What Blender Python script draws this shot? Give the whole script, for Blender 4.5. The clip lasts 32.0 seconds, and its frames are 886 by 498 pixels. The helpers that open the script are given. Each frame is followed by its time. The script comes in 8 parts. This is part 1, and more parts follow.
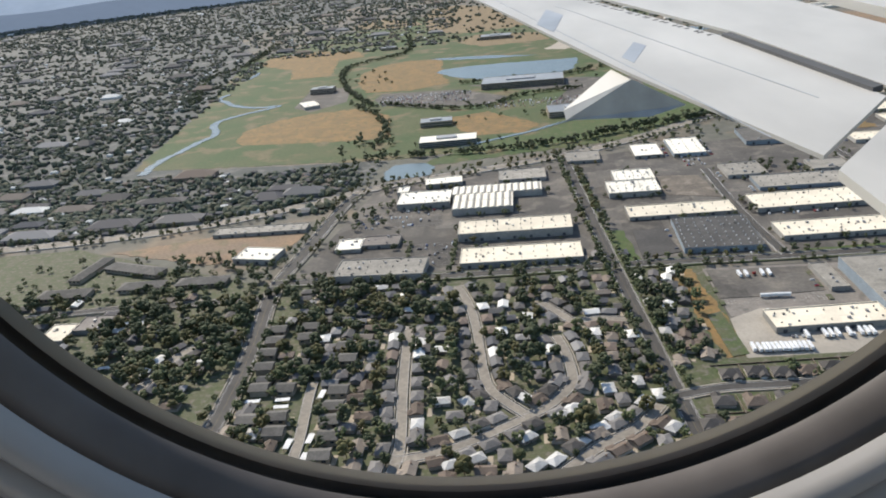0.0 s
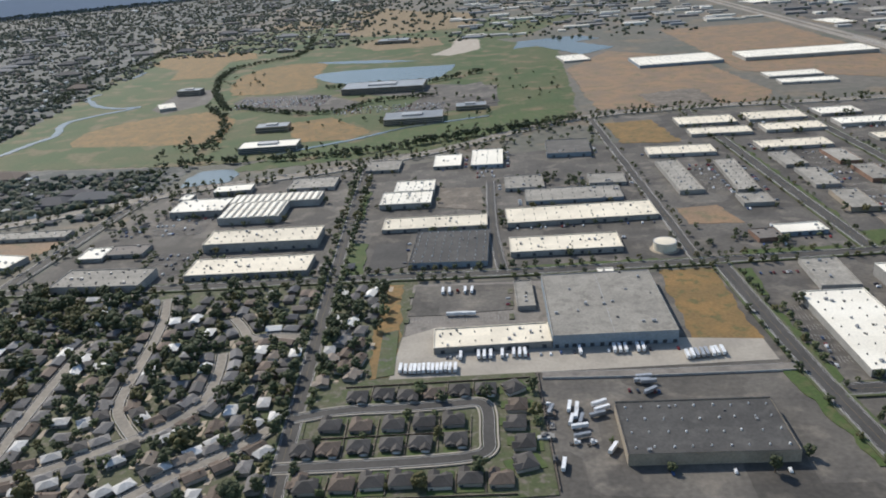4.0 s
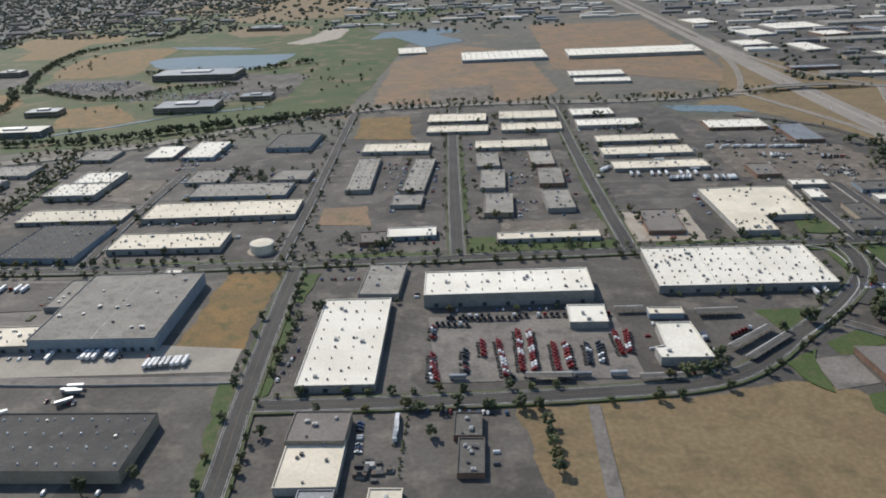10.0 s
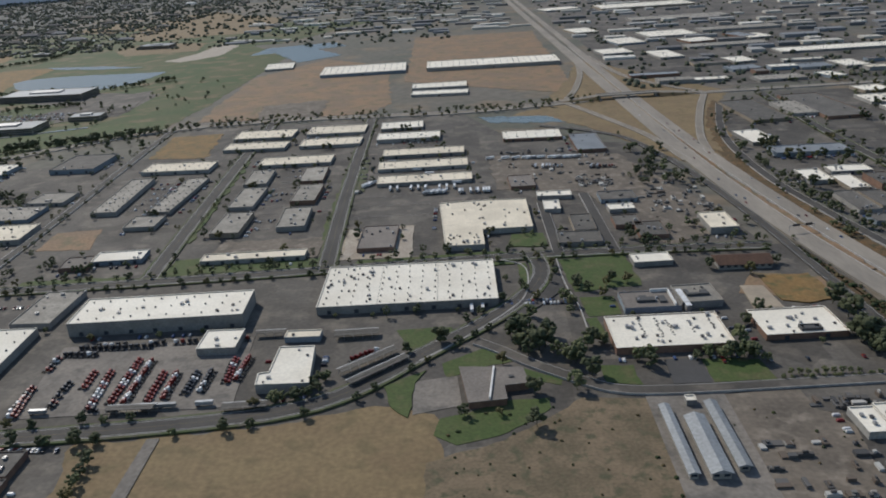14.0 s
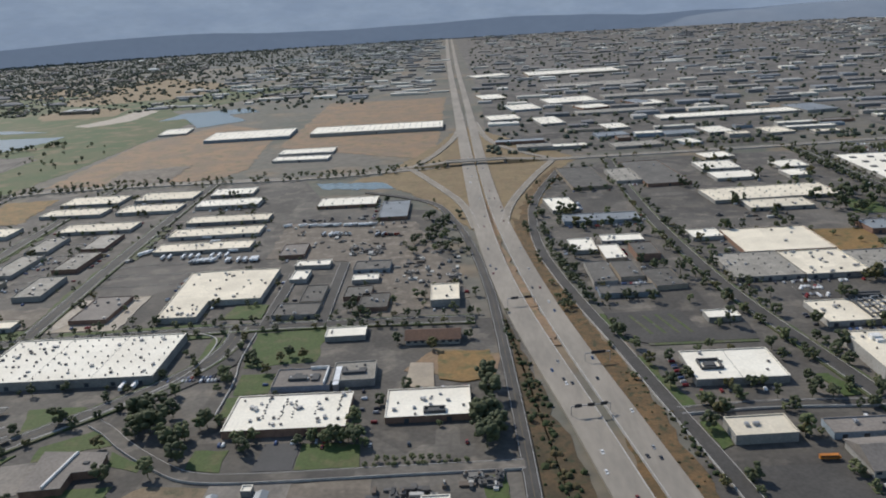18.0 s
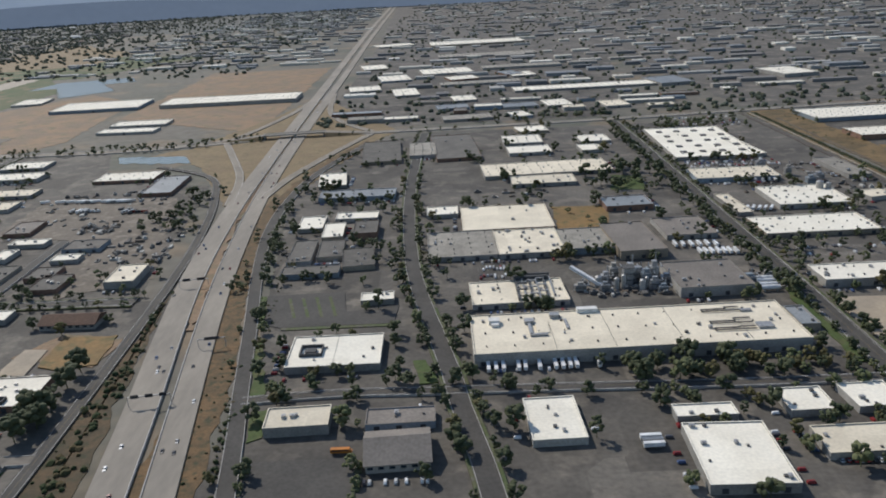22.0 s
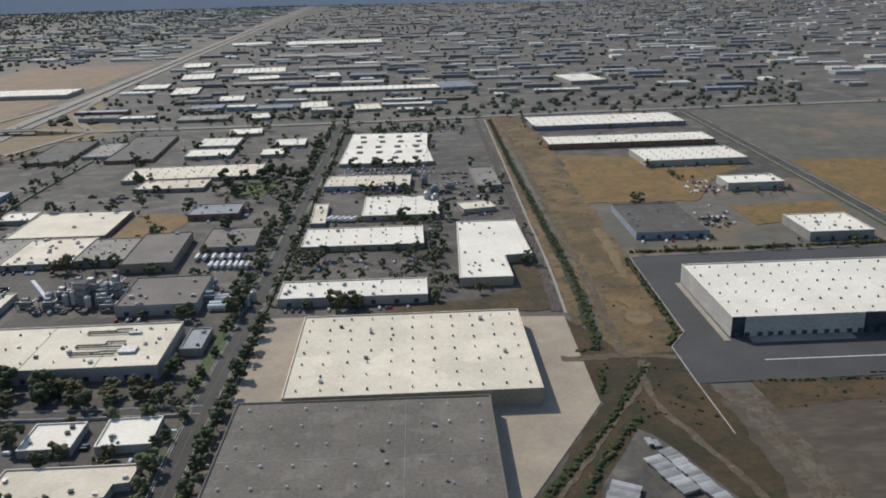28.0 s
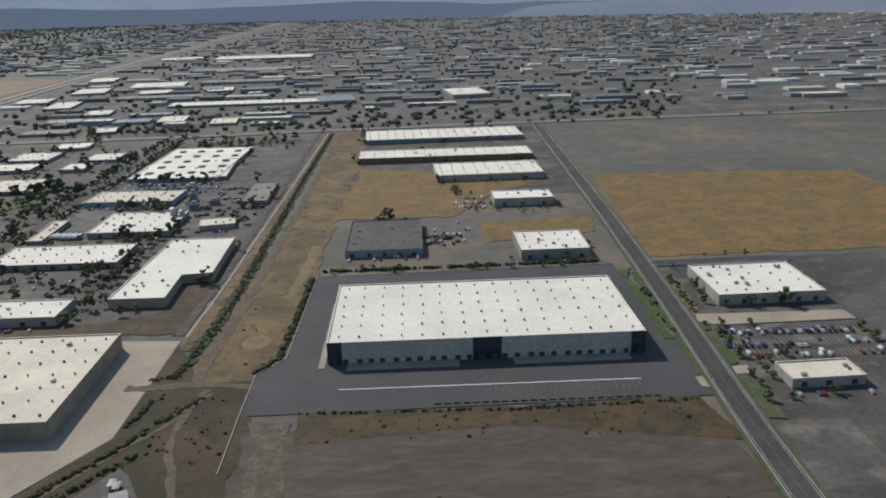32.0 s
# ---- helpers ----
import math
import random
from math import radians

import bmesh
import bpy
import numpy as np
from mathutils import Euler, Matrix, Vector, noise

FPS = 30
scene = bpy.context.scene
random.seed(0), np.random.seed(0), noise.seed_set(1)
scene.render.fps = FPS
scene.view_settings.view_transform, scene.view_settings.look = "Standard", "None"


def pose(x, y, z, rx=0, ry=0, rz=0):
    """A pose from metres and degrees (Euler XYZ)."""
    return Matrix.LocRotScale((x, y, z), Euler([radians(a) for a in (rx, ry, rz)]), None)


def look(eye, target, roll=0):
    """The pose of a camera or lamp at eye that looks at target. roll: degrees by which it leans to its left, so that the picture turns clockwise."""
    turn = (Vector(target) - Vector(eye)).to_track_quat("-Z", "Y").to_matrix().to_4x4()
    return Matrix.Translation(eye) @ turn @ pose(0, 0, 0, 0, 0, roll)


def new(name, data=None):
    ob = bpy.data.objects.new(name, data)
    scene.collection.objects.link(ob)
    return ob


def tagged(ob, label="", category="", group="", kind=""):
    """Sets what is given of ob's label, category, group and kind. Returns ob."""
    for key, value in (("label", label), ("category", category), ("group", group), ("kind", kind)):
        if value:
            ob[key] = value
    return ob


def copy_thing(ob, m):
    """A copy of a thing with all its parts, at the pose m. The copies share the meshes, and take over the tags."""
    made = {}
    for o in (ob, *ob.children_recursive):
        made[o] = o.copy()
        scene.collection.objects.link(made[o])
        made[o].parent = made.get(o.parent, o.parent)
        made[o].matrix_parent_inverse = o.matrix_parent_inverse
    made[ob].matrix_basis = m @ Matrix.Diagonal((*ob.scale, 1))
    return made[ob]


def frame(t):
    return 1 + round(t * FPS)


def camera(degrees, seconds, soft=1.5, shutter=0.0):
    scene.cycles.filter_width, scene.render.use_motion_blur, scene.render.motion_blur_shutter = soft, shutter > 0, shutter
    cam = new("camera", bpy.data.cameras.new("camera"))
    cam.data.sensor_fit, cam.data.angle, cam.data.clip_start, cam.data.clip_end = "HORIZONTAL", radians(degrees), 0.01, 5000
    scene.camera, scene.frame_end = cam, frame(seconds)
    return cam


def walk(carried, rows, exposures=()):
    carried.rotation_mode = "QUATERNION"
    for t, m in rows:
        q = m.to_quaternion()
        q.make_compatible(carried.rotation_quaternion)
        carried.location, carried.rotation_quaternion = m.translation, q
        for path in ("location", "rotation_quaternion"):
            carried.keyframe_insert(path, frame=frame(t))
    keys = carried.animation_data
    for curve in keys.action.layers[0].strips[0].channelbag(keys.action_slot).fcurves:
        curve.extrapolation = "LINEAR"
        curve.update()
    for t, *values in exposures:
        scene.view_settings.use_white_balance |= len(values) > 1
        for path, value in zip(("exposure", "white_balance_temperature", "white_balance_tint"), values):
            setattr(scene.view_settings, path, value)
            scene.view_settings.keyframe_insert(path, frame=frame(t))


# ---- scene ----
cam = camera(58.6, 32.0, soft=1.95)
# The flight: a nearly straight descent, then the way the phone is held (seconds, yaw, pitch, roll).
TURNS = [
    (0.0, 6.79, -21.52, -6.05),
    (0.5, 6.28, -20.99, -5.57),
    (1.0, 5.80, -20.65, -5.40),
    (1.5, 5.43, -21.40, -5.30),
    (2.0, 5.21, -23.26, -5.03),
    (2.5, 5.12, -23.28, -4.98),
    (3.0, 4.94, -22.51, -4.74),
    (3.5, 4.80, -22.00, -4.49),
    (5.5, 4.59, -20.43, -4.47),
    (6.0, 4.69, -20.66, -4.38),
    (6.5, 3.91, -19.64, -3.49),
    (7.0, 3.81, -20.82, -3.39),
    (7.5, 3.70, -21.33, -3.28),
    (8.0, 3.60, -21.78, -3.21),
    (8.5, 3.59, -22.05, -3.26),
    (9.0, 3.75, -22.52, -3.22),
    (9.5, 3.91, -22.69, -3.00),
    (10.0, 4.01, -22.28, -2.63),
    (10.5, 3.87, -20.20, -2.35),
    (11.0, 3.55, -20.14, -2.68),
    (11.5, 2.99, -19.58, -3.37),
    (12.0, 2.99, -20.37, -3.82),
    (12.5, 2.90, -21.61, -4.20),
    (13.0, 2.70, -22.78, -3.84),
    (13.5, 2.42, -22.20, -3.43),
    (15.5, 3.03, -20.62, -4.55),
    (16.0, 2.68, -20.99, -3.55),
    (16.5, 2.45, -20.79, -2.78),
    (17.0, 2.51, -20.15, -2.35),
    (17.5, 2.45, -17.74, -2.60),
    (18.0, 2.40, -17.03, -3.44),
    (18.5, 2.05, -16.93, -3.65),
    (19.0, 1.91, -17.79, -3.78),
    (19.5, 1.19, -18.40, -2.92),
    (20.0, 0.98, -19.75, -2.57),
    (20.5, 0.84, -20.00, -2.19),
    (21.0, 0.84, -19.13, -2.22),
    (21.5, 0.68, -19.06, -2.50),
    (22.0, 0.72, -19.25, -2.97),
    (22.5, 0.35, -19.07, -2.81),
    (23.0, -0.32, -18.48, -2.30),
    (23.5, -0.43, -19.49, -2.38),
    (24.0, -0.45, -20.04, -2.23),
    (24.5, -0.74, -19.68, -2.27),
    (25.0, -0.77, -20.23, -1.98),
    (25.5, -1.10, -19.63, -1.16),
    (27.5, -1.88, -19.10, -1.05),
    (28.0, -1.92, -19.21, -1.33),
    (28.5, -1.92, -19.96, -1.69),
    (29.0, -1.82, -22.18, -1.07),
    (29.5, -1.88, -20.54, -0.90),
    (30.0, -1.85, -19.07, -1.46),
    (30.5, -1.53, -19.94, -2.46),
    (31.0, -1.09, -19.55, -2.39),
    (31.5, -1.10, -18.43, -2.09),
    (32.0, -1.64, -18.10, -1.43),
]


def spot(t):
    u = (t - 16.0) / 16.0
    return tuple(a + u * (b + u * (c + u * d)) for a, b, c, d in ((601.220, 608.717, 2.658, -7.059), (58.601, 69.186, -8.336, 0.069), (154.024, -31.116, 1.948, -2.016)))


walk(cam, [(t, pose(*spot(t), 0, 0, yaw) @ pose(0, 0, 0, 90 + pitch) @ pose(0, 0, 0, 0, 0, roll)) for t, yaw, pitch, roll in TURNS],
     exposures=[(0.0, 0.5, 6480, 10), (3.0, 0.2, 6250, 10), (6.0, 0.22, 6250, 10), (8.0, 0.05, 6250, 10), (9.0, -0.15, 6250, 10), (10.0, 0.0, 6250, 10), (11.0, 0.15, 6250, 10), (12.0, -0.1, 6250, 10), (13.0, -0.31, 6250, 10), (16.0, -0.4, 6250, 10), (17.0, -0.33, 6250, 10), (18.0, -0.06, 6250, 10), (19.0, -0.06, 6250, 10), (21.0, -0.12, 6250, 10), (22.0, -0.15, 6250, 10), (23.0, -0.28, 6250, 10), (24.0, -0.22, 6250, 10), (25.0, -0.15, 6250, 10), (28.0, -0.15, 6250, 10), (29.0, -0.5, 6250, 10), (30.0, -0.5, 6250, 10), (31.0, -0.42, 6250, 10), (32.0, -0.25, 6250, 10)])

# ---- world and sun ----
SUN_EL, SUN_AZ = 40.0, 129.0  # degrees; azimuth counted from +x
world = bpy.data.worlds.new("sky")
scene.world = world
world.use_nodes = True
wn = world.node_tree.nodes
sky = wn.new("ShaderNodeTexSky")
sky.sky_type, sky.sun_disc = "NISHITA", False
sky.sun_elevation, sky.sun_rotation = radians(SUN_EL), radians(90 - SUN_AZ)
sky.air_density, sky.dust_density, sky.ozone_density = 1.2, 0.6, 2.0
wn["Background"].inputs["Strength"].default_value = 0.12
world.node_tree.links.new(sky.outputs[0], wn["Background"].inputs["Color"])
sun = new("sun", bpy.data.lights.new("sun", "SUN"))
sun.data.energy, sun.data.angle, sun.data.color = 4.1, radians(0.6), (1.0, 0.92, 0.8)
sx, sy, sz = (math.cos(radians(SUN_EL)) * math.cos(radians(SUN_AZ)), math.cos(radians(SUN_EL)) * math.sin(radians(SUN_AZ)), math.sin(radians(SUN_EL)))
sun.matrix_world = look((600 + 500 * sx, 400 + 500 * sy, 500 * sz), (600, 400, 0))


# ---- materials ----
def mat(name, colour, second=None, scale=0.2, fine=3.0, rough=0.85, metal=0.0, random_mix=0.0, bump=0.0, third=None, spec=0.3, amount=1.0, stretch=None, cells=0.0, tiles=(0.66, 1.22), glow=None):
    """A procedural surface: two colours mixed by coarse noise, darkened by fine grain, varied from piece to piece."""
    m = bpy.data.materials.new(name)
    m.use_nodes = True
    nt = m.node_tree
    n, link = nt.nodes, nt.links.new
    b = n["Principled BSDF"]
    b.inputs["Roughness"].default_value, b.inputs["Metallic"].default_value = rough, metal
    b.inputs["Specular IOR Level"].default_value = spec
    geo = n.new("ShaderNodeNewGeometry")
    second = second or tuple(c * 0.8 for c in colour)
    where = geo.outputs["Position"]
    if stretch:
        vm = n.new("ShaderNodeVectorMath")
        vm.operation = "MULTIPLY"
        vm.inputs[1].default_value = stretch
        link(where, vm.inputs[0])
        where = vm.outputs["Vector"]

    def noise_at(s, detail):
        t = n.new("ShaderNodeTexNoise")
        t.inputs["Scale"].default_value, t.inputs["Detail"].default_value = s, detail
        link(where, t.inputs["Vector"])
        return t.outputs["Fac"]

    def ramp(fac, lo, hi):
        r = n.new("ShaderNodeMapRange")
        r.inputs["From Min"].default_value, r.inputs["From Max"].default_value = lo, hi
        link(fac, r.inputs["Value"])
        return r.outputs["Result"]

    def mix(fac, a, c, kind="MIX"):
        x = n.new("ShaderNodeMix")
        x.data_type, x.blend_type = "RGBA", kind
        for socket, value in ((x.inputs["Factor"], fac), (x.inputs["A"], a), (x.inputs["B"], c)):
            if isinstance(value, bpy.types.NodeSocket):
                link(value, socket)
            else:
                socket.default_value = value if isinstance(value, float) else (*value, 1.0)
        return x.outputs["Result"]

    coarse = ramp(noise_at(scale, 6.0), 0.38, 0.62)
    col = mix(coarse, colour, second)
    if third:
        col = mix(ramp(noise_at(scale * 2.7, 5.0), 0.52, 0.66), col, third)
    if cells:
        vo = n.new("ShaderNodeTexVoronoi")
        vo.distance, vo.inputs["Scale"].default_value = "CHEBYCHEV", cells
        link(where, vo.inputs["Vector"])
        sep = n.new("ShaderNodeSeparateColor")
        link(vo.outputs["Color"], sep.inputs["Color"])
        cm = n.new("ShaderNodeMapRange")
        cm.inputs["To Min"].default_value, cm.inputs["To Max"].default_value = tiles
        link(sep.outputs["Red"], cm.inputs["Value"])
        ch = n.new("ShaderNodeHueSaturation")
        link(cm.outputs["Result"], ch.inputs["Value"])
        link(col, ch.inputs["Color"])
        col = ch.outputs["Color"]
    # even emission, used only as haze on the backdrop slopes
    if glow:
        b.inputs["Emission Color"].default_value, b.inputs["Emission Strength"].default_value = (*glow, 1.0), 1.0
    if random_mix:
        info = n.new("ShaderNodeObjectInfo")
        shade = n.new("ShaderNodeMapRange")
        shade.inputs["To Min"].default_value, shade.inputs["To Max"].default_value = 1.0 - random_mix, 1.0 + random_mix * 0.4
        link(info.outputs["Random"], shade.inputs["Value"])
        hsv = n.new("ShaderNodeHueSaturation")
        link(shade.outputs["Result"], hsv.inputs["Value"])
        link(col, hsv.inputs["Color"])
        col = hsv.outputs["Color"]
    grain = ramp(noise_at(fine, 8.0), 0.25, 0.75)
    g = n.new("ShaderNodeMapRange")
    g.inputs["To Min"].default_value, g.inputs["To Max"].default_value = 1.0 - 0.3 * amount, 1.0 + 0.12 * amount
    link(grain, g.inputs["Value"])
    h2 = n.new("ShaderNodeHueSaturation")
    link(g.outputs["Result"], h2.inputs["Value"])
    link(col, h2.inputs["Color"])
    link(h2.outputs["Color"], b.inputs["Base Color"])
    if bump:
        bp = n.new("ShaderNodeBump")
        bp.inputs["Strength"].default_value, bp.inputs["Distance"].default_value = bump, 0.3
        link(grain, bp.inputs["Height"])
        link(bp.outputs["Normal"], b.inputs["Normal"])
    return m


asphalt = mat("asphalt_worn", (0.082, 0.076, 0.068), (0.06, 0.056, 0.051), 0.05, 0.8)
asphalt_lot = mat("asphalt_lot", (0.132, 0.119, 0.101), (0.086, 0.078, 0.068), 0.03, 0.5, third=(0.17, 0.15, 0.124), cells=0.028, tiles=(0.72, 1.16))
asphalt_new = mat("asphalt_new", (0.085, 0.082, 0.08), (0.07, 0.068, 0.066), 0.04, 0.7, amount=0.5)
concrete_road = mat("concrete_road", (0.27, 0.238, 0.193), (0.22, 0.195, 0.16), 0.05, 0.6)
concrete_hwy = mat("concrete_highway", (0.295, 0.262, 0.217), (0.235, 0.21, 0.176), 0.05, 0.5, stretch=(1.0, 0.25, 1.0), amount=0.5)
concrete_lot = mat("concrete_lot", (0.39, 0.325, 0.24), (0.31, 0.262, 0.2), 0.06, 0.7, amount=0.5)
concrete_pale = mat("concrete_pale", (0.36, 0.322, 0.265), (0.29, 0.26, 0.216), 0.06, 0.7, amount=0.5)
concrete_kerb = mat("concrete_kerb", (0.45, 0.43, 0.4), None, 0.3, 2.0)
dirt_grey = mat("dirt_grey", (0.175, 0.147, 0.115), (0.125, 0.106, 0.084), 0.05, 0.5, third=(0.23, 0.195, 0.155))
dirt_brown = mat("dirt_brown", (0.27, 0.175, 0.1), (0.21, 0.15, 0.1), 0.03, 0.5, third=(0.17, 0.14, 0.08))
dirt_pale = mat("dirt_pale", (0.42, 0.37, 0.3), (0.36, 0.31, 0.25), 0.1, 0.8)
dry_gold = mat("dry_weeds_gold", (0.245, 0.148, 0.054), (0.185, 0.122, 0.049), 0.06, 0.6, third=(0.125, 0.108, 0.042), bump=0.3)
dry_tan = mat("dry_grass_tan", (0.228, 0.168, 0.087), (0.198, 0.141, 0.076), 0.04, 0.5, third=(0.165, 0.127, 0.065), bump=0.3)
dry_brown = mat("dry_weeds_brown", (0.105, 0.068, 0.033), (0.06, 0.046, 0.024), 0.09, 0.7, third=(0.042, 0.044, 0.02), bump=0.3)
weed_dark = mat("dry_weeds_dark", (0.082, 0.054, 0.026), (0.044, 0.035, 0.018), 0.045, 0.5, third=(0.034, 0.038, 0.016), bump=0.3)
verge_scrub = mat("dry_scrub_orange", (0.16, 0.096, 0.042), (0.105, 0.07, 0.033), 0.12, 0.8, third=(0.058, 0.054, 0.025), bump=0.3)
track_soil = mat("dirt_track", (0.135, 0.104, 0.068), (0.092, 0.071, 0.045), 0.12, 0.9, third=(0.165, 0.128, 0.085))
dry_gold_mixed = mat("dry_weeds_mixed", (0.205, 0.136, 0.063), (0.125, 0.088, 0.042), 0.045, 0.5, third=(0.08, 0.07, 0.033), bump=0.3)
dirt_tan = mat("dirt_tan", (0.25, 0.195, 0.13), (0.19, 0.145, 0.095), 0.15, 0.9)
graded_soil = mat("graded_soil", (0.102, 0.082, 0.06), (0.08, 0.064, 0.047), 0.09, 0.7, third=(0.122, 0.098, 0.073), stretch=(0.3, 0.8, 1.0))
rubble_soil = mat("rubble_soil", (0.15, 0.123, 0.092), (0.1, 0.078, 0.053), 0.2, 1.2, third=(0.08, 0.066, 0.04))
rubble_brown = mat("dry_scrub", (0.2, 0.15, 0.095), (0.13, 0.103, 0.063), 0.07, 0.8, third=(0.092, 0.088, 0.05), bump=0.3)
ditch_green = mat("ditch_weeds", (0.028, 0.039, 0.016), (0.042, 0.05, 0.02), 0.25, 1.5, third=(0.062, 0.06, 0.026), bump=0.4)
grass = mat("lawn_grass", (0.06, 0.092, 0.025), (0.075, 0.1, 0.031), 0.05, 0.7, third=(0.102, 0.104, 0.044), bump=0.2)
verge_grass = mat("verge_grass", (0.07, 0.095, 0.034), (0.1, 0.1, 0.052), 0.09, 0.9, third=(0.12, 0.112, 0.09))
golf_turf = mat("lawn_links", (0.052, 0.085, 0.024), (0.085, 0.095, 0.036), 0.012, 0.3, third=(0.16, 0.125, 0.065))
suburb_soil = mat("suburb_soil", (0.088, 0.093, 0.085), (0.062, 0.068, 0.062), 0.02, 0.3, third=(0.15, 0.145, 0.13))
commerce_soil = mat("commerce_soil", (0.135, 0.122, 0.105), (0.095, 0.088, 0.077), 0.015, 0.2, third=(0.2, 0.175, 0.145))
yard_grass = mat("yard_grass", (0.07, 0.086, 0.034), (0.1, 0.098, 0.056), 0.12, 0.9, third=(0.15, 0.132, 0.102))
land = mat("open_land", (0.15, 0.135, 0.11), (0.11, 0.11, 0.085), 0.006, 0.1, third=(0.2, 0.155, 0.105))
water = mat("water", (0.12, 0.145, 0.14), (0.1, 0.125, 0.12), 0.02, 0.2, rough=0.25, spec=0.5, amount=0.2)
roof_w = mat("roof_white_membrane", (0.86, 0.81, 0.69), (0.79, 0.735, 0.615), 0.05, 0.9, random_mix=0.06, amount=0.5, cells=0.07, tiles=(0.96, 1.03))
roof_c = mat("roof_cream_gravel", (0.77, 0.69, 0.54), (0.69, 0.615, 0.48), 0.08, 0.9, random_mix=0.1, amount=0.5, cells=0.06, tiles=(0.93, 1.05))
roof_g = mat("roof_grey", (0.365, 0.338, 0.288), (0.3, 0.278, 0.238), 0.08, 0.9, random_mix=0.18, third=(0.26, 0.24, 0.204), cells=0.1, tiles=(0.9, 1.05))
roof_d = mat("roof_dark", (0.142, 0.132, 0.116), (0.114, 0.106, 0.094), 0.08, 0.9, random_mix=0.2, third=(0.168, 0.156, 0.137))
roof_t = mat("roof_taupe", (0.178, 0.159, 0.133), (0.142, 0.127, 0.107), 0.05, 0.9, random_mix=0.05, third=(0.2, 0.18, 0.152))
roof_k = mat("roof_black", (0.082, 0.078, 0.072), (0.064, 0.061, 0.057), 0.06, 0.9, third=(0.1, 0.095, 0.087))
wall_cream = mat("wall_cream_panel", (0.43, 0.41, 0.375), (0.38, 0.365, 0.335), 0.1, 1.0)
ballast = mat("track_ballast", (0.1, 0.083, 0.066), (0.066, 0.056, 0.046), 0.3, 2.0, third=(0.15, 0.125, 0.1))
roof_b = mat("roof_brown", (0.22, 0.195, 0.17), (0.18, 0.16, 0.14), 0.08, 0.9, random_mix=0.2)
roof_p = mat("roof_pale_blue", (0.3, 0.315, 0.32), (0.25, 0.263, 0.27), 0.08, 0.9, random_mix=0.25, rough=0.5)
roof_r = mat("roof_rust", (0.13, 0.075, 0.05), (0.1, 0.06, 0.045), 0.1, 0.9, random_mix=0.2)
wall_light = mat("wall_light_panel", (0.36, 0.345, 0.315), (0.3, 0.288, 0.264), 0.15, 1.2, random_mix=0.25)
wall_tan = mat("wall_tan_panel", (0.37, 0.31, 0.235), (0.31, 0.262, 0.2), 0.15, 1.2, random_mix=0.2)
wall_blue = mat("wall_blue_grey", (0.27, 0.315, 0.35), (0.235, 0.275, 0.31), 0.15, 1.2, random_mix=0.2)
wall_brick = mat("wall_brick", (0.26, 0.16, 0.11), (0.2, 0.12, 0.09), 0.3, 2.0, random_mix=0.2)
trim_white = mat("trim_white", (0.74, 0.73, 0.7), None, 0.3, 2.0, amount=0.4)
metal_grey = mat("metal_grey", (0.42, 0.42, 0.42), (0.3, 0.3, 0.3), 0.8, 4.0, rough=0.5, metal=0.4)
unit_dark = mat("unit_dark", (0.1, 0.1, 0.1), None, 0.8, 4.0)
door_dark = mat("door_dark", (0.06, 0.065, 0.075), None, 0.8, 4.0, rough=0.5)
glass_dark = mat("window_glass", (0.03, 0.045, 0.06), (0.02, 0.03, 0.045), 0.3, 1.0, rough=0.15, spec=0.6, amount=0.3)
bark = mat("bark", (0.13, 0.09, 0.06), None, 2.0, 8.0)
leaf_a = mat("leaves_green", (0.082, 0.098, 0.041), (0.115, 0.12, 0.055), 0.15, 1.5, random_mix=0.35)
leaf_b = mat("leaves_dark", (0.064, 0.078, 0.037), (0.088, 0.097, 0.046), 0.15, 1.5, random_mix=0.3)
leaf_c = mat("leaves_olive", (0.11, 0.095, 0.038), (0.13, 0.12, 0.045), 0.15, 1.5, random_mix=0.3)
shingle = [mat("shingle_" + n, c, None, 0.3, 2.0, random_mix=0.3) for n, c in (
    ("grey", (0.225, 0.21, 0.195)), ("brown", (0.16, 0.122, 0.094)), ("dark", (0.1, 0.09, 0.081)), ("tan", (0.3, 0.25, 0.2)), ("pale", (0.64, 0.62, 0.58)))]
siding = mat("house_siding", (0.45, 0.42, 0.37), (0.38, 0.34, 0.29), 0.1, 2.0, random_mix=0.4)
paint_white = mat("paint_white", (0.78, 0.78, 0.77), None, 0.4, 3.0, rough=0.35, amount=0.3, random_mix=0.08)
paint_red = mat("paint_red", (0.24, 0.028, 0.022), (0.19, 0.024, 0.02), 0.4, 3.0, rough=0.35, random_mix=0.3)
paint_dark = mat("paint_dark", (0.04, 0.045, 0.055), None, 0.4, 3.0, rough=0.3, random_mix=0.4)
paint_silver = mat("paint_silver", (0.4, 0.41, 0.42), None, 0.4, 3.0, rough=0.3, metal=0.3, random_mix=0.4)
paint_blue = mat("paint_blue", (0.05, 0.1, 0.22), None, 0.4, 3.0, rough=0.3, random_mix=0.4)
paint_orange = mat("paint_orange", (0.55, 0.2, 0.03), None, 0.4, 3.0, rough=0.4)
line_yellow = mat("line_yellow", (0.3, 0.22, 0.09), (0.2, 0.16, 0.09), 0.8, 3.0)
yard_grey = mat("yard_concrete", (0.23, 0.205, 0.175), (0.175, 0.158, 0.137), 0.05, 0.6, third=(0.14, 0.128, 0.112))
rubber = mat("rubber", (0.02, 0.02, 0.02), None, 2.0, 8.0)


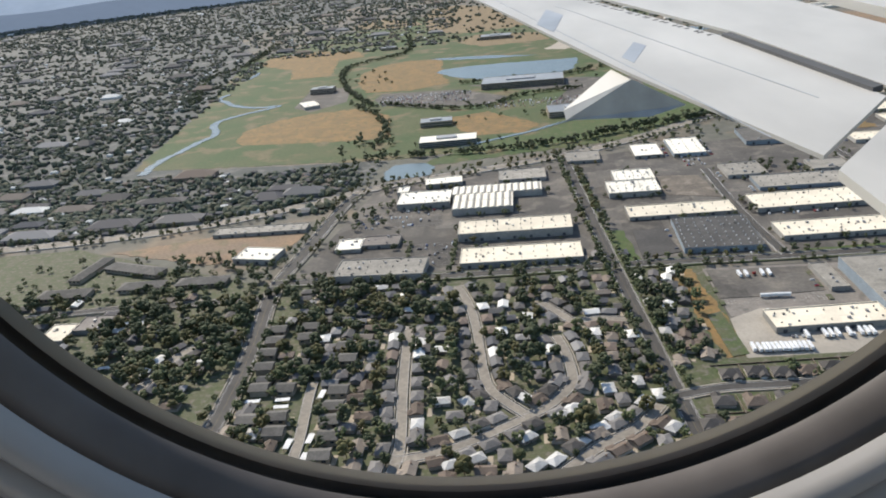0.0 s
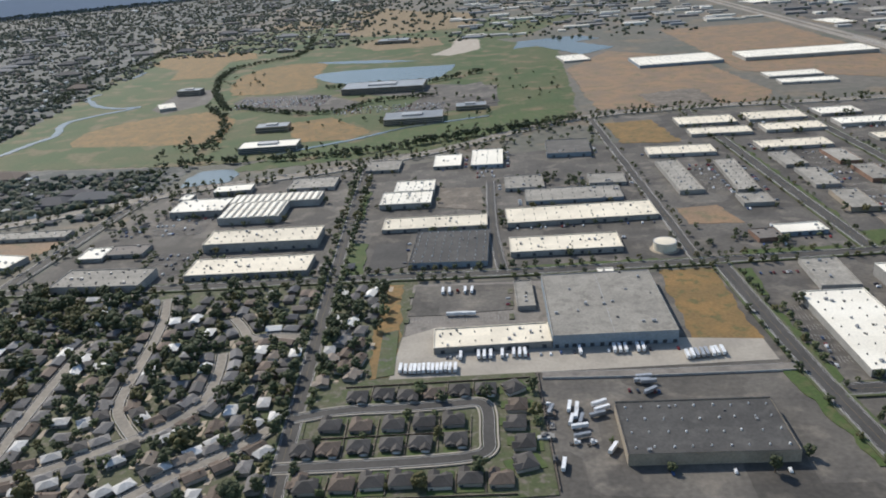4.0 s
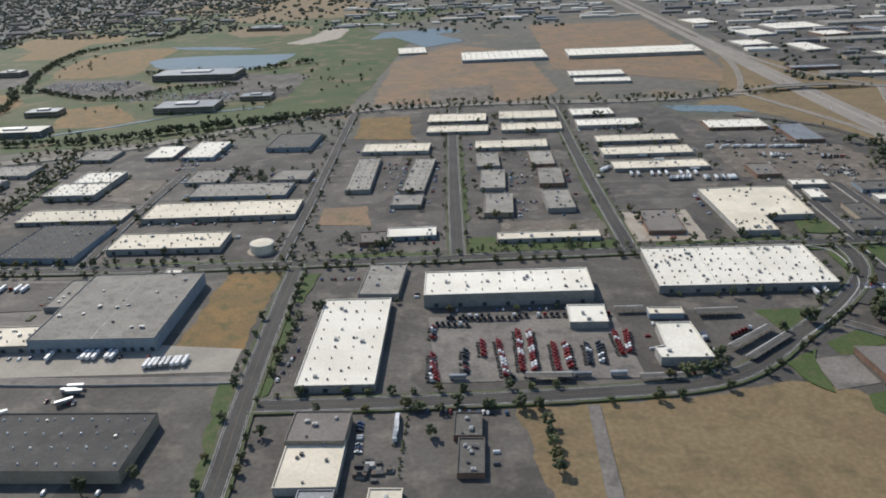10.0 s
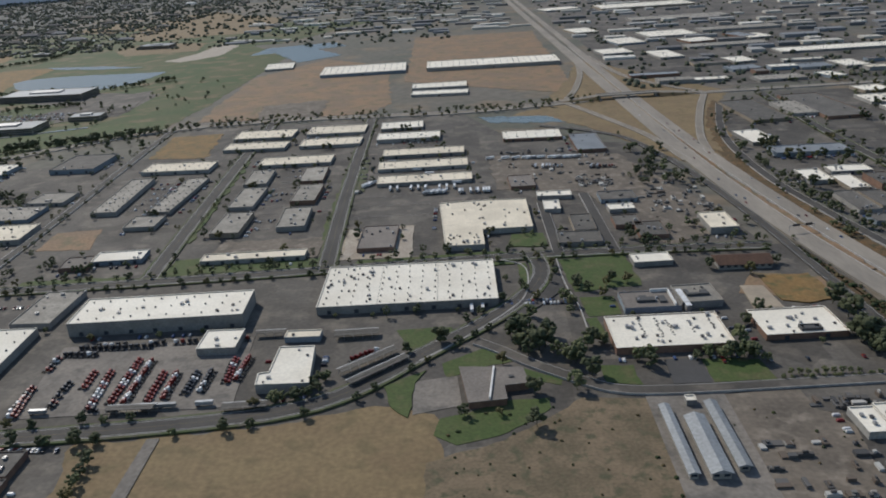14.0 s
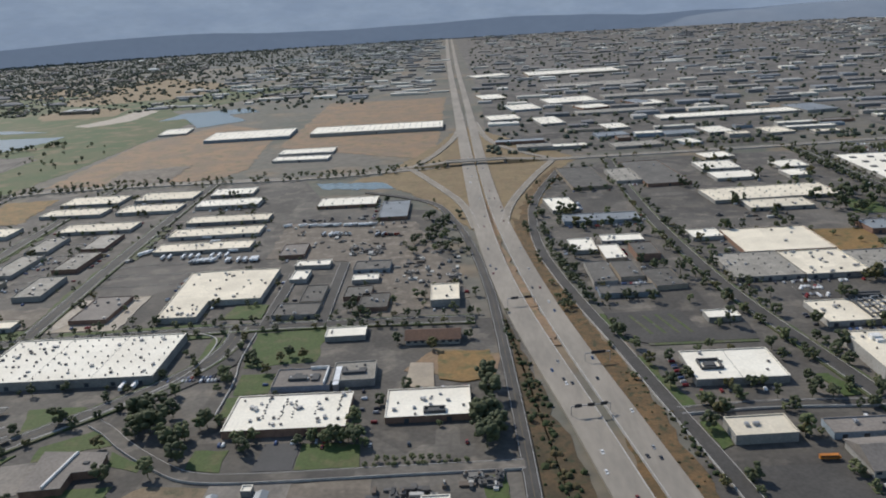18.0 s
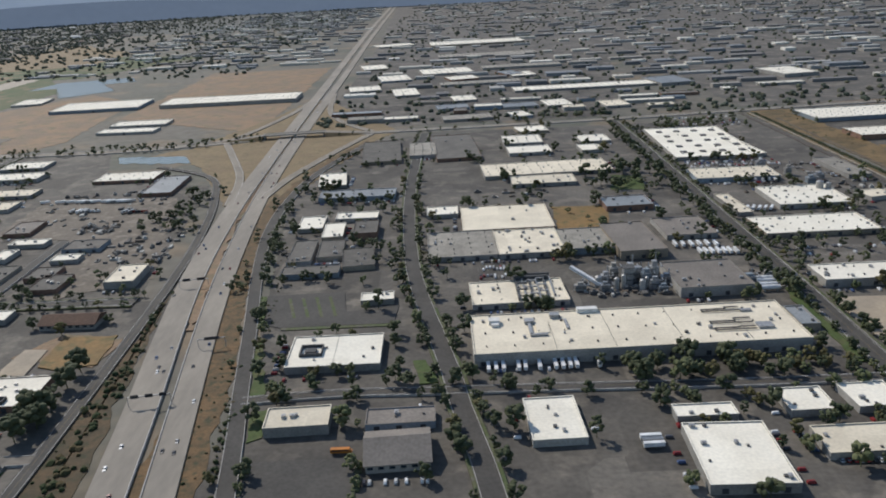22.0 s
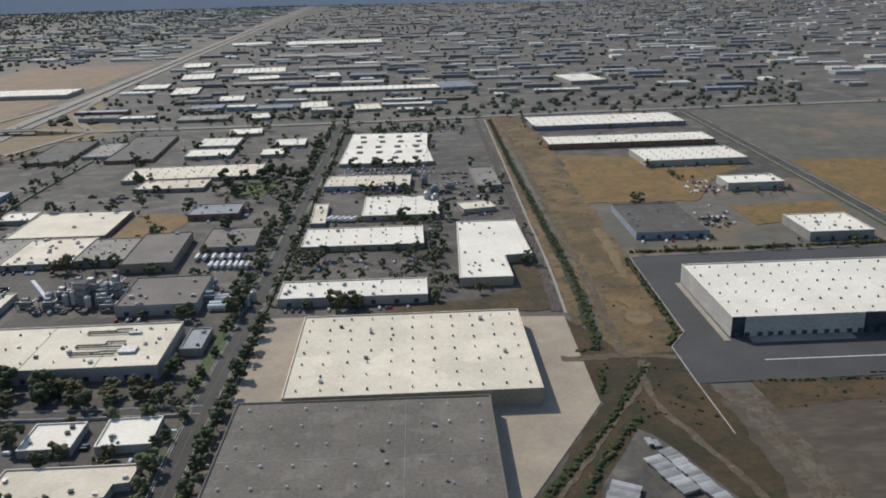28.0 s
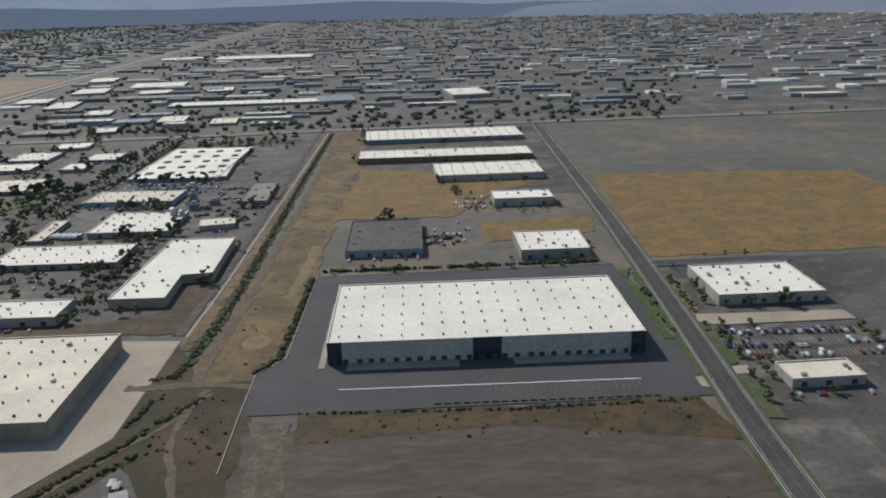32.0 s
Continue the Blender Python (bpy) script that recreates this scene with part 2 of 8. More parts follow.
def island_mat(name, colours, rough=0.9):
    """Joined small pieces, each island with a colour of its own."""
    m = bpy.data.materials.new(name)
    m.use_nodes = True
    n, link = m.node_tree.nodes, m.node_tree.links.new
    geo, ramp = n.new("ShaderNodeNewGeometry"), n.new("ShaderNodeValToRGB")
    ramp.color_ramp.interpolation = "CONSTANT"
    for i, c in enumerate(colours):
        e = ramp.color_ramp.elements[i] if i < 2 else ramp.color_ramp.elements.new(i / len(colours))
        e.position, e.color = i / len(colours), (*c, 1)
    link(geo.outputs["Random Per Island"], ramp.inputs["Fac"])
    link(ramp.outputs["Color"], n["Principled BSDF"].inputs["Base Color"])
    n["Principled BSDF"].inputs["Roughness"].default_value = rough
    n["Principled BSDF"].inputs["Specular IOR Level"].default_value = 0.2
    return m


far_roofs = island_mat("far_roofs", [(0.16, 0.155, 0.15), (0.1, 0.1, 0.105), (0.2, 0.17, 0.14), (0.13, 0.12, 0.11), (0.26, 0.25, 0.24), (0.11, 0.105, 0.1), (0.14, 0.13, 0.125), (0.2, 0.185, 0.17), (0.68, 0.66, 0.61), (0.12, 0.11, 0.1), (0.19, 0.15, 0.12), (0.17, 0.165, 0.16)])
far_sheds = island_mat("far_sheds", [(0.66, 0.63, 0.56), (0.36, 0.35, 0.33), (0.22, 0.23, 0.24), (0.5, 0.47, 0.41), (0.16, 0.16, 0.16), (0.3, 0.28, 0.25), (0.2, 0.19, 0.18)])
# Leaf greens lightened and greyed: distance haze is put into the colours.
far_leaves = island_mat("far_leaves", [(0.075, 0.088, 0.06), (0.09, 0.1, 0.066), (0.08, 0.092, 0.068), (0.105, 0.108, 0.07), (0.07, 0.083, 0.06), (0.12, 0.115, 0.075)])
car_paints = island_mat("car_paints", [(0.6, 0.6, 0.6), (0.04, 0.04, 0.05), (0.3, 0.31, 0.32), (0.7, 0.7, 0.69), (0.1, 0.1, 0.11), (0.2, 0.03, 0.03), (0.06, 0.09, 0.18), (0.45, 0.45, 0.44)], 0.35)
ROOFS = {"W": (roof_w, "white membrane"), "C": (roof_c, "cream gravel"), "G": (roof_g, "grey"), "D": (roof_d, "dark grey"),
         "B": (roof_b, "brown"), "P": (roof_p, "pale blue-grey metal"), "R": (roof_r, "rust-brown"), "K": (roof_k, "black membrane"), "T": (roof_t, "taupe-brown membrane")}


# ---- mesh helpers ----
class Shape:
    """Gathers corners and faces of one mesh."""

    def __init__(self):
        self.v, self.f = [], []

    def add(self, verts, faces):
        k = len(self.v)
        self.v += verts
        self.f += [tuple(i + k for i in face) for face in faces]
        return self

    def box(self, x0, y0, z0, x1, y1, z1):
        return self.add([(x0, y0, z0), (x1, y0, z0), (x1, y1, z0), (x0, y1, z0), (x0, y0, z1), (x1, y0, z1), (x1, y1, z1), (x0, y1, z1)],
                        [(0, 3, 2, 1), (4, 5, 6, 7), (0, 1, 5, 4), (1, 2, 6, 5), (2, 3, 7, 6), (3, 0, 4, 7)])

    def tube(self, x, y, z0, z1, r0, r1, n=10, cap=True):
        ring = [(math.cos(2 * math.pi * i / n), math.sin(2 * math.pi * i / n)) for i in range(n)]
        verts = [(x + r0 * c, y + r0 * s, z0) for c, s in ring] + [(x + r1 * c, y + r1 * s, z1) for c, s in ring]
        faces = [(i, (i + 1) % n, n + (i + 1) % n, n + i) for i in range(n)]
        if cap:
            faces += [tuple(range(n, 2 * n)), tuple(range(n - 1, -1, -1))]
        return self.add(verts, faces)

    def wheel(self, x, y, z, r, w, n=8):
        ring = [(math.cos(2 * math.pi * i / n), math.sin(2 * math.pi * i / n)) for i in range(n)]
        verts = [(x + r * c, y - w / 2, z + r * s) for c, s in ring] + [(x + r * c, y + w / 2, z + r * s) for c, s in ring]
        return self.add(verts, [(i, n + i, n + (i + 1) % n, (i + 1) % n) for i in range(n)] + [tuple(range(n)), tuple(range(2 * n - 1, n - 1, -1))])

    def mesh(self, name, material):
        me = bpy.data.meshes.new(name)
        me.from_pydata(self.v, [], self.f)
        me.materials.append(material)
        return me


def part(name, shape, material, parent, label=""):
    """One mesh object under a thing or a part; shape may be a ready mesh, shared between alike pieces."""
    me = shape if isinstance(shape, bpy.types.Mesh) else shape.mesh(name, material)
    ob = new(name, me)
    ob.parent = parent
    return tagged(ob, label)


def place(ob, x, y, z=0.0, rz=0.0):
    ob.matrix_basis = pose(x, y, z, 0, 0, rz)
    return ob


rnd = random.Random(5)

# ---- ground ----
gs = Shape()
for i in range(36):
    for j in range(30):
        gs.add([(-8400 + i * 500 + a, -1200 + j * 300 + b, 0) for a, b in ((0, 0), (500, 0), (500, 300), (0, 300))], [(0, 1, 2, 3)])
ground = tagged(new("ground", gs.mesh("ground", land)), "dry open valley floor of soil and weeds", "ground", kind="structure")

LAYER = {"n": 0}
ROADS, FOOT = [], []


def flat(name, material, shape_pts, z, label, category):
    """A sheet of ground cover, 5 cm thick at its rim, that lies on the ground."""
    n = len(shape_pts)
    area = sum(shape_pts[i][0] * shape_pts[(i + 1) % n][1] - shape_pts[(i + 1) % n][0] * shape_pts[i][1] for i in range(n))
    pts = shape_pts if area > 0 else shape_pts[::-1]
    s = Shape()
    s.add([(x, y, z) for x, y in pts] + [(x, y, -0.05) for x, y in pts],
          [tuple(range(n))] + [(i, n + i, n + (i + 1) % n, (i + 1) % n)[::-1] for i in range(n)])
    me = s.mesh(name, material)
    bm = bmesh.new()
    bm.from_mesh(me)
    bmesh.ops.triangulate(bm, faces=[f for f in bm.faces if len(f.verts) > 4])
    bmesh.ops.recalc_face_normals(bm, faces=bm.faces)
    bm.to_mesh(me)
    bm.free()
    return tagged(new(name, me), label, category, kind="structure")


COVER = {"asphalt_lot": ("worn grey asphalt yard between the buildings", 0.04), "lawn_grass": ("mown green lawn grass", 0.10), "water": ("still grey-blue shallow water", 0.16),
         "lawn_links": ("golf links of green and dry turf", 0.10), "yard_grass": ("patchy yards of grass and bare soil", 0.02), "asphalt_new": ("smooth dark new asphalt lot", 0.13), "concrete_lot": ("pale concrete truck court", 0.12)}


def ragged(pts):
    """Breaks the straight sides of a field into uneven ones."""
    out, n = [], len(pts)
    for i in range(n):
        (ax, ay), (bx, by) = pts[i], pts[(i + 1) % n]
        length = math.hypot(bx - ax, by - ay)
        parts = max(1, min(40, int(length / 3.5)))
        amp = min(2.6, 0.5 + length * 0.03) * (1.8 if ay > 700 else 1.0)
        for k in range(parts):
            f = k / parts
            x, y = ax + (bx - ax) * f, ay + (by - ay) * f
            q = amp * (noise.noise((x * 0.13, y * 0.13, 3.7)) + 0.5 * noise.noise((x * 0.4, y * 0.4, 9.1))) if k else 0.0
            out.append((x - (by - ay) / length * q, y + (bx - ax) / length * q))
    return out


WILD = ("dry_", "lawn", "dirt", "water", "rubble", "graded", "suburb", "commerce")


def patch(name, material, pts, lift=0.0):
    if material.name.startswith(WILD) and len(pts) < 40:
        pts = ragged(pts)
    words, z = COVER.get(material.name, (material.name.replace("_", " ") + " field on open ground", 0.08))
    LAYER["n"] += 1
    lift += 0.002 * LAYER["n"]
    return flat(name, material, pts, z + lift, words, "ground cover")


def offset_line(pts, off):
    out = []
    for i, p in enumerate(pts):
        a, b = Vector(pts[max(i - 1, 0)]), Vector(pts[min(i + 1, len(pts) - 1)])
        t = (b - a).normalized()
        out.append((p[0] - t.y * off, p[1] + t.x * off))
    return out


def smooth(pts, times=2):
    for _ in range(times):
        q = [pts[0]]
        for a, b in zip(pts, pts[1:]):
            q += [(a[0] * 0.75 + b[0] * 0.25, a[1] * 0.75 + b[1] * 0.25), (a[0] * 0.25 + b[0] * 0.75, a[1] * 0.25 + b[1] * 0.75)]
        pts = q + [pts[-1]]
    return pts


def ribbon(pts, lo, hi, z0, z1):
    """A strip along a line, from lo to hi metres to its left, with a rim down to z0."""
    a, b = offset_line(pts, lo), offset_line(pts, hi)
    s, n = Shape(), len(pts)
    s.add([(x, y, z1) for x, y in a] + [(x, y, z1) for x, y in b] + [(x, y, z0) for x, y in a] + [(x, y, z0) for x, y in b],
          [(i, i + 1, n + i + 1, n + i) for i in range(n - 1)] + [(i, 2 * n + i, 2 * n + i + 1, i + 1) for i in range(n - 1)] + [(n + i, n + i + 1, 3 * n + i + 1, 3 * n + i) for i in range(n - 1)])
    return s


def road(name, width, material, pts, z=0.15, kerb=True, lines=True, bend=2, verge=0.0, walks=0.0):
    """A carriageway with raised kerbs and painted lines along a smoothed line."""
    LAYER["n"] += 1
    z += 0.1 + 0.004 * LAYER["n"]
    pts = smooth(pts, bend)
    ROADS.append((pts, width))
    body = tagged(new(name, ribbon(pts, -width / 2, width / 2, -0.05, z).mesh(name, material)), "worn " + material.name.replace("_", " ") + " carriageway", "road", kind="structure")
    if kerb:
        for side in (-1, 1):
            lo, hi = sorted((side * width / 2, side * (width / 2 + 0.22)))
            part("kerb", ribbon(pts, lo, hi, -0.05, z + 0.08), concrete_kerb, body)
    if verge:
        for side in (-1, 1):
            lo, hi = sorted((side * (width / 2 + 0.4), side * (width / 2 + 0.4 + verge)))
            part("verge", ribbon(pts, lo, hi, -0.05, z + 0.05), verge_grass, body, "patchy grass verge")
    if walks:
        for side in (-1, 1):
            lo, hi = sorted((side * (width / 2 + 0.9), side * (width / 2 + 0.9 + walks)))
            part("pavement", ribbon(pts, lo, hi, -0.05, z + 0.06), concrete_pale, body, "pale concrete pavement strip")
    if lines:
        for off in (-width * 0.42, 0.0, width * 0.42):
            part("painted_line", ribbon(pts, off - 0.04, off + 0.04, z, z + 0.012), trim_white if off else line_yellow, body)
    return body


# Yards and fields, then the streets.
patch("housing_yards", yard_grass, [(-420, 60), (100, 100), (100, 408), (-160, 412), (-330, 500), (-470, 490)])
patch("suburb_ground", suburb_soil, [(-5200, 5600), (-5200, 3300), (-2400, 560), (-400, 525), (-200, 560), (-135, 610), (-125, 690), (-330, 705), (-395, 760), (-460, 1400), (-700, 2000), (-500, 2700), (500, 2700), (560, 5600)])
patch("industrial_yard_west", asphalt_lot, [(-146, 420), (262, 414), (262, 690), (90, 660), (-120, 600)])
patch("industrial_yard_south", asphalt_lot, [(98, 170), (700, 170), (700, 436), (262, 430), (262, 406), (98, 402)])
patch("industrial_yard_north", asphalt_lot, [(262, 428), (676, 436), (650, 660), (560, 690), (520, 800), (262, 790)])
patch("industrial_yard_east", asphalt_lot, [(735, 170), (1116, 170), (1124, 820), (820, 828), (770, 800), (728, 690), (722, 590), (752, 335)])
patch("industrial_yard_ridge", asphalt_lot, [(1156, 600), (1312, 600), (1322, 860), (1165, 860)])
patch("commerce_ground", commerce_soil, [(700, 1500), (1120, 1500), (1130, 885), (1340, 895), (4200, 1200), (4200, 5600), (580, 5600)])
patch("industrial_yard_far_east", asphalt_lot, [(1302, 170), (1500, 170), (1500, 470), (1308, 465)])
patch("far_commerce_yard", asphalt_lot, [(696, 870), (1000, 870), (1120, 1500), (700, 1500)])
patch("weed_field", dry_gold, [(234, 408), (262, 408), (264, 324), (233, 328)])
patch("depot_yard", yard_grey, [(98, 402), (192, 400), (166, 345), (99, 342)], 0.06)
patch("weed_strip", dry_gold, [(78, 403), (93, 403), (98, 304), (87, 302)])
patch("hay_field", dry_tan, [(381, 279), (455, 288), (486, 297), (508, 290), (520, 215), (393, 215)])
patch("scrub_lot", rubble_brown, [(506, 215), (506, 262), (531.9, 272.7), (546.8, 284), (561.2, 297), (585.7, 294.7), (590, 215)], 0.06)
patch("sheds_yard", yard_grey, [(584, 297), (612, 297), (612, 230), (584, 230)], 0.07)
patch("stock_yard", dirt_grey, [(609.4, 296), (639, 297), (640, 284), (647, 281), (645, 215), (609, 215)], 0.06)
patch("shop_yard", asphalt_lot, [(639, 298), (684, 299), (684, 215), (645, 215), (647, 281), (640, 284)], 0.08)
patch("mown_slope", grass, [(510, 325.7), (526.7, 337), (538.5, 325.5), (526, 321.7), (512, 315)], 0.05)
patch("mown_corner", grass, [(540, 320.9), (556, 310.5), (555, 306.2), (542.3, 311.2)], 0.05)
patch("mown_front", grass, [(508, 277), (510, 287), (520.8, 290.4), (533, 296.7), (550, 298), (549.6, 291), (542.6, 284), (530.7, 275.7), (516, 271)], 0.09)
patch("mown_verge", grass, [(489.4, 356.3), (513.8, 357), (509.7, 338.3), (496.2, 337)], 0.05)
patch("hall_lawn_west", grass, [(571.7, 319.3), (584.3, 318.7), (585, 304), (572, 307.3)], 0.08)
patch("hall_lawn_east", grass, [(610.9, 321.8), (632.4, 319.4), (634, 304.5), (611.1, 304)], 0.08)
patch("hall_drive", asphalt_new, [(597, 322), (610.4, 322), (610.5, 304), (596, 304)], 0.06)
patch("office_lawn", grass, [(572.2, 381.4), (587.6, 381), (588.2, 362.7), (573.7, 361.6)], 0.08)
patch("gable_lawn", grass, [(571.6, 359.4), (576.8, 360.7), (578, 343.3), (572.8, 343.6)], 0.08)
patch("shop_lawn", grass, [(676, 297), (684, 297), (686, 262), (680, 260)], 0.12)
patch("school_pad", yard_grey, [(499.4, 312.7), (516, 315.7), (518, 295), (500, 290)], 0.1)
patch("park_lawn", grass, [(567, 428), (603, 431), (603, 392), (571, 388)])
patch("unit_lawn", grass, [(360, 430), (359, 452), (374, 453), (374, 441), (441, 445), (441, 433)], 0.08)
patch("golf_lower", golf_turf, [(-82, 682), (23, 775), (223, 860), (225, 783), (99, 702), (-93, 657)])
patch("golf_north", golf_turf, [(-520, 1500), (-200, 1420), (200, 1480), (330, 1800), (-300, 2100)])
patch("golf_base", golf_turf, [(-520, 1500), (-430, 1020), (-390, 720), (-120, 690), (-60, 700), (60, 705), (225, 790), (236, 900), (250, 1300), (100, 1560), (-160, 1640)])
patch("golf_fairway", grass, [(-55, 714), (-26, 741), (12, 746), (51, 786), (166, 840), (220, 845), (222, 790), (170, 760), (102, 741), (54, 708), (-16, 706)])
patch("golf_meadow", dry_gold, [(-316, 821), (-320, 865), (-294, 914), (-255, 938), (-203, 947), (-153, 894), (-144, 823), (-133, 779), (-178, 777), (-245, 789), (-302, 798)], 0.05)
patch("meadow_mid", dry_gold, [(-361, 1229), (-384, 1329), (-474, 1427), (-479, 1506), (-448, 1550), (-372, 1550), (-300, 1504), (-274, 1424), (-320, 1407), (-297, 1234)], 0.1)
patch("meadow_edge", dry_tan, [(-110, 1500), (-60, 1420), (60, 1440), (40, 1560), (-80, 1600)], 0.1)
patch("meadow_far", dry_gold, [(-208, 1052), (-233, 1131), (-245, 1215), (-225, 1292), (-181, 1320), (-123, 1303), (-115, 1209), (-110, 1139), (-94, 1079), (-144, 1043)], 0.1)
patch("meadow_top", dry_tan, [(-202, 1824), (-228, 2047), (-234, 2289), (-153, 2346), (-51, 2172), (101, 2017), (119, 1693), (12, 1698), (-77, 1640), (-181, 1696)], 0.1)
patch("meadow_ridge", dry_tan, [(-397, 1939), (-390, 2138), (-261, 2053), (-219, 1898), (-279, 1869)], 0.1)
patch("meadow_gold", dry_gold, [(-85, 852), (-37, 871), (21, 789), (5, 760), (-52, 761)], 0.05)
patch("office_park_yard", asphalt_lot, [(-187, 994), (-183, 1034), (-78, 1022), (-12, 947), (-33, 912), (-103, 917), (-171, 956)], 0.06)
patch("hotel_yard", asphalt_lot, [(-300, 1120), (-240, 1110), (-225, 1000), (-262, 950), (-292, 985)], 0.06)
patch("lake_yard", asphalt_lot, [(-70, 1045), (75, 1040), (150, 1010), (150, 880), (30, 870), (60, 960), (-5, 990)], 0.06)
def strand(pts, width, z0, z1, wild=0.38):
    """A strip along a line whose two banks wander."""
    line_ = []
    for a, b in zip(pts, pts[1:]):
        k = max(1, int(math.hypot(b[0] - a[0], b[1] - a[1]) / 1.6))
        line_ += [(a[0] + (b[0] - a[0]) * i / k, a[1] + (b[1] - a[1]) * i / k) for i in range(k)]
    line_.append(pts[-1])
    banks = []
    for side in (-1, 1):
        full = offset_line(line_, side * width / 2)
        row_ = []
        for (cx, cy), (x, y) in zip(line_, full):
            f = 1.0 + wild * (1.3 * noise.noise((x * 0.16, y * 0.16, side * 4.3)) + noise.noise((x * 0.6, y * 0.6, side * 7.7)))
            row_.append((cx + (x - cx) * f, cy + (y - cy) * f))
        banks.append(row_)
    n = len(line_)
    return Shape().add([(x, y, z1) for r_ in banks for x, y in r_] + [(x, y, z0) for r_ in banks for x, y in r_],
                       [(i, i + 1, n + i + 1, n + i) for i in range(n - 1)] + [(i, 2 * n + i, 2 * n + i + 1, i + 1) for i in range(n - 1)] + [(n + i, n + i + 1, 3 * n + i + 1, 3 * n + i) for i in range(n - 1)])


patch("lake", water, [(-121, 1169), (-116, 1195), (-85, 1206), (-23, 1212), (36, 1203), (89, 1203), (87, 1168), (75, 1103), (50, 1074), (3, 1074), (-40, 1075), (-84, 1109)], 0.1)
patch("upper_pond", water, [(-150, 1324), (-111, 1318), (-45, 1304), (33, 1264), (-38, 1268), (-121, 1296)], 0.1)
patch("sand_bank", dirt_pale, [(46, 1320), (74, 1401), (80, 1530), (121, 1485), (126, 1356), (79, 1298)], 0.08)
for name, width, pts in (("creek", 9, [(-372, 700), (-377, 754), (-366, 790), (-364, 825), (-350, 859), (-383, 926), (-364, 962), (-335, 990), (-312, 1015), (-349, 1004), (-395, 1040), (-412, 1070), (-440, 1100), (-430, 1135)]), ("creek", 9, [(-449, 1260), (-441, 1287), (-449, 1338)]),
                         ("brook", 5, [(-60, 715), (-15, 745), (9, 757), (38, 785), (60, 800), (140, 830)])):
    tagged(new(name, strand(smooth(pts, 2), width, -0.05, 0.6).mesh(name, water)), "pale winding creek between lawns", "water", kind="structure")
patch("pond", water, [(-118, 621), (-122, 650), (-115, 670), (-90, 672), (-77, 655), (-80, 631)])
patch("reservoir", water, [(180, 1330), (330, 1390), (300, 1450), (190, 1420)])
patch("weed_plot", dry_gold, [(257, 685), (251, 764), (297, 769), (306, 679)], 0.05)
patch("brown_block", dirt_brown, [(252, 824), (246, 1097), (320, 1240), (419, 1140), (445, 870), (423, 824)])
patch("brown_tract", dirt_brown, [(640, 870), (450, 1000), (440, 1450), (640, 1450)])
patch("brown_corner", dirt_brown, [(266, 477), (265, 508), (292, 511), (300, 475)])
patch("interchange_grass", dry_tan, [(592, 808), (640, 960), (666, 1083), (690, 1060), (783, 842), (757, 786), (705, 557), (674, 603)])
patch("detention_pond", water, [(533, 782), (597, 774), (612, 742), (544, 756)])
patch("highway_verge", verge_scrub, [(705, 627), (717, 609), (726, 453), (741, 367), (760, 200), (730, 200), (726, 385), (710, 500)])
patch("rail_verge", dry_brown, [(690, 443), (696, 401), (725, 200), (696, 200)])
patch("interchange_gold", dry_tan, [(560, 775), (580, 800), (621, 812), (645, 731), (670, 661), (678, 605), (668, 625), (655, 675), (640, 706), (613, 737), (597, 768), (581, 776)], 0.06)
patch("east_verge", verge_scrub, [(741, 768), (723.4, 707), (711.6, 638), (708.4, 556), (713.2, 501), (720.7, 456), (726.7, 423), (730.7, 422), (719.6, 500), (716.4, 554), (717.6, 621), (724, 669), (760.9, 776), (757, 803)], 0.1)
patch("gold_lot", dry_gold, [(893, 562), (928, 559), (921, 518), (891, 516)])
patch("field_far", dry_gold, [(1156, 555), (1164, 689), (1217, 672), (1288, 636), (1255, 609), (1224, 553)], 0.05)
patch("field_east", dry_gold, [(1313, 473), (1324, 650), (1500, 640), (1500, 475)])
patch("field_lot", dry_gold, [(1237, 540), (1303, 546), (1297, 516), (1239, 503)], 0.05)
patch("truck_court", concrete_pale, [(98, 340), (116, 350), (226, 330), (264, 326), (265, 307), (96, 301)])
patch("strip_green", verge_grass, [(88, 345), (95.5, 348), (98, 305), (90, 303)], 0.2)
patch("dc_court", concrete_lot, [(994, 402), (1010, 402), (1010, 337), (994, 333)])
patch("dc_apron", concrete_lot, [(1010, 402), (1114, 394), (1113, 326), (1088, 285), (1060, 240), (1000, 240)])
patch("weed_corridor", dry_gold_mixed, [(1127, 869), (1167, 863), (1157, 491), (1158, 380), (1148, 358), (1124, 356), (1128, 400), (1130, 500), (1133, 650)])
patch("weed_south", weed_dark, [(1114, 392), (1110, 372), (1114, 326), (1089, 284), (1060, 236), (1060, 180), (1152, 180), (1152, 334), (1149, 360), (1130, 358), (1124, 372)])
patch("bare_apron", graded_soil, [(1152, 326), (1293, 330), (1300, 200), (1152, 200)])
patch("weed_apron", dry_brown, [(1166, 336), (1231, 336), (1291, 338), (1295, 312), (1277, 316), (1229, 325), (1196, 322), (1167, 318)], 0.04)
patch("broken_ground", rubble_soil, [(1150.4, 333), (1164.5, 331), (1164, 317), (1168, 295), (1168, 270), (1156, 270), (1156.6, 318)], 0.05)
patch("rail_weeds", dry_brown, [(1042, 402), (1111, 401), (1112.5, 455), (1101, 456), (1101, 425), (1080, 414), (1042, 412)], 0.05)
patch("worn_path", dry_tan, [(1150, 505), (1153, 507), (1155.5, 497), (1154, 470), (1151.5, 442), (1149.5, 431), (1147, 434), (1148, 455), (1149.5, 480)], 0.06)
patch("worn_circle", dry_tan, [(1143 + 5.5 * math.cos(k * 0.524), 390 + 6.5 * math.sin(k * 0.524)) for k in range(12)], 0.06)
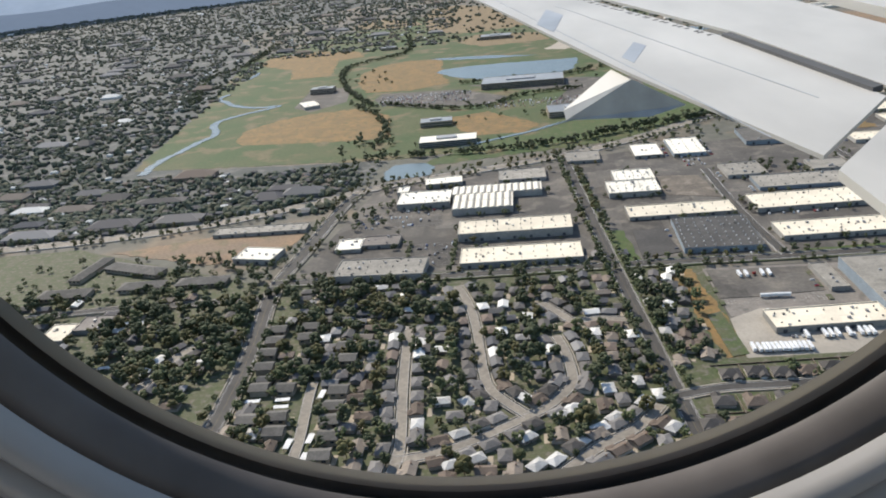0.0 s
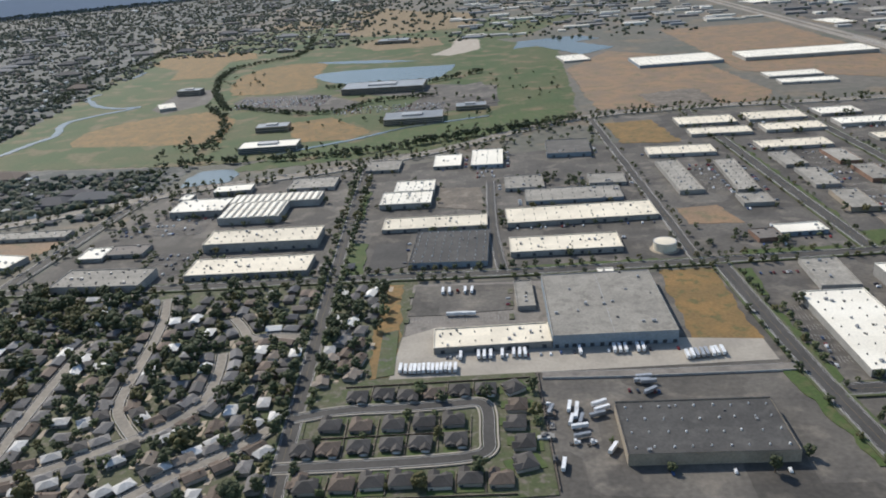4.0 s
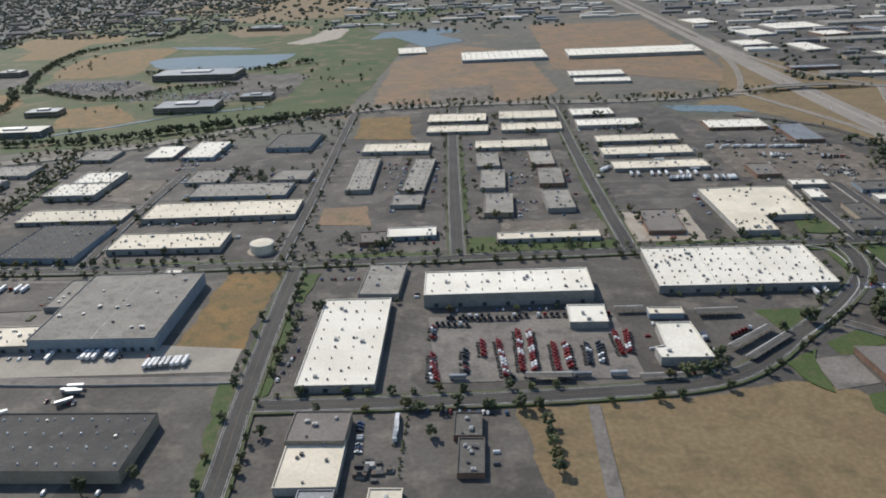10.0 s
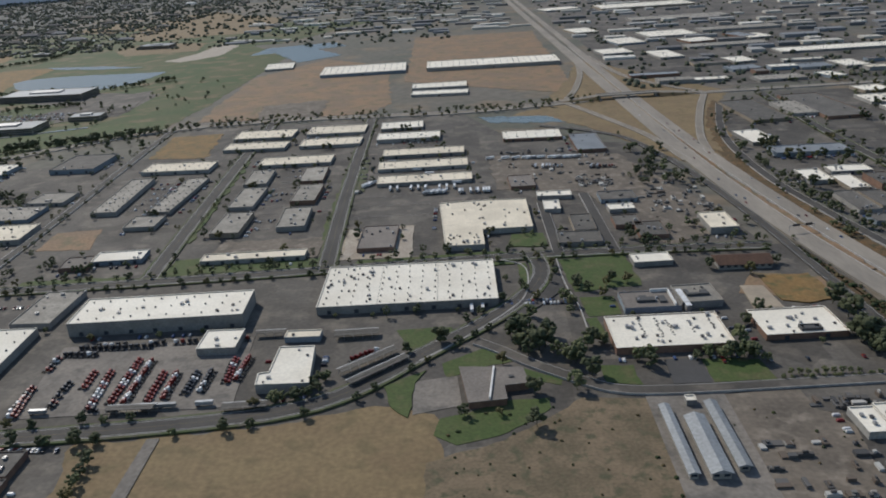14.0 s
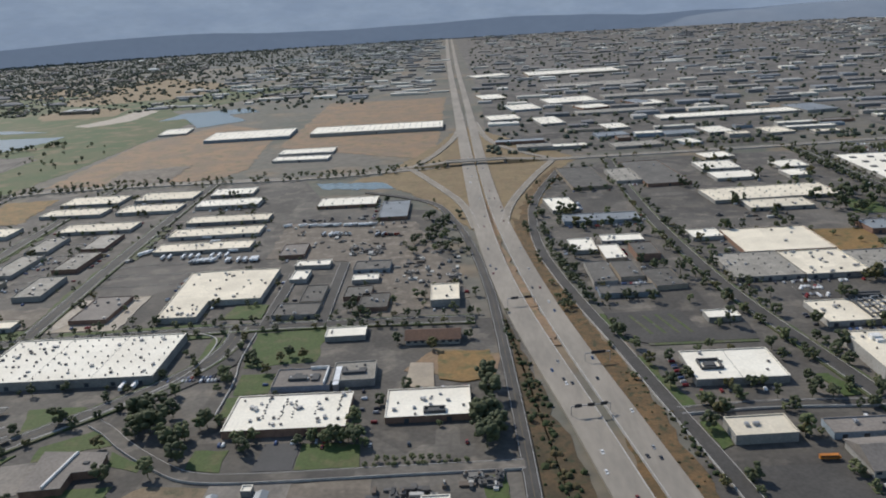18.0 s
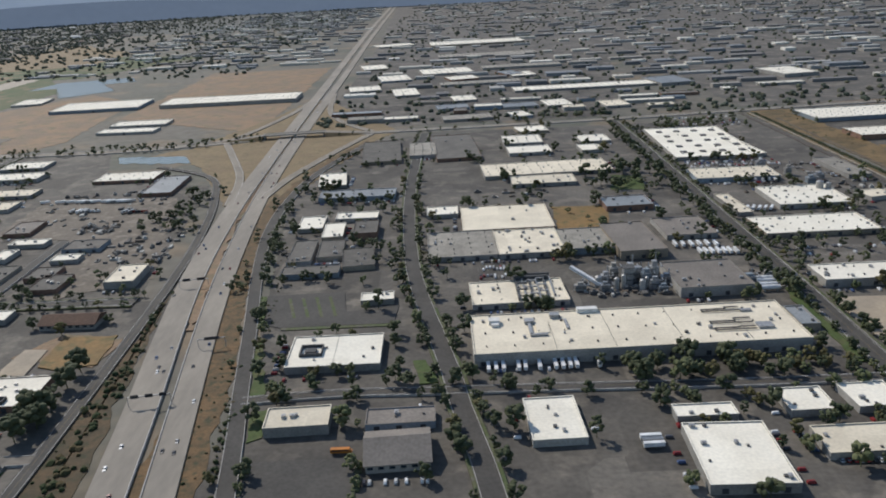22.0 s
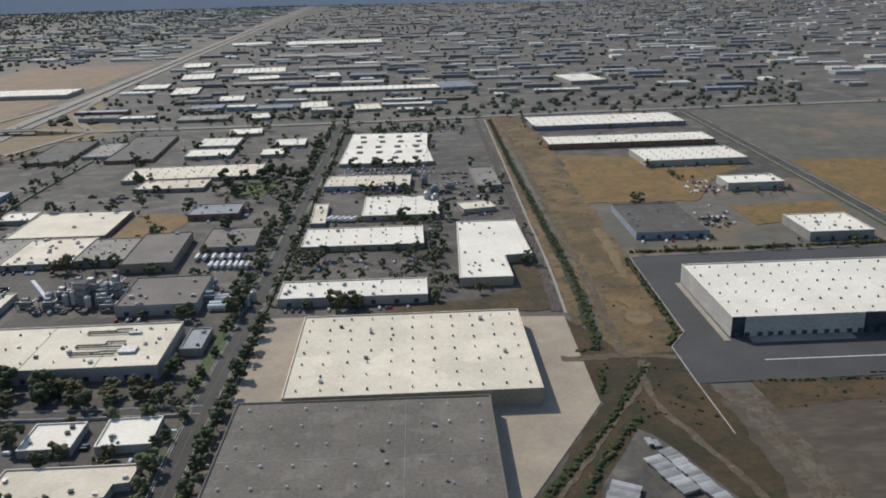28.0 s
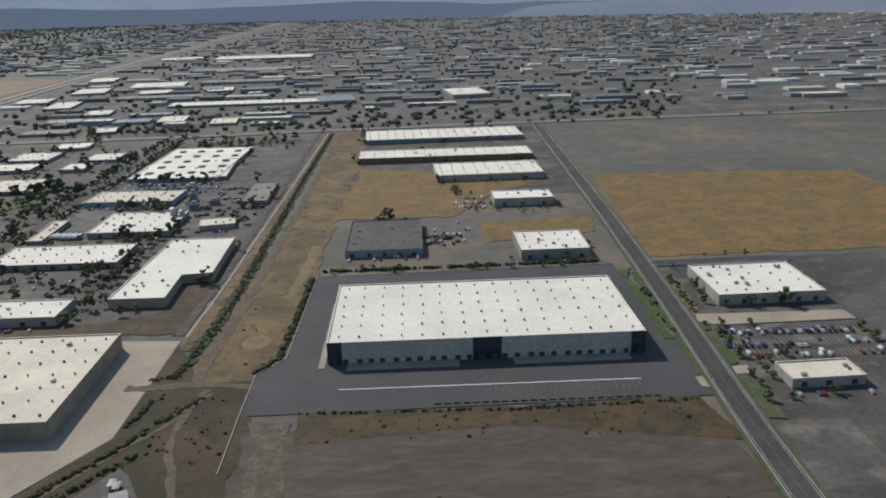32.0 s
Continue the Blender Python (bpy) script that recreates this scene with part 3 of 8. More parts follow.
patch("storage_pad", asphalt_lot, [(1120.5, 310), (1124, 307), (1130, 296), (1138, 275), (1140, 262), (1098, 264), (1104, 284), (1114, 299)], 0.06)
patch("lot_dark", asphalt_new, [(1148, 336), (1148, 363), (1156.5, 375), (1158, 459), (1294, 464), (1298, 338)])
for name, width, m, pts in (("ditch_bank", 5, dry_gold_mixed, [(1117.5, 385), (1121, 441), (1121.5, 524), (1121.5, 657), (1124, 848)]), ("rail_bed", 3.4, ballast, [(1112, 399), (1114, 452), (1114.2, 540), (1114.6, 660), (1115, 851)]),
                            ("canal_edge", 1.1, concrete_pale, [(1115.2, 397), (1117.6, 451), (1118.1, 532), (1120.1, 636), (1123, 849)]), ("ditch_growth", 4.6, ditch_green, [(1120.9, 363), (1123.8, 398), (1125.7, 441), (1125.5, 524), (1125.3, 657), (1127.5, 848)]),
                            ("gravel_bank", 3.4, track_soil, [(1128.9, 359), (1131.2, 423), (1132.6, 498), (1133.4, 604), (1137, 816)]), ("cross_track", 3.4, track_soil, [(1106, 357), (1113, 356.5), (1122, 357.5), (1133, 358.5), (1149, 355)]),
                            ("ditch_growth", 2.6, ditch_green, [(1133.8, 349), (1128, 340), (1121.4, 329), (1111.7, 312), (1098, 293), (1085, 275), (1060, 234)]), ("ditch_growth", 3.4, ditch_green, [(1122, 316), (1114, 305), (1105, 292), (1098, 279), (1072, 236)]),
                            ("wheel_track", 1.6, track_soil, [(1136, 352), (1128, 334), (1119, 321), (1110, 307), (1101, 293), (1092, 280), (1066, 238)]), ("ditch_growth", 2.6, ditch_green, [(1118, 349.5), (1116.5, 341), (1115, 332)]),
                            ("wheel_track", 2.4, track_soil, [(1134, 354), (1130, 336), (1131, 320), (1138, 300), (1146, 270)])):
    LAYER["n"] += 1
    tagged(new(name, strand(smooth(pts, 3), width, -0.05, 0.11 + 0.0025 * LAYER["n"], 0.12 if name == "canal_edge" else 0.6).mesh(name, m)), "uneven %s strip along the ditch" % m.name.replace("_", " "), "ground cover", kind="structure")
lot_kerb = tagged(new("lot_kerb", ribbon([(1148.6, 305), (1148, 336), (1148, 363), (1156.5, 375), (1158, 459), (1294, 464)], 0.05, 0.32, -0.05, 0.55).mesh("lot_kerb", concrete_kerb)), "pale concrete kerb round the new lot", "kerb", kind="structure")
patch("red_yard", yard_grey, [(350, 297), (343, 353), (427, 355), (432, 300)])
patch("pale_lot", concrete_lot, [(448, 440), (452, 488), (490, 491), (490, 442)])
patch("yard_dirt", dirt_grey, [(541, 553), (538, 639), (635, 629), (674, 466), (629, 440), (597, 539)])
patch("brown_store", dirt_brown, [(-297, 487), (-205, 517), (-157, 506), (-165, 466), (-212, 454)])
patch("dark_plot", dirt_grey, [(103, 536), (100, 584), (134, 577), (137, 524)])
patch("grass_mill", grass, [(938, 595), (945, 633), (966, 629), (960, 592)])
patch("yard_brown", dirt_brown, [(644, 379), (657, 401), (687, 393), (683, 367)])
patch("roadside_lawn", grass, [(680, 291), (684, 291), (684, 267), (680, 266)], 0.08)
patch("office_car_park", asphalt, [(740, 434), (777, 435), (780, 411), (804, 416), (802.5, 396.4), (753, 396.6), (746, 400)], 0.1)
patch("west_car_park", asphalt, [(762.5, 296), (796, 296), (799, 262), (763, 262)], 0.1)
patch("hedge_strip", verge_grass, [(753.5, 396.4), (802, 396), (802, 393.6), (753.7, 393.9)], 0.12)
patch("front_strip", grass, [(780.9, 339.2), (804, 339.6), (804, 336.9), (781, 336.1)], 0.12)
patch("frontage_lawn", grass, [(735.9, 434), (739.6, 433.5), (745.3, 399), (740.3, 404.5)], 0.1)
patch("frontage_lawn", grass, [(744.9, 384.5), (748.3, 382.3), (758.4, 338), (753.6, 337)], 0.1)
patch("corner_grass", grass, [(756.3, 326), (762, 327.5), (763.4, 309.8), (758.8, 307)], 0.1)
for k in range(4):
    patch("planted_strip", verge_grass, [(750.6 + 6.4 * k, 429.5), (752.2 + 6.4 * k, 429.5), (758.2 + 6.2 * k, 406.5), (756.6 + 6.2 * k, 406.5)], 0.14)
patch("north_lawn", grass, [(42, 580), (49, 583), (53, 519), (49, 514)], 0.08)
patch("west_lawn", grass, [(51, 471), (63, 469), (67, 417), (56, 416)], 0.08)
patch("avenue_strip", grass, [(263, 299), (269, 300), (280, 233), (274, 233)], 0.08)
patch("street_island", grass, [(275, 353), (280, 355), (282, 326), (277, 324)], 0.08)
patch("street_island_b", grass, [(278, 319), (282, 320), (285, 290), (282, 286)], 0.08)
patch("depot_lawn", grass, [(275, 404), (283, 405), (281, 370), (277, 371)], 0.08)
patch("street_lawn", grass, [(355.3, 478), (358.4, 478), (349.8, 660), (346.6, 660)], 0.12)
patch("street_lawn", grass, [(437.3, 473), (440.2, 473), (435.8, 613), (431.8, 613)], 0.12)
patch("street_lawn", verge_grass, [(445, 563), (451.5, 563), (446.8, 648), (441.8, 648)], 0.12)
patch("unit_plot", dirt_grey, [(377.5, 477), (439, 477), (438.5, 447), (376.7, 447)], 0.06)
patch("trailer_yard", asphalt_lot, [(99.8, 399.5), (153.5, 397), (152.4, 366), (115.2, 362.5), (98.6, 362.5)], 0.16)
patch("dark_hall_lot", asphalt, [(68.5, 468), (87.4, 468), (92.2, 428.5), (68.2, 421.5)], 0.12)
for name, m, pts in (("ridge_strip", grass, [(1300.4, 452), (1302, 452), (1299.4, 389), (1297.6, 388)]), ("ridge_strip", grass, [(1297, 383), (1298.6, 383), (1297.6, 352), (1295.2, 352)]), ("ridge_lawn", verge_grass, [(1309.6, 393), (1313.4, 394), (1312.7, 386.7), (1309.5, 386)]),
                     ("ridge_lawn", grass, [(1309.2, 380), (1312.5, 380.5), (1312.1, 359), (1308.6, 357.4)]), ("ridge_lawn", verge_grass, [(1308.4, 350), (1314, 350.8), (1312, 322), (1306.8, 323)]), ("hedge_bed", dirt_brown, [(1313, 446), (1316.6, 446), (1313.4, 401), (1310.6, 400)]),
                     ("plant_apron", concrete_lot, [(1312, 401.5), (1321.5, 401), (1369.7, 400.6), (1370.7, 392), (1316.6, 390.4), (1309.5, 395)]), ("side_drive", concrete_lot, [(1307.7, 356.4), (1314, 356.8), (1313.4, 351.2), (1307.7, 350.6)]),
                     ("lot_mouth", concrete_lot, [(1294, 350), (1299.6, 350), (1299.2, 341.5), (1294, 343.5)])):
    patch(name, m, pts, 0.12)
patch("hay_path", yard_grey, [(407, 225), (412.5, 225), (411.5, 281), (407, 281)], 0.14)
patch("marsh_water", water, [(207, 1369), (259, 1413), (335, 1278), (279, 1220)], 0.08)
patch("shed_yard", concrete_lot, [(997, 390), (1013, 397), (1013, 335), (1001, 334)], 0.08)
patch("u_pale", dirt_pale, [(451, 488), (459, 487), (460, 452), (454, 440)], 0.08)
patch("u_pale_b", dirt_pale, [(481, 487), (490, 489), (491, 435), (481, 437)], 0.08)
patch("sand_lot", dirt_grey, [(307, 892), (374, 912), (378, 813), (314, 823)], 0.08)
patch("office_lot", asphalt_lot, [(56, 985), (130, 1039), (153, 903), (88, 861)], 0.08)
road("main_street", 8, asphalt, [(286, 170), (282, 236), (277, 279), (273, 331), (268, 416)], verge=1.2)
road("cross_street", 8, asphalt, [(-158, 415), (-45, 411), (52, 414), (151, 412), (268, 417), (333, 420), (449, 427), (552, 435), (608, 436), (676, 434)], verge=1.2)
road("north_street", 7, asphalt, [(66, 200), (60, 281), (51, 404), (40, 580), (36, 665)], verge=1.2)
road("side_street", 6, asphalt, [(148, 413), (142, 483), (141, 591)])
road("east_lane", 6, asphalt, [(257, 417), (254, 513), (246, 670), (240, 800)])
road("unit_street", 8, asphalt, [(354, 424), (348, 529), (341, 669), (336, 810)], verge=1.2)
road("depot_street", 8, asphalt, [(447, 427), (441, 533), (436, 667), (432, 805)], verge=1.2)
road("yard_street", 8, asphalt, [(280, 281), (341, 283), (410, 288), (455, 294), (479, 308), (500, 332), (531, 362), (551, 389), (559, 413), (556, 435)], verge=1.2)
road("west_avenue", 8, asphalt, [(-142, 150), (-140.5, 252), (-139.5, 265), (-141, 296), (-142.5, 318), (-147.4, 357), (-152, 386), (-154, 420), (-148, 470), (-142, 555), (-133, 596)], walks=0.6)
patch("avenue_concrete", concrete_road, [(-144.3, 296), (-138.2, 296), (-135.6, 262), (-137, 200), (-145, 200), (-143.6, 262)], 0.25)
road("boulevard", 13, concrete_road, [(-700, 480), (-398, 509), (-328, 515), (-258, 529), (-198, 553), (-133, 596), (-79, 621), (-12, 640), (37, 660), (99, 695), (157, 745), (238, 802), (355, 814), (434, 809), (528, 805), (617, 824), (655, 834)])
road("overpass_road", 9, concrete_road, [(712, 839), (749, 840), (874, 845), (1000, 850), (1160, 866), (1330, 880), (1800, 900)])
road("frontage_west", 5.4, asphalt, [(694.5, 170), (692.6, 289), (690.9, 342), (689.2, 386), (687.4, 424), (685.2, 468), (679, 533), (671.5, 587), (664, 622), (652, 673), (631, 701), (587, 732)], kerb=False)
road("frontage_east", 5.6, asphalt, [(770, 200), (757.4, 294), (750, 335.6), (744.8, 367.5), (737.7, 410.3), (730.7, 449), (724.2, 491.5), (718.5, 540), (718, 593), (724, 673), (757, 785)], lines=False)
road("mill_street", 7, asphalt, [(846, 200), (837.3, 281.5), (832.5, 309), (829, 330), (827.8, 343), (822.5, 374), (813.1, 427), (807, 478), (802, 587), (803, 704), (809, 823)], verge=1.2, lines=False)
road("store_street", 5, asphalt, [(751, 334), (785, 337), (822, 335), (870, 334), (929, 331), (985, 331)])
road("trade_street", 8, asphalt, [(990, 170), (986, 269), (985, 325), (987, 394), (988, 528), (990, 729), (989, 845)], verge=1.2)
road("ridge_side", 7, asphalt, [(1309, 461.5), (1335, 462), (1376, 463.5)], lines=False)
road("ridge_street", 8, asphalt, [(1297, 170), (1300, 314), (1303, 362), (1308, 469), (1312, 587), (1317, 821), (1319, 870)], verge=1.2)
road("ramp_northwest", 6.5, concrete_road, [(621, 832), (644, 909), (664, 1027), (668, 1188)], kerb=False)
road("ramp_northeast", 6.5, concrete_road, [(758, 844), (728, 891), (698, 962), (686, 1124)], kerb=False)
road("ramp_southwest", 6.5, concrete_road, [(621, 822), (652, 732), (671, 672), (679, 600)], kerb=False)
road("ramp_southeast", 6.5, concrete_road, [(757, 833), (740.8, 786.7), (722.7, 727.4), (705.8, 663.7), (699, 610)], kerb=False)
road("highway_south", 12, concrete_hwy, [(566, 5100), (600, 3600), (633, 2170), (662, 1249), (674, 851), (680, 685), (684, 587), (693, 475), (704, 399), (714.6, 337), (723.5, 277), (743, 150)], kerb=False, lines=False)
road("highway_north", 10, concrete_hwy, [(588, 5100), (622, 3600), (653, 2146), (679, 1242), (688, 848), (694, 682), (700, 584), (710.5, 472), (720.6, 397), (730.5, 335), (740, 275), (760, 150)], kerb=False, lines=False)
road("court_street", 4.6, yard_grey, [(163, 300), (200, 299), (236, 299.5), (271, 300)], lines=False)
patch("median_strip", dirt_brown, [(687, 680), (689, 682), (696.5, 547), (705.6, 465), (714.6, 398), (711, 398), (700, 465), (691.5, 547)], 0.2)
patch("drive_bend", asphalt, [(551, 425), (566, 428), (566.8, 392), (556, 377), (541, 359), (533, 364), (549, 384), (553, 408)], 0.2)
tagged(new("bend_kerb", ribbon(smooth([(500.7, 327.5), (517.7, 343.7), (537.1, 366.5), (548.4, 383.6), (551.2, 409.8), (549.2, 423.6), (537.6, 429.8)], 3), -0.3, 0.3, -0.05, 0.95).mesh("bend_kerb", concrete_kerb)), "pale concrete kerb round the bend of the yard street", "kerb", kind="structure")
tagged(new("lawn_kerb", ribbon(smooth([(566.8, 428.3), (567.3, 393.2), (570.9, 377.3), (571.3, 344.7)], 2), -0.25, 0.25, -0.05, 0.8).mesh("lawn_kerb", concrete_kerb)), "pale concrete kerb along the park lawn", "kerb", kind="structure")
patch("mown_west", grass, [(488.2, 309.4), (503.8, 320.6), (499.8, 311), (498.5, 288), (492.3, 294.7)], 0.09)
road("south_lane", 5, asphalt_lot, [(524, 342), (533, 335), (543, 324), (563.5, 307.5), (576, 300), (599, 299), (637, 300.5), (691, 302)], lines=False)
road("yard_lane", 5.5, asphalt, [(598, 436), (597, 480), (596, 535)], lines=False)
road("unit_lane", 5.5, asphalt, [(569, 436), (568, 520)], lines=False)
# Housing streets
for pts in ([(-56, 225), (-54, 241), (-59, 283), (-63, 336), (-63, 348)], [(-56, 234), (-42, 236.8), (-29, 242.7), (-18, 250), (-2.5, 261), (6, 268), (12, 275.5), (17.5, 285), (17.5, 299), (15, 318), (12, 330)],
            [(-41, 396), (-32, 368), (-27.5, 340), (-24.8, 315), (-23, 299), (-20.3, 284), (-13, 273), (-2.5, 261)],
            [(6, 368), (15, 355), (21, 343), (34, 347), (49, 343)], [(8, 222), (18, 232.7), (25.4, 239.8), (38.2, 248), (46, 257), (52, 266)], [(-190, 290), (-186, 320), (-176, 340), (-152, 345)]):
    road("housing_street", 4.2, concrete_road, pts, lines=False, walks=0.5)
road("terrace_street", 5, asphalt, [(-345, 379), (-304, 383), (-254, 391), (-209, 391), (-158, 394)], lines=False, walks=0.5)
road("town_lane", 4.3, concrete_road, [(-103, 296), (-101.5, 277), (-98, 250.6), (-96.9, 222)], lines=False)
road("estate_street", 4.4, asphalt, [(60, 272), (80, 277.5), (101.5, 277.4), (127, 279.2), (136, 281), (140, 275), (140, 256), (140.6, 248), (135.9, 243.9), (118.8, 241.8), (90.2, 240.3), (60, 239.4)], lines=False, walks=0.7)
for name, pts in (("corner_lawn", [(826, 330), (834, 330), (838, 300), (832, 296)]), ("corner_lawn", [(812, 360), (817, 360), (822, 342), (815, 341)]),
                  ("corner_lawn", [(977, 343), (982, 343), (982, 425), (978, 425)]), ("corner_lawn", [(740, 270), (757, 271), (757, 262), (740, 262)]), ("corner_lawn", [(1000, 425), (1040, 424), (1042, 418), (1000, 419)]), ("corner_lawn", [(160, 417), (236, 419), (236, 424), (160, 422)]),
                  ("corner_lawn", [(284, 424), (340, 426), (340, 431), (284, 429)]), ("corner_lawn", [(462, 432), (540, 438), (540, 443), (462, 438)]), ("corner_lawn", [(450, 420), (545, 428), (545, 424), (450, 416)]), ("corner_lawn", [(1293, 380), (1297, 380), (1298, 455), (1294, 455)])):
    patch(name, grass, pts, 0.07)
patch("estate_yards", yard_grass, [(66, 300), (160, 303), (164, 222), (64, 214)], 0.05)
patch("tan_drive", concrete_lot, [(646.6, 386), (656.8, 384.8), (658, 361.9), (645.5, 362.5)], 0.12)
patch("gold_yard", dry_gold, [(658, 396.5), (682, 396.8), (684, 369.2), (670.4, 365.5), (660, 369.1)], 0.14)
for name, pts in (("notch_lawn", [(546, 467), (564, 467), (565, 447), (543, 448)]), ("curve_island", [(546.5, 384), (549, 398), (551, 411), (550.5, 424), (546.5, 424), (547, 405)])):
    patch(name, grass, pts, 0.1)


# ---- buildings ----
BOX_CACHE = {}


def unit_mesh(kind):
    if kind not in BOX_CACHE:
        s = Shape()
        if kind == "roof_unit":
            s.box(-0.7, -0.5, 0, 0.7, 0.5, 0.75).box(-0.75, -0.55, 0.75, 0.75, 0.55, 0.82).box(-0.35, -0.3, 0.82, 0.35, 0.3, 0.95)
            BOX_CACHE[kind] = s.mesh(kind, metal_grey)
        elif kind == "roof_vent":
            s.box(-0.45, -0.45, 0, 0.45, 0.45, 0.5).box(-0.55, -0.55, 0.5, 0.55, 0.55, 0.6)
            BOX_CACHE[kind] = s.mesh(kind, unit_dark)
        elif kind == "skylight":
            s.box(-0.4, -0.6, 0, 0.4, 0.6, 0.15).add([(-0.35, -0.55, 0.15), (0.35, -0.55, 0.15), (0.35, 0.55, 0.15), (-0.35, 0.55, 0.15), (0, 0, 0.42)], [(0, 1, 4), (1, 2, 4), (2, 3, 4), (3, 0, 4)])
            BOX_CACHE[kind] = s.mesh(kind, paint_white)
        elif kind == "dock_door":
            s.box(-0.8, -0.06, 0, 0.8, 0.02, 1.7).box(-0.95, -0.14, 1.7, 0.95, 0.02, 1.85).box(-0.95, -0.14, 0, -0.8, 0.02, 1.7).box(0.8, -0.14, 0, 0.95, 0.02, 1.7)
            BOX_CACHE[kind] = s.mesh(kind, door_dark)
        elif kind == "window":
            s.box(-0.9, -0.03, 0, 0.9, 0.02, 0.9).box(-0.95, -0.08, -0.08, 0.95, 0.02, 0.0)
            BOX_CACHE[kind] = s.mesh(kind, glass_dark)
    return BOX_CACHE[kind]


def shell(w, d, h, roof_z, t=0.3):
    """Four walls with a parapet round a sunken roof."""
    s = Shape()
    a, b = w / 2, d / 2
    o, i = [(-a, -b), (a, -b), (a, b), (-a, b)], [(-a + t, -b + t), (a - t, -b + t), (a - t, b - t), (-a + t, b - t)]
    s.add([(x, y, -0.2) for x, y in o] + [(x, y, h) for x, y in o] + [(x, y, h) for x, y in i] + [(x, y, roof_z - 0.1) for x, y in i],
          [(k, (k + 1) % 4, 4 + (k + 1) % 4, 4 + k) for k in range(4)] + [(4 + k, 4 + (k + 1) % 4, 8 + (k + 1) % 4, 8 + k) for k in range(4)] + [(8 + k, 8 + (k + 1) % 4, 12 + (k + 1) % 4, 12 + k) for k in range(4)])
    return s


def building(x, y, w, d, h, rot, roof="W", wall=None, units=None, grid=None, doors=None, name="warehouse", band=False, well=None, seams=0, ends=False):
    """A low flat-roofed block: walls with parapet, coping, roof, roof units, dock doors. units: how many; grid: skylights across and deep."""
    r = random.Random(int(x * 7 + y * 13))
    roof_m, words = ROOFS[roof]
    wall = wall or (wall_light if roof in "WCG" and r.random() < 0.7 else r.choice((wall_light, wall_tan, wall_blue, wall_brick)))
    size = "long" if max(w, d) > 55 else "large" if w * d > 900 else "small"
    FOOT.append((x, y, w, d))
    thing = new(name)
    place(thing, x, y, 0, rot)
    tagged(thing, "%s flat-roofed %s, %s roof, %s" % (size, name, words, wall.name.replace("_", " ") + "s"), name)
    rz = h - 0.35
    body = part("wall_shell", shell(w, d, h, rz), wall, thing)
    a, b = w / 2, d / 2
    part("roof", Shape().box(-a + 0.28, -b + 0.28, rz - 0.25, a - 0.28, b - 0.28, rz), roof_m, thing)
    cop = Shape()
    for x0, y0, x1, y1 in ((-a - 0.06, -b - 0.06, a + 0.06, -b + 0.32), (-a - 0.06, b - 0.32, a + 0.06, b + 0.06), (-a - 0.06, -b + 0.32, -a + 0.32, b - 0.32), (a - 0.32, -b + 0.32, a + 0.06, b - 0.32)):
        cop.box(x0, y0, h + 0.003, x1, y1, h + 0.09)
    part("coping", cop, roof_m, thing)
    count = units if units is not None else min(10 if y < 480 else 7 if y < 640 else 3, int(w * d / 110) + 1)
    for k in range(count):
        u = part(r.choice(("roof_unit", "roof_unit", "roof_vent")), unit_mesh("roof_unit") if r.random() < 0.6 else unit_mesh("roof_vent"), None, thing)
        u.name = u.data.name
        sc = r.uniform(0.7, 1.35)
        u.matrix_basis = pose(r.uniform(-a + 2, a - 2), r.uniform(-b + 1.5, b - 1.5), rz, 0, 0, r.choice((0, 90))) @ Matrix.Scale(sc, 4)
    if grid is None and roof in "WCG" and w * d > 900:
        grid = (max(3, int(w / 7.5)), max(2, int(d / 8)))
    if grid:
        vents = Shape()
        for i in range(grid[0]):
            for j in range(grid[1]):
                vx, vy = -a + w * (i + 0.5) / grid[0], -b + d * (j + 0.5) / grid[1]
                vx, vy, q = vx + r.uniform(-0.5, 0.5), vy + r.uniform(-0.5, 0.5), r.choice((0.2, 0.24, 0.32))
                vents.box(vx - q, vy - q, rz, vx + q, vy + q, rz + 0.6).tube(vx, vy, rz + 0.6, rz + 0.75, q * 1.2, q * 0.6, 6)
        tagged(part("roof_vents", vents, unit_dark if roof not in "DKT" else paint_white, thing), "rows of small roof vents", kind="stuff")
    nd = doors if doors is not None else (min(7 if y < 520 else 3 if y < 700 else 1, int(w / 7)) if w > 22 and h > 2.4 else 0)
    for k in range(nd):
        place(part("dock_door", unit_mesh("dock_door"), None, body), -a + w * (k + 0.5) / nd + r.uniform(-0.5, 0.5), -b, 0.35 if h > 3 else 0.1)
    if well:
        wx, wy, ww, wd = well
        part("roof_well", Shape().box(wx - ww / 2, wy - wd / 2, rz, wx + ww / 2, wy - wd / 2 + 0.5, rz + 1.3).box(wx - ww / 2, wy + wd / 2 - 0.5, rz, wx + ww / 2, wy + wd / 2, rz + 1.3)
             .box(wx - ww / 2, wy - wd / 2, rz, wx - ww / 2 + 0.5, wy + wd / 2, rz + 1.29).box(wx + ww / 2 - 0.5, wy - wd / 2, rz, wx + ww / 2, wy + wd / 2, rz + 1.29).box(wx - 2.5, wy - 1.8, rz, wx + 2, wy + 1.5, rz + 1.0), unit_dark, thing)
    for k in range(seams):
        part("roof_seam", Shape().box(-a + w * (k + 1) / (seams + 1) - 0.06, -b + 0.4, rz, -a + w * (k + 1) / (seams + 1) + 0.06, b - 0.4, rz + 0.06), unit_dark if roof in "WC" else paint_silver, thing)
    if ends:
        for x0, x1 in ((-a - 0.04, -a + 5), (-5, 5), (a - 5, a + 0.04)):
            part("dark_bay", Shape().box(x0, -b - 0.05, 0, x1, -b + 0.1, h + 0.1), glass_dark, body)
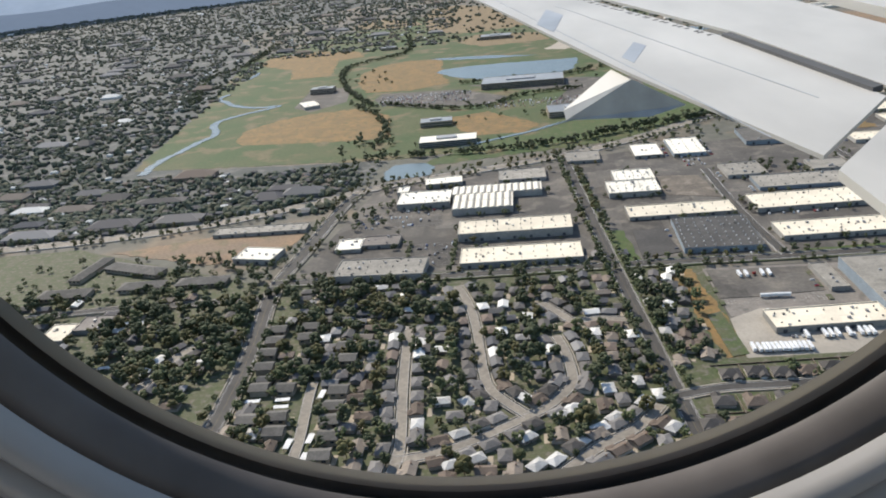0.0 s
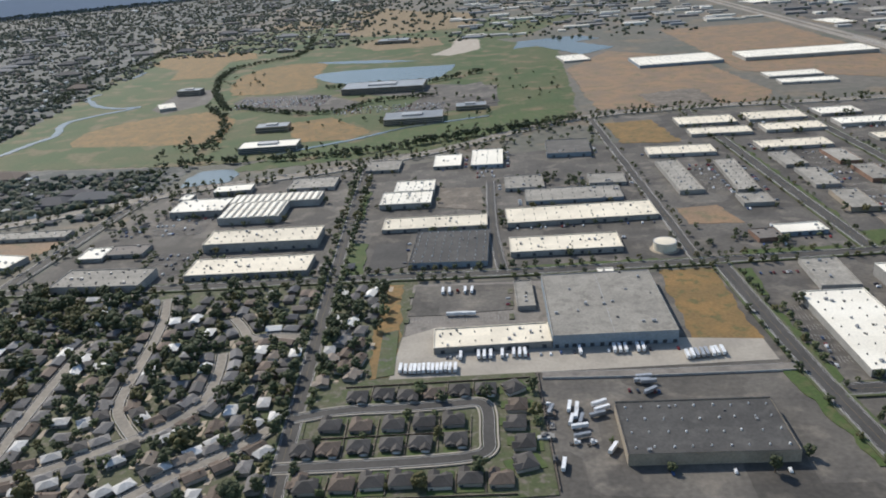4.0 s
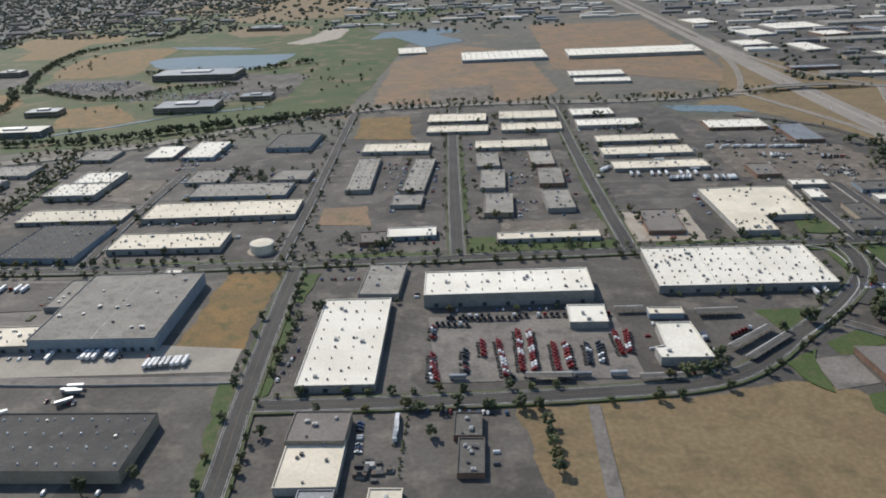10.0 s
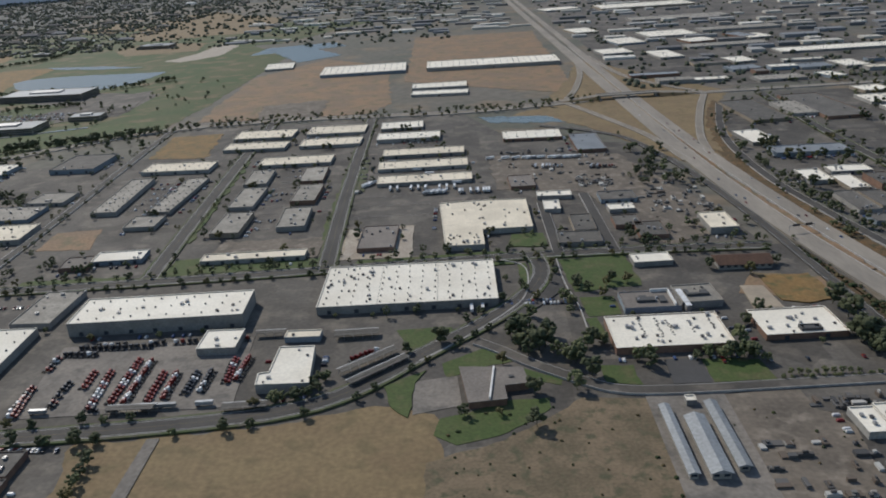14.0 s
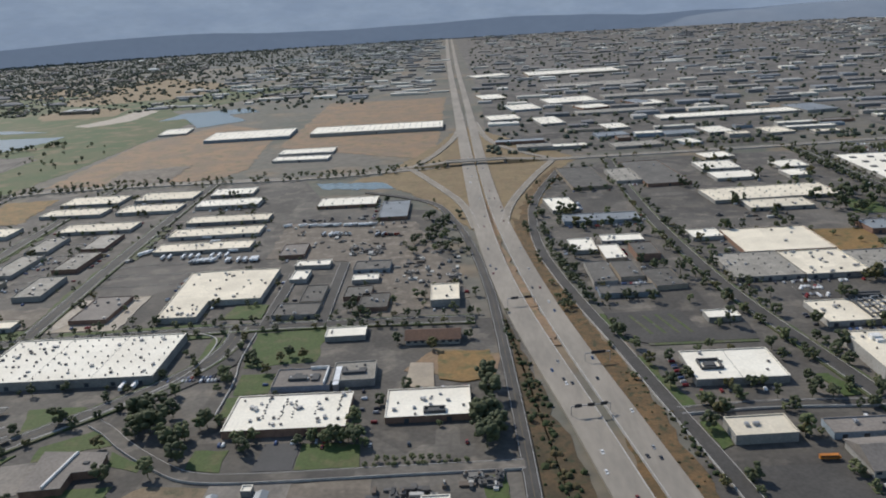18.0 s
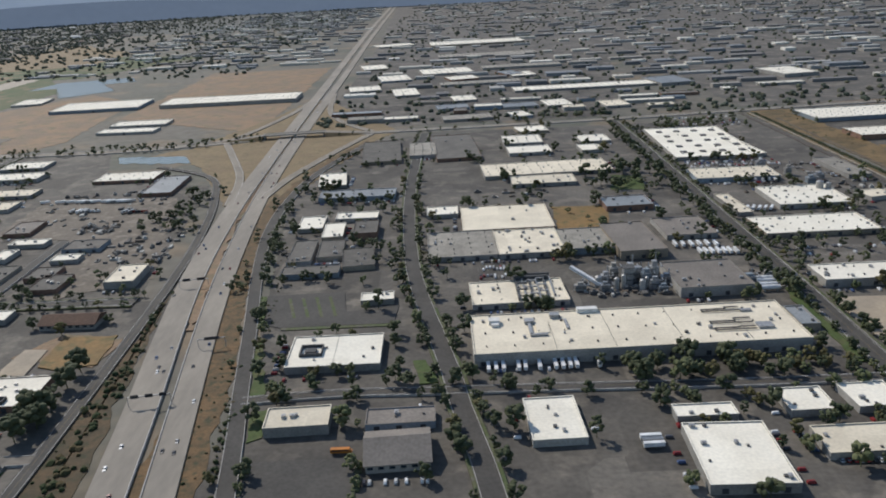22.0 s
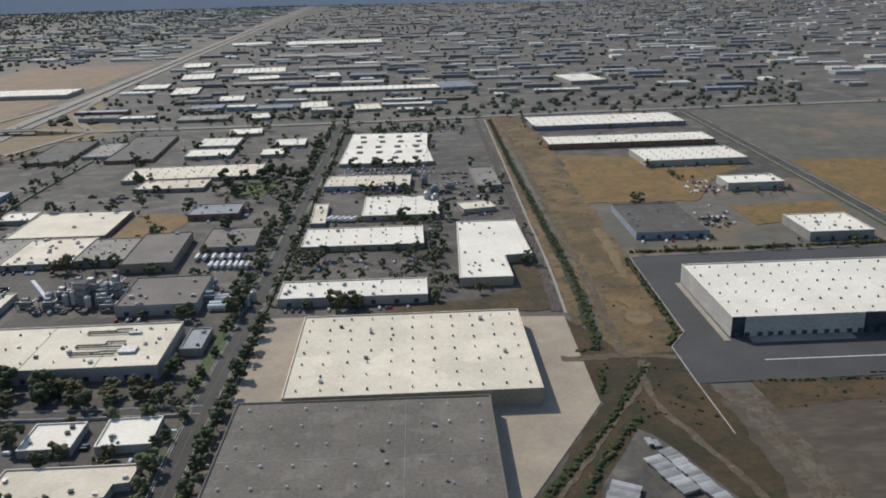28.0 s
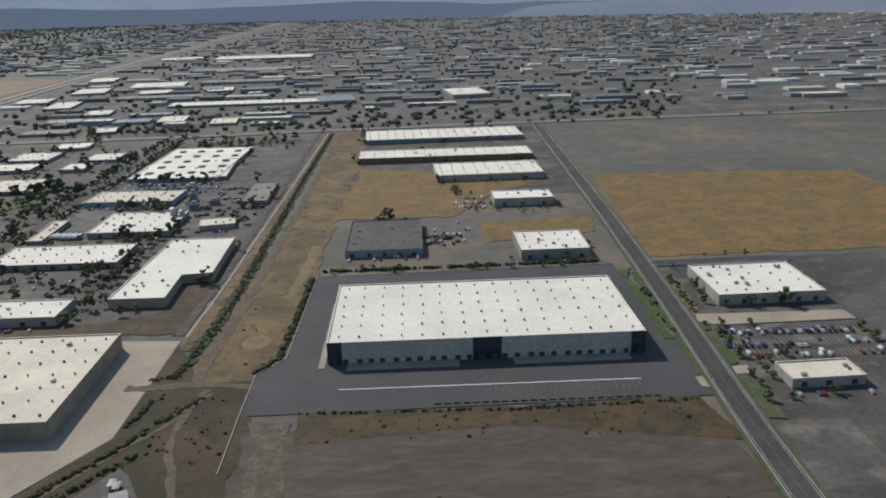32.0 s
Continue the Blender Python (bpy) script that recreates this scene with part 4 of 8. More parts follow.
    if band:
        part("wall_band", Shape().box(-a - 0.03, -b - 0.03, h * 0.62, a + 0.03, -b + 0.1, h * 0.86).box(a - 0.1, -b + 0.1, h * 0.62, a + 0.03, b, h * 0.86), wall_blue, thing)
    return thing


def angular(name, plan, h, roof, wall, units, seed):
    """A flat-roofed block on an angled plan: parapet walls, roof, coping, units."""
    r = random.Random(seed)
    cx, cy = sum(p[0] for p in plan) / len(plan), sum(p[1] for p in plan) / len(plan)
    pts, n = [Vector((x - cx, y - cy)) for x, y in plan], len(plan)

    def inset(d):
        out = []
        for i in range(n):
            a, b = (pts[i] - pts[i - 1]).normalized(), (pts[(i + 1) % n] - pts[i]).normalized()
            na, nb = Vector((-a.y, a.x)), Vector((-b.y, b.x))
            out.append(pts[i] + (na + nb) * (d / max(0.4, 1 + na.dot(nb))))
        return out

    thing = tagged(place(new(name), cx, cy), "low flat-roofed %s on an angled plan, %s roof" % (name, ROOFS[roof][1]), name)
    inner, rz = inset(0.3), h - 0.35
    loops = [(pts, -0.2), (pts, h), (inner, h), (inner, rz - 0.1)]
    part("wall_shell", Shape().add([(p.x, p.y, z) for loop, z in loops for p in loop], [(k * n + i, k * n + (i + 1) % n, k * n + n + (i + 1) % n, k * n + n + i) for k in range(3) for i in range(n)]), wall, thing)
    for title, outer, hole, lo, hi in (("roof", inset(0.28), None, rz - 0.2, rz), ("coping", inset(-0.06), inset(0.32), h + 0.003, h + 0.09)):
        s = Shape()
        if hole:
            s.add([(p.x, p.y, z) for loop, z in ((outer, lo), (outer, hi), (hole, hi), (hole, lo)) for p in loop], [(k * n + i, k * n + (i + 1) % n, k * n + n + (i + 1) % n, k * n + n + i) for k in range(3) for i in range(n)])
        else:
            s.add([(p.x, p.y, z) for z in (lo, hi) for p in outer], [tuple(range(n, 2 * n)), tuple(range(n - 1, -1, -1))] + [(i, (i + 1) % n, n + (i + 1) % n, n + i) for i in range(n)])
        part(title, s, ROOFS[roof][0], thing)
    ys = sorted({round(p.y, 1) for p in pts})
    bands = []
    for y0, y1 in zip(ys, ys[1:]):
        ym, xs = (y0 + y1) / 2, []
        for i in range(n):
            a, b = pts[i], pts[(i + 1) % n]
            if (a.y > ym) != (b.y > ym):
                xs.append(a.x + (b.x - a.x) * (ym - a.y) / (b.y - a.y))
        if y1 - y0 > 4 and len(xs) > 1:
            bands.append((min(xs), max(xs), y0, y1))
            FOOT.append((cx + (min(xs) + max(xs)) / 2, cy + ym, max(xs) - min(xs), y1 - y0))
    for k in range(units):
        x0, x1, y0, y1 = bands[k % len(bands)]
        u = part("roof_unit", unit_mesh("roof_unit" if r.random() < 0.35 else "roof_vent"), None, thing)
        u.name = u.data.name
        u.matrix_basis = pose(r.uniform(x0 + 2, x1 - 2), r.uniform(y0 + 1.5, y1 - 1.5), rz, 0, 0, r.choice((0, 90))) @ Matrix.Scale(r.uniform(0.7, 1.2), 4)
    return thing


def sawtooth(x, y, w, d, h, rot, teeth):
    """A factory hall whose roof is a row of slanting ridges."""
    FOOT.append((x, y, w, d))
    thing = tagged(place(new("factory_hall"), x, y, 0, rot), "white factory hall with a ridged sawtooth roof", "factory")
    part("wall_shell", shell(w, d, h, h - 0.3), wall_light, thing)
    part("roof", Shape().box(-w / 2 + 0.28, -d / 2 + 0.28, h - 0.6, w / 2 - 0.28, d / 2 - 0.28, h - 0.3), roof_w, thing)
    step, n = (w - 2) / teeth, max(1, round(d / 15))
    ridge, glaze = Shape(), Shape()
    for q in range(n):
        y0 = -d / 2 + 0.8 + (d - 1.6) * q / n
        y1 = y0 + (d - 1.6) / n - 0.9
        ridge.add([(0, y0, 0), (step * 0.66, y0, 0), (step * 0.66, y0, 0.55), (step * 0.5, y0, 0.9), (0, y0, 0.35), (0, y1, 0), (step * 0.66, y1, 0), (step * 0.66, y1, 0.55), (step * 0.5, y1, 0.9), (0, y1, 0.35)],
                  [(0, 1, 2, 3, 4), (9, 8, 7, 6, 5), (1, 6, 7, 2), (2, 7, 8, 3), (3, 8, 9, 4), (4, 9, 5, 0)])
        glaze.box(step * 0.67, y0 + 0.1, 0.0, step * 0.95, y1 - 0.1, 0.12).box(step * 0.1, y1 + 0.1, 0.0, step * 0.3, y1 + 0.6, 0.7)
    ridge, glaze = ridge.mesh("roof_ridge", roof_w), glaze.mesh("glazing", roof_g)
    for k in range(teeth):
        row = place(part("roof_ridge", ridge, None, thing), -w / 2 + 1 + k * step, 0, h - 0.3)
        part("glazing", glaze, None, row)
    return thing


def office(x, y, w, d, h, rot, roof):
    """An office block with bands of glass, storey by storey."""
    FOOT.append((x, y, w, d))
    thing = tagged(place(new("office_building"), x, y, 0, rot), "office building with dark window bands, %s roof" % ROOFS[roof][1], "office building")
    h = h * 1.25
    part("wall_shell", shell(w, d, h, h - 0.3), wall_light if roof == "W" else wall_tan, thing)
    part("roof", Shape().box(-w / 2 + 0.28, -d / 2 + 0.28, h - 0.6, w / 2 - 0.28, d / 2 - 0.28, h - 0.3), ROOFS[roof][0], thing)
    n = max(1, int(h / 2.0))
    for k in range(n):
        z = 0.7 + k * (h - 0.8) / n
        for sx2, x0, x1, y0, y1 in ((0, -w / 2 + 0.8, w / 2 - 0.8, -d / 2 - 0.05, -d / 2 + 0.1), (1, w / 2 - 0.1, w / 2 + 0.05, -d / 2 + 0.8, d / 2 - 0.8)):
            part("window_band", Shape().box(x0, y0, z, x1, y1, z + 1.0), glass_dark, thing)
    part("penthouse", Shape().box(-w * 0.2, -d * 0.15, h - 0.3, w * 0.15, d * 0.2, h + 1.3), metal_grey, thing)
    return thing


def hipped(s, w, d, z, rise, over=0.35, gable=False):
    """A hipped or gabled roof over w by d, its ridge along x."""
    a, b, t = w / 2 + over, d / 2 + over, 0.16
    k = a if gable else max(a - b, 0.3)
    top = [(-a, -b, z), (a, -b, z), (a, b, z), (-a, b, z), (-k, 0, z + rise), (k, 0, z + rise)]
    return s.add(top + [(p[0], p[1], p[2] - t) for p in top[:4]], [(0, 1, 5, 4), (1, 2, 5), (2, 3, 4, 5), (3, 0, 4), (6, 7, 1, 0), (7, 8, 2, 1), (8, 9, 3, 2), (9, 6, 0, 3), (9, 8, 7, 6)])


def pitched(x, y, w, d, h, rot, roof, name="apartment_block", label="two-storey apartment block with a dark hipped roof among trees"):
    FOOT.append((x, y, w, d))
    thing = tagged(place(new(name), x, y, 0, rot), label, name.replace("_", " "))
    long_x = w >= d
    part("wall_shell", Shape().box(-w / 2 + 0.3, -d / 2 + 0.3, -0.1, w / 2 - 0.3, d / 2 - 0.3, h - 0.1), wall_tan if name in ("apartment_block", "townhouse") else wall_light, thing)
    rf = part("roof", hipped(Shape(), max(w, d), min(w, d), h - 0.05, min(w, d) * 0.2, gable=name != "apartment_block"), ROOFS[roof][0], thing)
    if not long_x:
        rf.matrix_basis = pose(0, 0, 0, 0, 0, 90)
    n = int(w / 3)
    for k in range(n):
        place(part("window", unit_mesh("window"), None, thing), -w / 2 + w * (k + 0.5) / n, -d / 2 + 0.3, h * 0.45)
    return thing


building(-75.8, 555.5, 40.2, 29, 5, 0, "W", units=16, grid=(0, 0), doors=4)
sawtooth(-30.5, 537.5, 44.5, 34.5, 5.2, 0, 8)
sawtooth(-20.8, 565.6, 69, 21, 4.9, 0, 13)
building(-95, 577.6, 9, 14, 5.2, 0, "W", units=2, grid=(0, 0), doors=0)
building(-64.8, 600, 30, 17, 4, 5, "W", units=3)
building(-1, 606, 38, 28, 3, 1, "G", units=3)
building(-7.3, 479.8, 75.3, 25.2, 6, 0.4, "C")
building(-3.9, 434, 74.6, 25.1, 4.1, 0.3, "C")
building(-89.4, 420.8, 55.4, 25.5, 5.5, -2.4, "G")
building(-118.5, 469.5, 17.2, 19.4, 2.8, 0.3, "W")
building(-97.7, 473.4, 26.1, 17, 2.8, -0.3, "B")
building(-179.3, 460.5, 29, 20.5, 3.9, -12.6, "W")
building(-193.2, 512.3, 70, 14.7, 3, 0, "G")
pitched(-292.2, 412.8, 33.4, 13.1, 3.2, 2, "D")
pitched(-243.5, 420.1, 29, 11.7, 2.9, 2, "D")
pitched(-204.4, 422, 32.5, 11.7, 2.8, 0.6, "D")
pitched(-261.5, 449, 47, 12, 3.2, -21, "D")
pitched(-295, 453.6, 9.5, 39.4, 3, -7.9, "D")
building(-266, 359, 15.5, 20.8, 2.8, -0.5, "C")
building(-249.7, 369.2, 18.6, 18.7, 2.8, 0.1, "B")
building(116.9, 451.3, 46.1, 52.9, 3.6, -1.6, "K", units=3, grid=(9, 8))
building(104.1, 498.3, 69.6, 22.3, 2.8, 0.5, "C")
building(80, 550, 37, 28, 4.2, 0.1, "W", units=12, grid=(7, 4))
building(84, 577.5, 30, 26.6, 4.6, 0.1, "W", units=9, grid=(5, 4))
building(105.3, 652, 23, 36, 2.9, 0.2, "W")
building(138.6, 654.9, 26.3, 49.2, 3.4, -0.7, "W")
building(51.4, 646.9, 28, 29.8, 2.8, -0.9, "G")
building(200.6, 502.8, 97.7, 29.1, 3.5, 2.1, "C")
building(185.7, 448.3, 65.9, 24.2, 3.6, 1.1, "C")
building(197.3, 359.2, 56.8, 69.5, 6.8, 1, "G", wall=wall_blue, units=14, grid=(0, 0), doors=14, seams=1)
building(141.5, 332.9, 54.7, 18.9, 3.7, 2.8, "C")
building(158.7, 380.2, 9.3, 31.8, 2.8, 2, "G")
building(204.2, 404.4, 8.5, 7.6, 2.8, -0.5, "W")
building(219.3, 253.9, 59.7, 33.8, 5.1, 0, "K", wall=wall_tan, units=4, grid=(9, 4), doors=0)
building(310.1, 328.5, 31.1, 75.9, 3.8, 1.5, "W")
building(317.8, 391, 19.6, 35.9, 3, -1.8, "G")
building(311.6, 243.7, 20.5, 25, 3.3, 1.7, "C")
building(310.8, 262.7, 20.8, 18, 4.7, 0.1, "B")
building(316.1, 227.7, 11.7, 6.1, 2.8, 0.8, "P")
building(379.6, 377.6, 79.4, 26.2, 6.8, 1.9, "W")
building(492.6, 398.6, 83.4, 46.8, 4.3, 1, "W", units=34, grid=(13, 7), seams=2)
building(304.6, 449.7, 15.1, 16.2, 2.8, 5.8, "B")
building(326.3, 456.6, 28.1, 14.2, 2.8, 3.2, "W")
building(280.8, 575.2, 17.1, 78, 3.2, 1.6, "G")
building(321.4, 571.9, 15.5, 78, 2.8, -2.5, "G")
building(297.1, 645.1, 53.5, 24.5, 3.2, -1.5, "C")
building(318, 515.2, 19.9, 21.5, 2.8, -0.7, "G")
building(388.7, 648.8, 56.8, 22.8, 2.8, 0.1, "C")
building(373.6, 556.5, 17, 43.2, 2.8, -0.5, "G")
building(370, 605, 16.8, 36.8, 2.8, 2, "G")
building(377.1, 503.5, 17.8, 38, 3.3, -0.6, "G")
building(410, 606.7, 17.2, 36.9, 2.8, 1.9, "G")
building(413.5, 559.6, 16.6, 37.2, 3.2, -0.5, "G")
building(414.7, 508.8, 17.3, 36.3, 3.3, 2.9, "G")
building(404.3, 448, 57.2, 10.1, 2.8, 2, "C")
building(342.1, 746.7, 52.7, 30, 2.8, -0.4, "C")
building(344.1, 703, 52.6, 22.6, 3, -1.6, "C")
building(406.4, 751, 51.9, 30.2, 2.8, -0.4, "C")
building(407.7, 704.7, 51.3, 24.7, 3, -0.5, "C")
building(464.7, 755.5, 37.5, 25.9, 2.8, 2.8, "W")
building(473.3, 710, 53.1, 22.9, 3.5, 0.5, "W")
building(488.3, 657, 63.8, 19.8, 2.8, 0.4, "C")
building(489.4, 619.5, 66.4, 20.8, 2.8, 1.5, "C")
building(492.3, 581.7, 66, 18.4, 2.8, 1.3, "C")
angular("warehouse", [(509.2, 446.4), (530.5, 446.5), (530, 470), (558.5, 470.9), (558.2, 522), (530.4, 523.3), (504.3, 520.7)], 3.4, "C", wall_light, 44, 6)
building(470.9, 468, 20.6, 35.9, 2.8, -0.4, "B")
building(576.2, 695, 47.4, 27.7, 2.8, -0.3, "W")
building(616.9, 662.1, 22, 51.9, 2.8, 0.9, "P")
building(414.5, 348.7, 16.7, 16.7, 3.7, -0.1, "W")
angular("warehouse", [(439.1, 308.5), (459.8, 308.5), (457.1, 338.1), (442.4, 338), (442.3, 318), (438.2, 317)], 4.2, "W", wall_light, 5, 7)
building(449.5, 352.1, 15.3, 6.4, 2.8, -0.8, "C")
school = tagged(place(new("school_building"), 529, 305), "low angular school building with a brown-grey flat roof", "school")
plan = [(-8.6, -12.6), (5.2, -11), (4.6, -2), (13.6, -0.8), (12, 10.4), (-11.8, 12.4)]
FOOT.append((529, 305, 26, 26))
part("wall_shell", Shape().add([(x, y, z) for z in (-0.1, 2.9) for x, y in plan], [(i, (i + 1) % 6, 6 + (i + 1) % 6, 6 + i) for i in range(6)]), wall_brick, school)
part("roof", Shape().add([(x * 1.03, y * 1.03, z) for z in (2.9, 3.15) for x, y in plan], [tuple(range(6, 12)), tuple(range(5, -1, -1))] + [(i, (i + 1) % 6, 6 + (i + 1) % 6, 6 + i) for i in range(6)]), roof_b, school)
part("roof_fin", Shape().add([(x, y, z) for z in (3.15, 4.0) for x, y in ((-1.4, -11.2), (-0.7, -11.2), (1.6, 10.8), (0.9, 10.8))], [(0, 1, 5, 4), (1, 2, 6, 5), (2, 3, 7, 6), (3, 0, 4, 7), (4, 5, 6, 7)]), trim_white, school, "white upright roof fin")
part("roof_hatch", Shape().box(6.5, 3, 3.15, 8.5, 4.5, 3.6), unit_dark, school)
building(602.4, 341, 46.8, 27.7, 3.4, 0.8, "W", wall=wall_brick, units=26, grid=(0, 0), doors=0)
hall_rows = Shape()
for k, (x, lo, hi) in enumerate(((592.6, 336, 352.6), (599.6, 335, 351), (603.8, 336, 350.5), (613, 338, 349), (621.6, 340, 352.4))):
    r = random.Random(k)
    y = lo
    while y < hi:
        x0, a, b = x + r.uniform(-0.5, 0.5), r.uniform(0.22, 0.5), r.uniform(0.25, 0.6)
        hall_rows.box(x0 - a, y, 3.05, x0 + a, y + b, 3.05 + r.uniform(0.2, 0.45))
        y += b + r.uniform(0.4, 2.4)
tagged(new("roof_machines", hall_rows.mesh("roof_machines", unit_dark)), "rows of dark weathered air handlers on the white roof", "roof units", kind="stuff")
building(656.4, 345.4, 33, 22.8, 2.8, 1.5, "W", wall=wall_brick, units=14, grid=(0, 0), doors=2, well=(2.5, -7.5, 8.5, 4))
labs = building(601.8, 371.5, 24.7, 16.9, 2.8, 0.5, "B", units=4, grid=(0, 0), doors=0)
part("air_handler", Shape().box(-6, -3, 2.45, 2, 0.5, 3.6).box(-4, 0.5, 2.45, -1, 3, 3.2).box(4, -4, 2.45, 7, 2, 3.3), unit_dark, labs)
part("screen_wall", Shape().box(9.6, -8, 2.45, 10.2, 8, 3.9).box(2, 7.4, 2.45, 10.2, 8, 3.9), trim_white, labs)
walk_way = tagged(place(new("covered_walk"), 616.6, 370.4, 0, 2.6), "white-roofed covered walk between two dark offices", "walkway")
part("side_wall", Shape().box(-1.1, -8.5, 0, 1.1, 8.5, 3.3), wall_light, walk_way)
part("roof", Shape().box(-1.25, -8.7, 3.3, 1.25, 8.7, 3.45), paint_white, walk_way)
annex = building(623.4, 374.6, 18.1, 18, 3.4, 2.6, "G", units=2, grid=(0, 0), doors=0)
part("air_handler", Shape().box(-5, -3, 3.05, 5, -1.4, 4.2).box(-5, -1.4, 3.05, -3.4, 3, 4.0).box(2, -1.4, 3.05, 5, 2, 3.8), unit_dark, annex)
building(613.3, 419.6, 19.4, 11.3, 2.8, 2, "W")
pitched(655.9, 411.7, 25.8, 13, 2.8, -0.9, "R", "shed", "long low shed with a pale gabled roof")
building(576.9, 532.1, 21.6, 10.3, 2.8, -1.4, "W")
building(573.1, 509.7, 9.8, 17, 2.8, -1.1, "W")
building(582.2, 453.2, 23.3, 16.8, 2.8, -1.5, "D")
building(587.3, 476.6, 12.4, 26.1, 2.8, 0.4, "D")
building(612.1, 476.5, 14.9, 16.8, 2.8, -0.3, "D")
building(622.5, 461.4, 15.5, 21.8, 2.8, -0.5, "D")
building(613.3, 500.4, 15.2, 10, 2.8, 1.6, "W")
building(615, 522.4, 22.2, 16.9, 2.8, -0.1, "D")
building(660.3, 466.1, 15.3, 24.9, 4.2, 1.1, "C")
building(558.5, 563.4, 16.6, 26, 2.8, 2.4, "B")
pitched(588.4, 268, 3.2, 38, 2.6, 0.5, "P", "shed", "long narrow shed with a pale blue-grey gabled roof")
pitched(596.7, 264, 6.4, 31, 2.8, 0.3, "P", "shed", "long shed with a pale blue-grey gabled roof")
pitched(604.6, 270, 3.8, 36.5, 2.6, 0.5, "P", "shed", "long narrow shed with a white gabled roof")
building(598.5, 291, 3.5, 3.5, 2.4, 0, "W", units=0)
building(652.6, 273.4, 8.6, 14.6, 3, 2, "W", units=3, grid=(0, 0), doors=0)
building(661.6, 274.2, 9.2, 15.6, 3.4, 2, "W", units=5, grid=(0, 0), doors=1)
building(390.6, 1101.5, 109.9, 69.2, 4.1, 3.1, "W")
building(558.6, 1098.5, 169.9, 57.3, 4.9, 0.9, "W")
building(495.1, 910, 60.7, 23.4, 2.8, -2.6, "W")
building(493.5, 954.5, 61.6, 30.7, 2.8, 0.6, "W")
building(262.1, 1179.1, 38.6, 55.6, 2.8, 7.8, "W")
building(743.9, 651.2, 20, 37.9, 2.8, 6, "W")
building(766.7, 606.9, 51.8, 19.4, 3.2, -0.6, "P")
building(744.9, 544.3, 15.3, 24.9, 2.8, 1, "W")
building(760.3, 527.4, 12.1, 27.1, 2.8, 1.8, "W")
building(771.4, 555.4, 26, 13.6, 2.8, -0.7, "W")
building(747.5, 491.7, 12.9, 35.4, 2.8, 1.1, "D")
building(763, 494, 13.7, 28.3, 2.8, 2.8, "D")
building(779.5, 478, 16.8, 28.3, 2.8, 6, "D")
building(756.6, 461.3, 29.7, 12.4, 2.8, -0.4, "D")
building(779.5, 525.5, 14, 24.4, 4.5, 1.1, "D")
building(781.2, 367.2, 36.8, 26.9, 3.2, 0.5, "W", units=5, grid=(0, 0), doors=0, well=(-9.5, -0.5, 9, 8.5), seams=1)
building(793.8, 422.2, 15.3, 9.4, 2.8, 2.6, "W")
building(774.6, 316.5, 21.7, 12.9, 3.9, 2.1, "C")
building(809.4, 316.2, 23.4, 10.2, 2.8, 1, "B")
pitched(809.4, 297, 20.5, 19, 3.2, 3, "B", "workshop", "grey workshop with a brown gabled roof and pale end")
factory = building(900.1, 371.4, 128.9, 36, 5.6, 0.7, "C", units=18, grid=(12, 3), doors=18)
for x, y0, y1 in ((-32.6, -17.6, 9), (-9.8, -17.6, 17.6), (16.7, -17.6, 17.6), (42.5, -17.6, 4)):
    part("roof_seam", Shape().box(x - 0.08, y0, 5.25, x + 0.08, y1, 5.33), unit_dark, factory)
part("penthouse", Shape().box(-57, 8, 5.25, -52.5, 11.6, 7.2).box(-56, 5.6, 5.25, -53, 8, 6.4), trim_white, factory)
part("penthouse", Shape().box(-31.5, 11.4, 5.25, -27.5, 14.6, 6.9), metal_grey, factory)
part("edge_housing", Shape().box(-19.5, 15.5, 5.25, -11, 18.4, 7.0), trim_white, factory)
part("air_handler", Shape().box(-42.5, 6.8, 5.25, -38.5, 10.2, 6.7).box(-41.4, -4, 5.25, -40.2, 6.8, 6.2).box(-41.4, -4.6, 5.25, -34.4, -3.4, 6.2), metal_grey, factory)
part("raised_deck", Shape().box(-38.5, -2, 5.25, -33.4, 7.5, 5.7), roof_c, factory)
part("roof_duct", Shape().box(-26.2, 0.5, 5.25, -25.2, 9.5, 6.0), metal_grey, factory)
building(858.7, 419.9, 43.5, 26.6, 2.9, 1.9, "C")
building(862.3, 538, 53, 48, 2.8, 0.6, "C", units=3, grid=(0, 0))
building(824.4, 556.7, 19.2, 17.3, 2.8, 1.2, "W")
building(834.6, 491.7, 36.9, 42, 2.8, 1.1, "G")
building(870.7, 490.6, 34.8, 40.2, 3.1, 1.4, "C", units=26, grid=(0, 0))
building(903.6, 488.9, 30.9, 33.8, 3.7, 1.3, "G", wall=wall_blue, units=4)
building(926.1, 485.5, 24.4, 47.5, 4.8, 2.7, "B", wall=wall_tan, units=2)
building(959.1, 504.5, 27.7, 31.9, 2.8, 1.9, "B")
building(938.7, 556.9, 28.8, 21.9, 3.6, 1.8, "P")
building(947, 426.5, 33.5, 33, 4.9, 1.5, "B")
building(971.5, 380, 8, 18, 3.2, 0, "P", units=3, doors=0)
building(901.2, 658.1, 93.3, 37.6, 2.8, 2.9, "C")
building(895.2, 623.5, 44.6, 23.4, 2.8, 0.2, "C")
building(773.7, 743.5, 32.1, 81.8, 2.8, 3.5, "D")
building(835.7, 750.4, 36.3, 96, 2.8, 3.8, "D")
building(896.1, 722.7, 34.7, 25.5, 2.8, 1.8, "W")
building(894.4, 764.7, 32.9, 33.3, 2.8, 0.8, "W")
building(945.6, 719.4, 17.3, 22.5, 2.8, 3.2, "W")
building(954.4, 755.5, 25, 27.7, 2.8, 2.7, "W")
building(808.4, 742.9, 22.1, 51.7, 3.2, 1.9, "G")
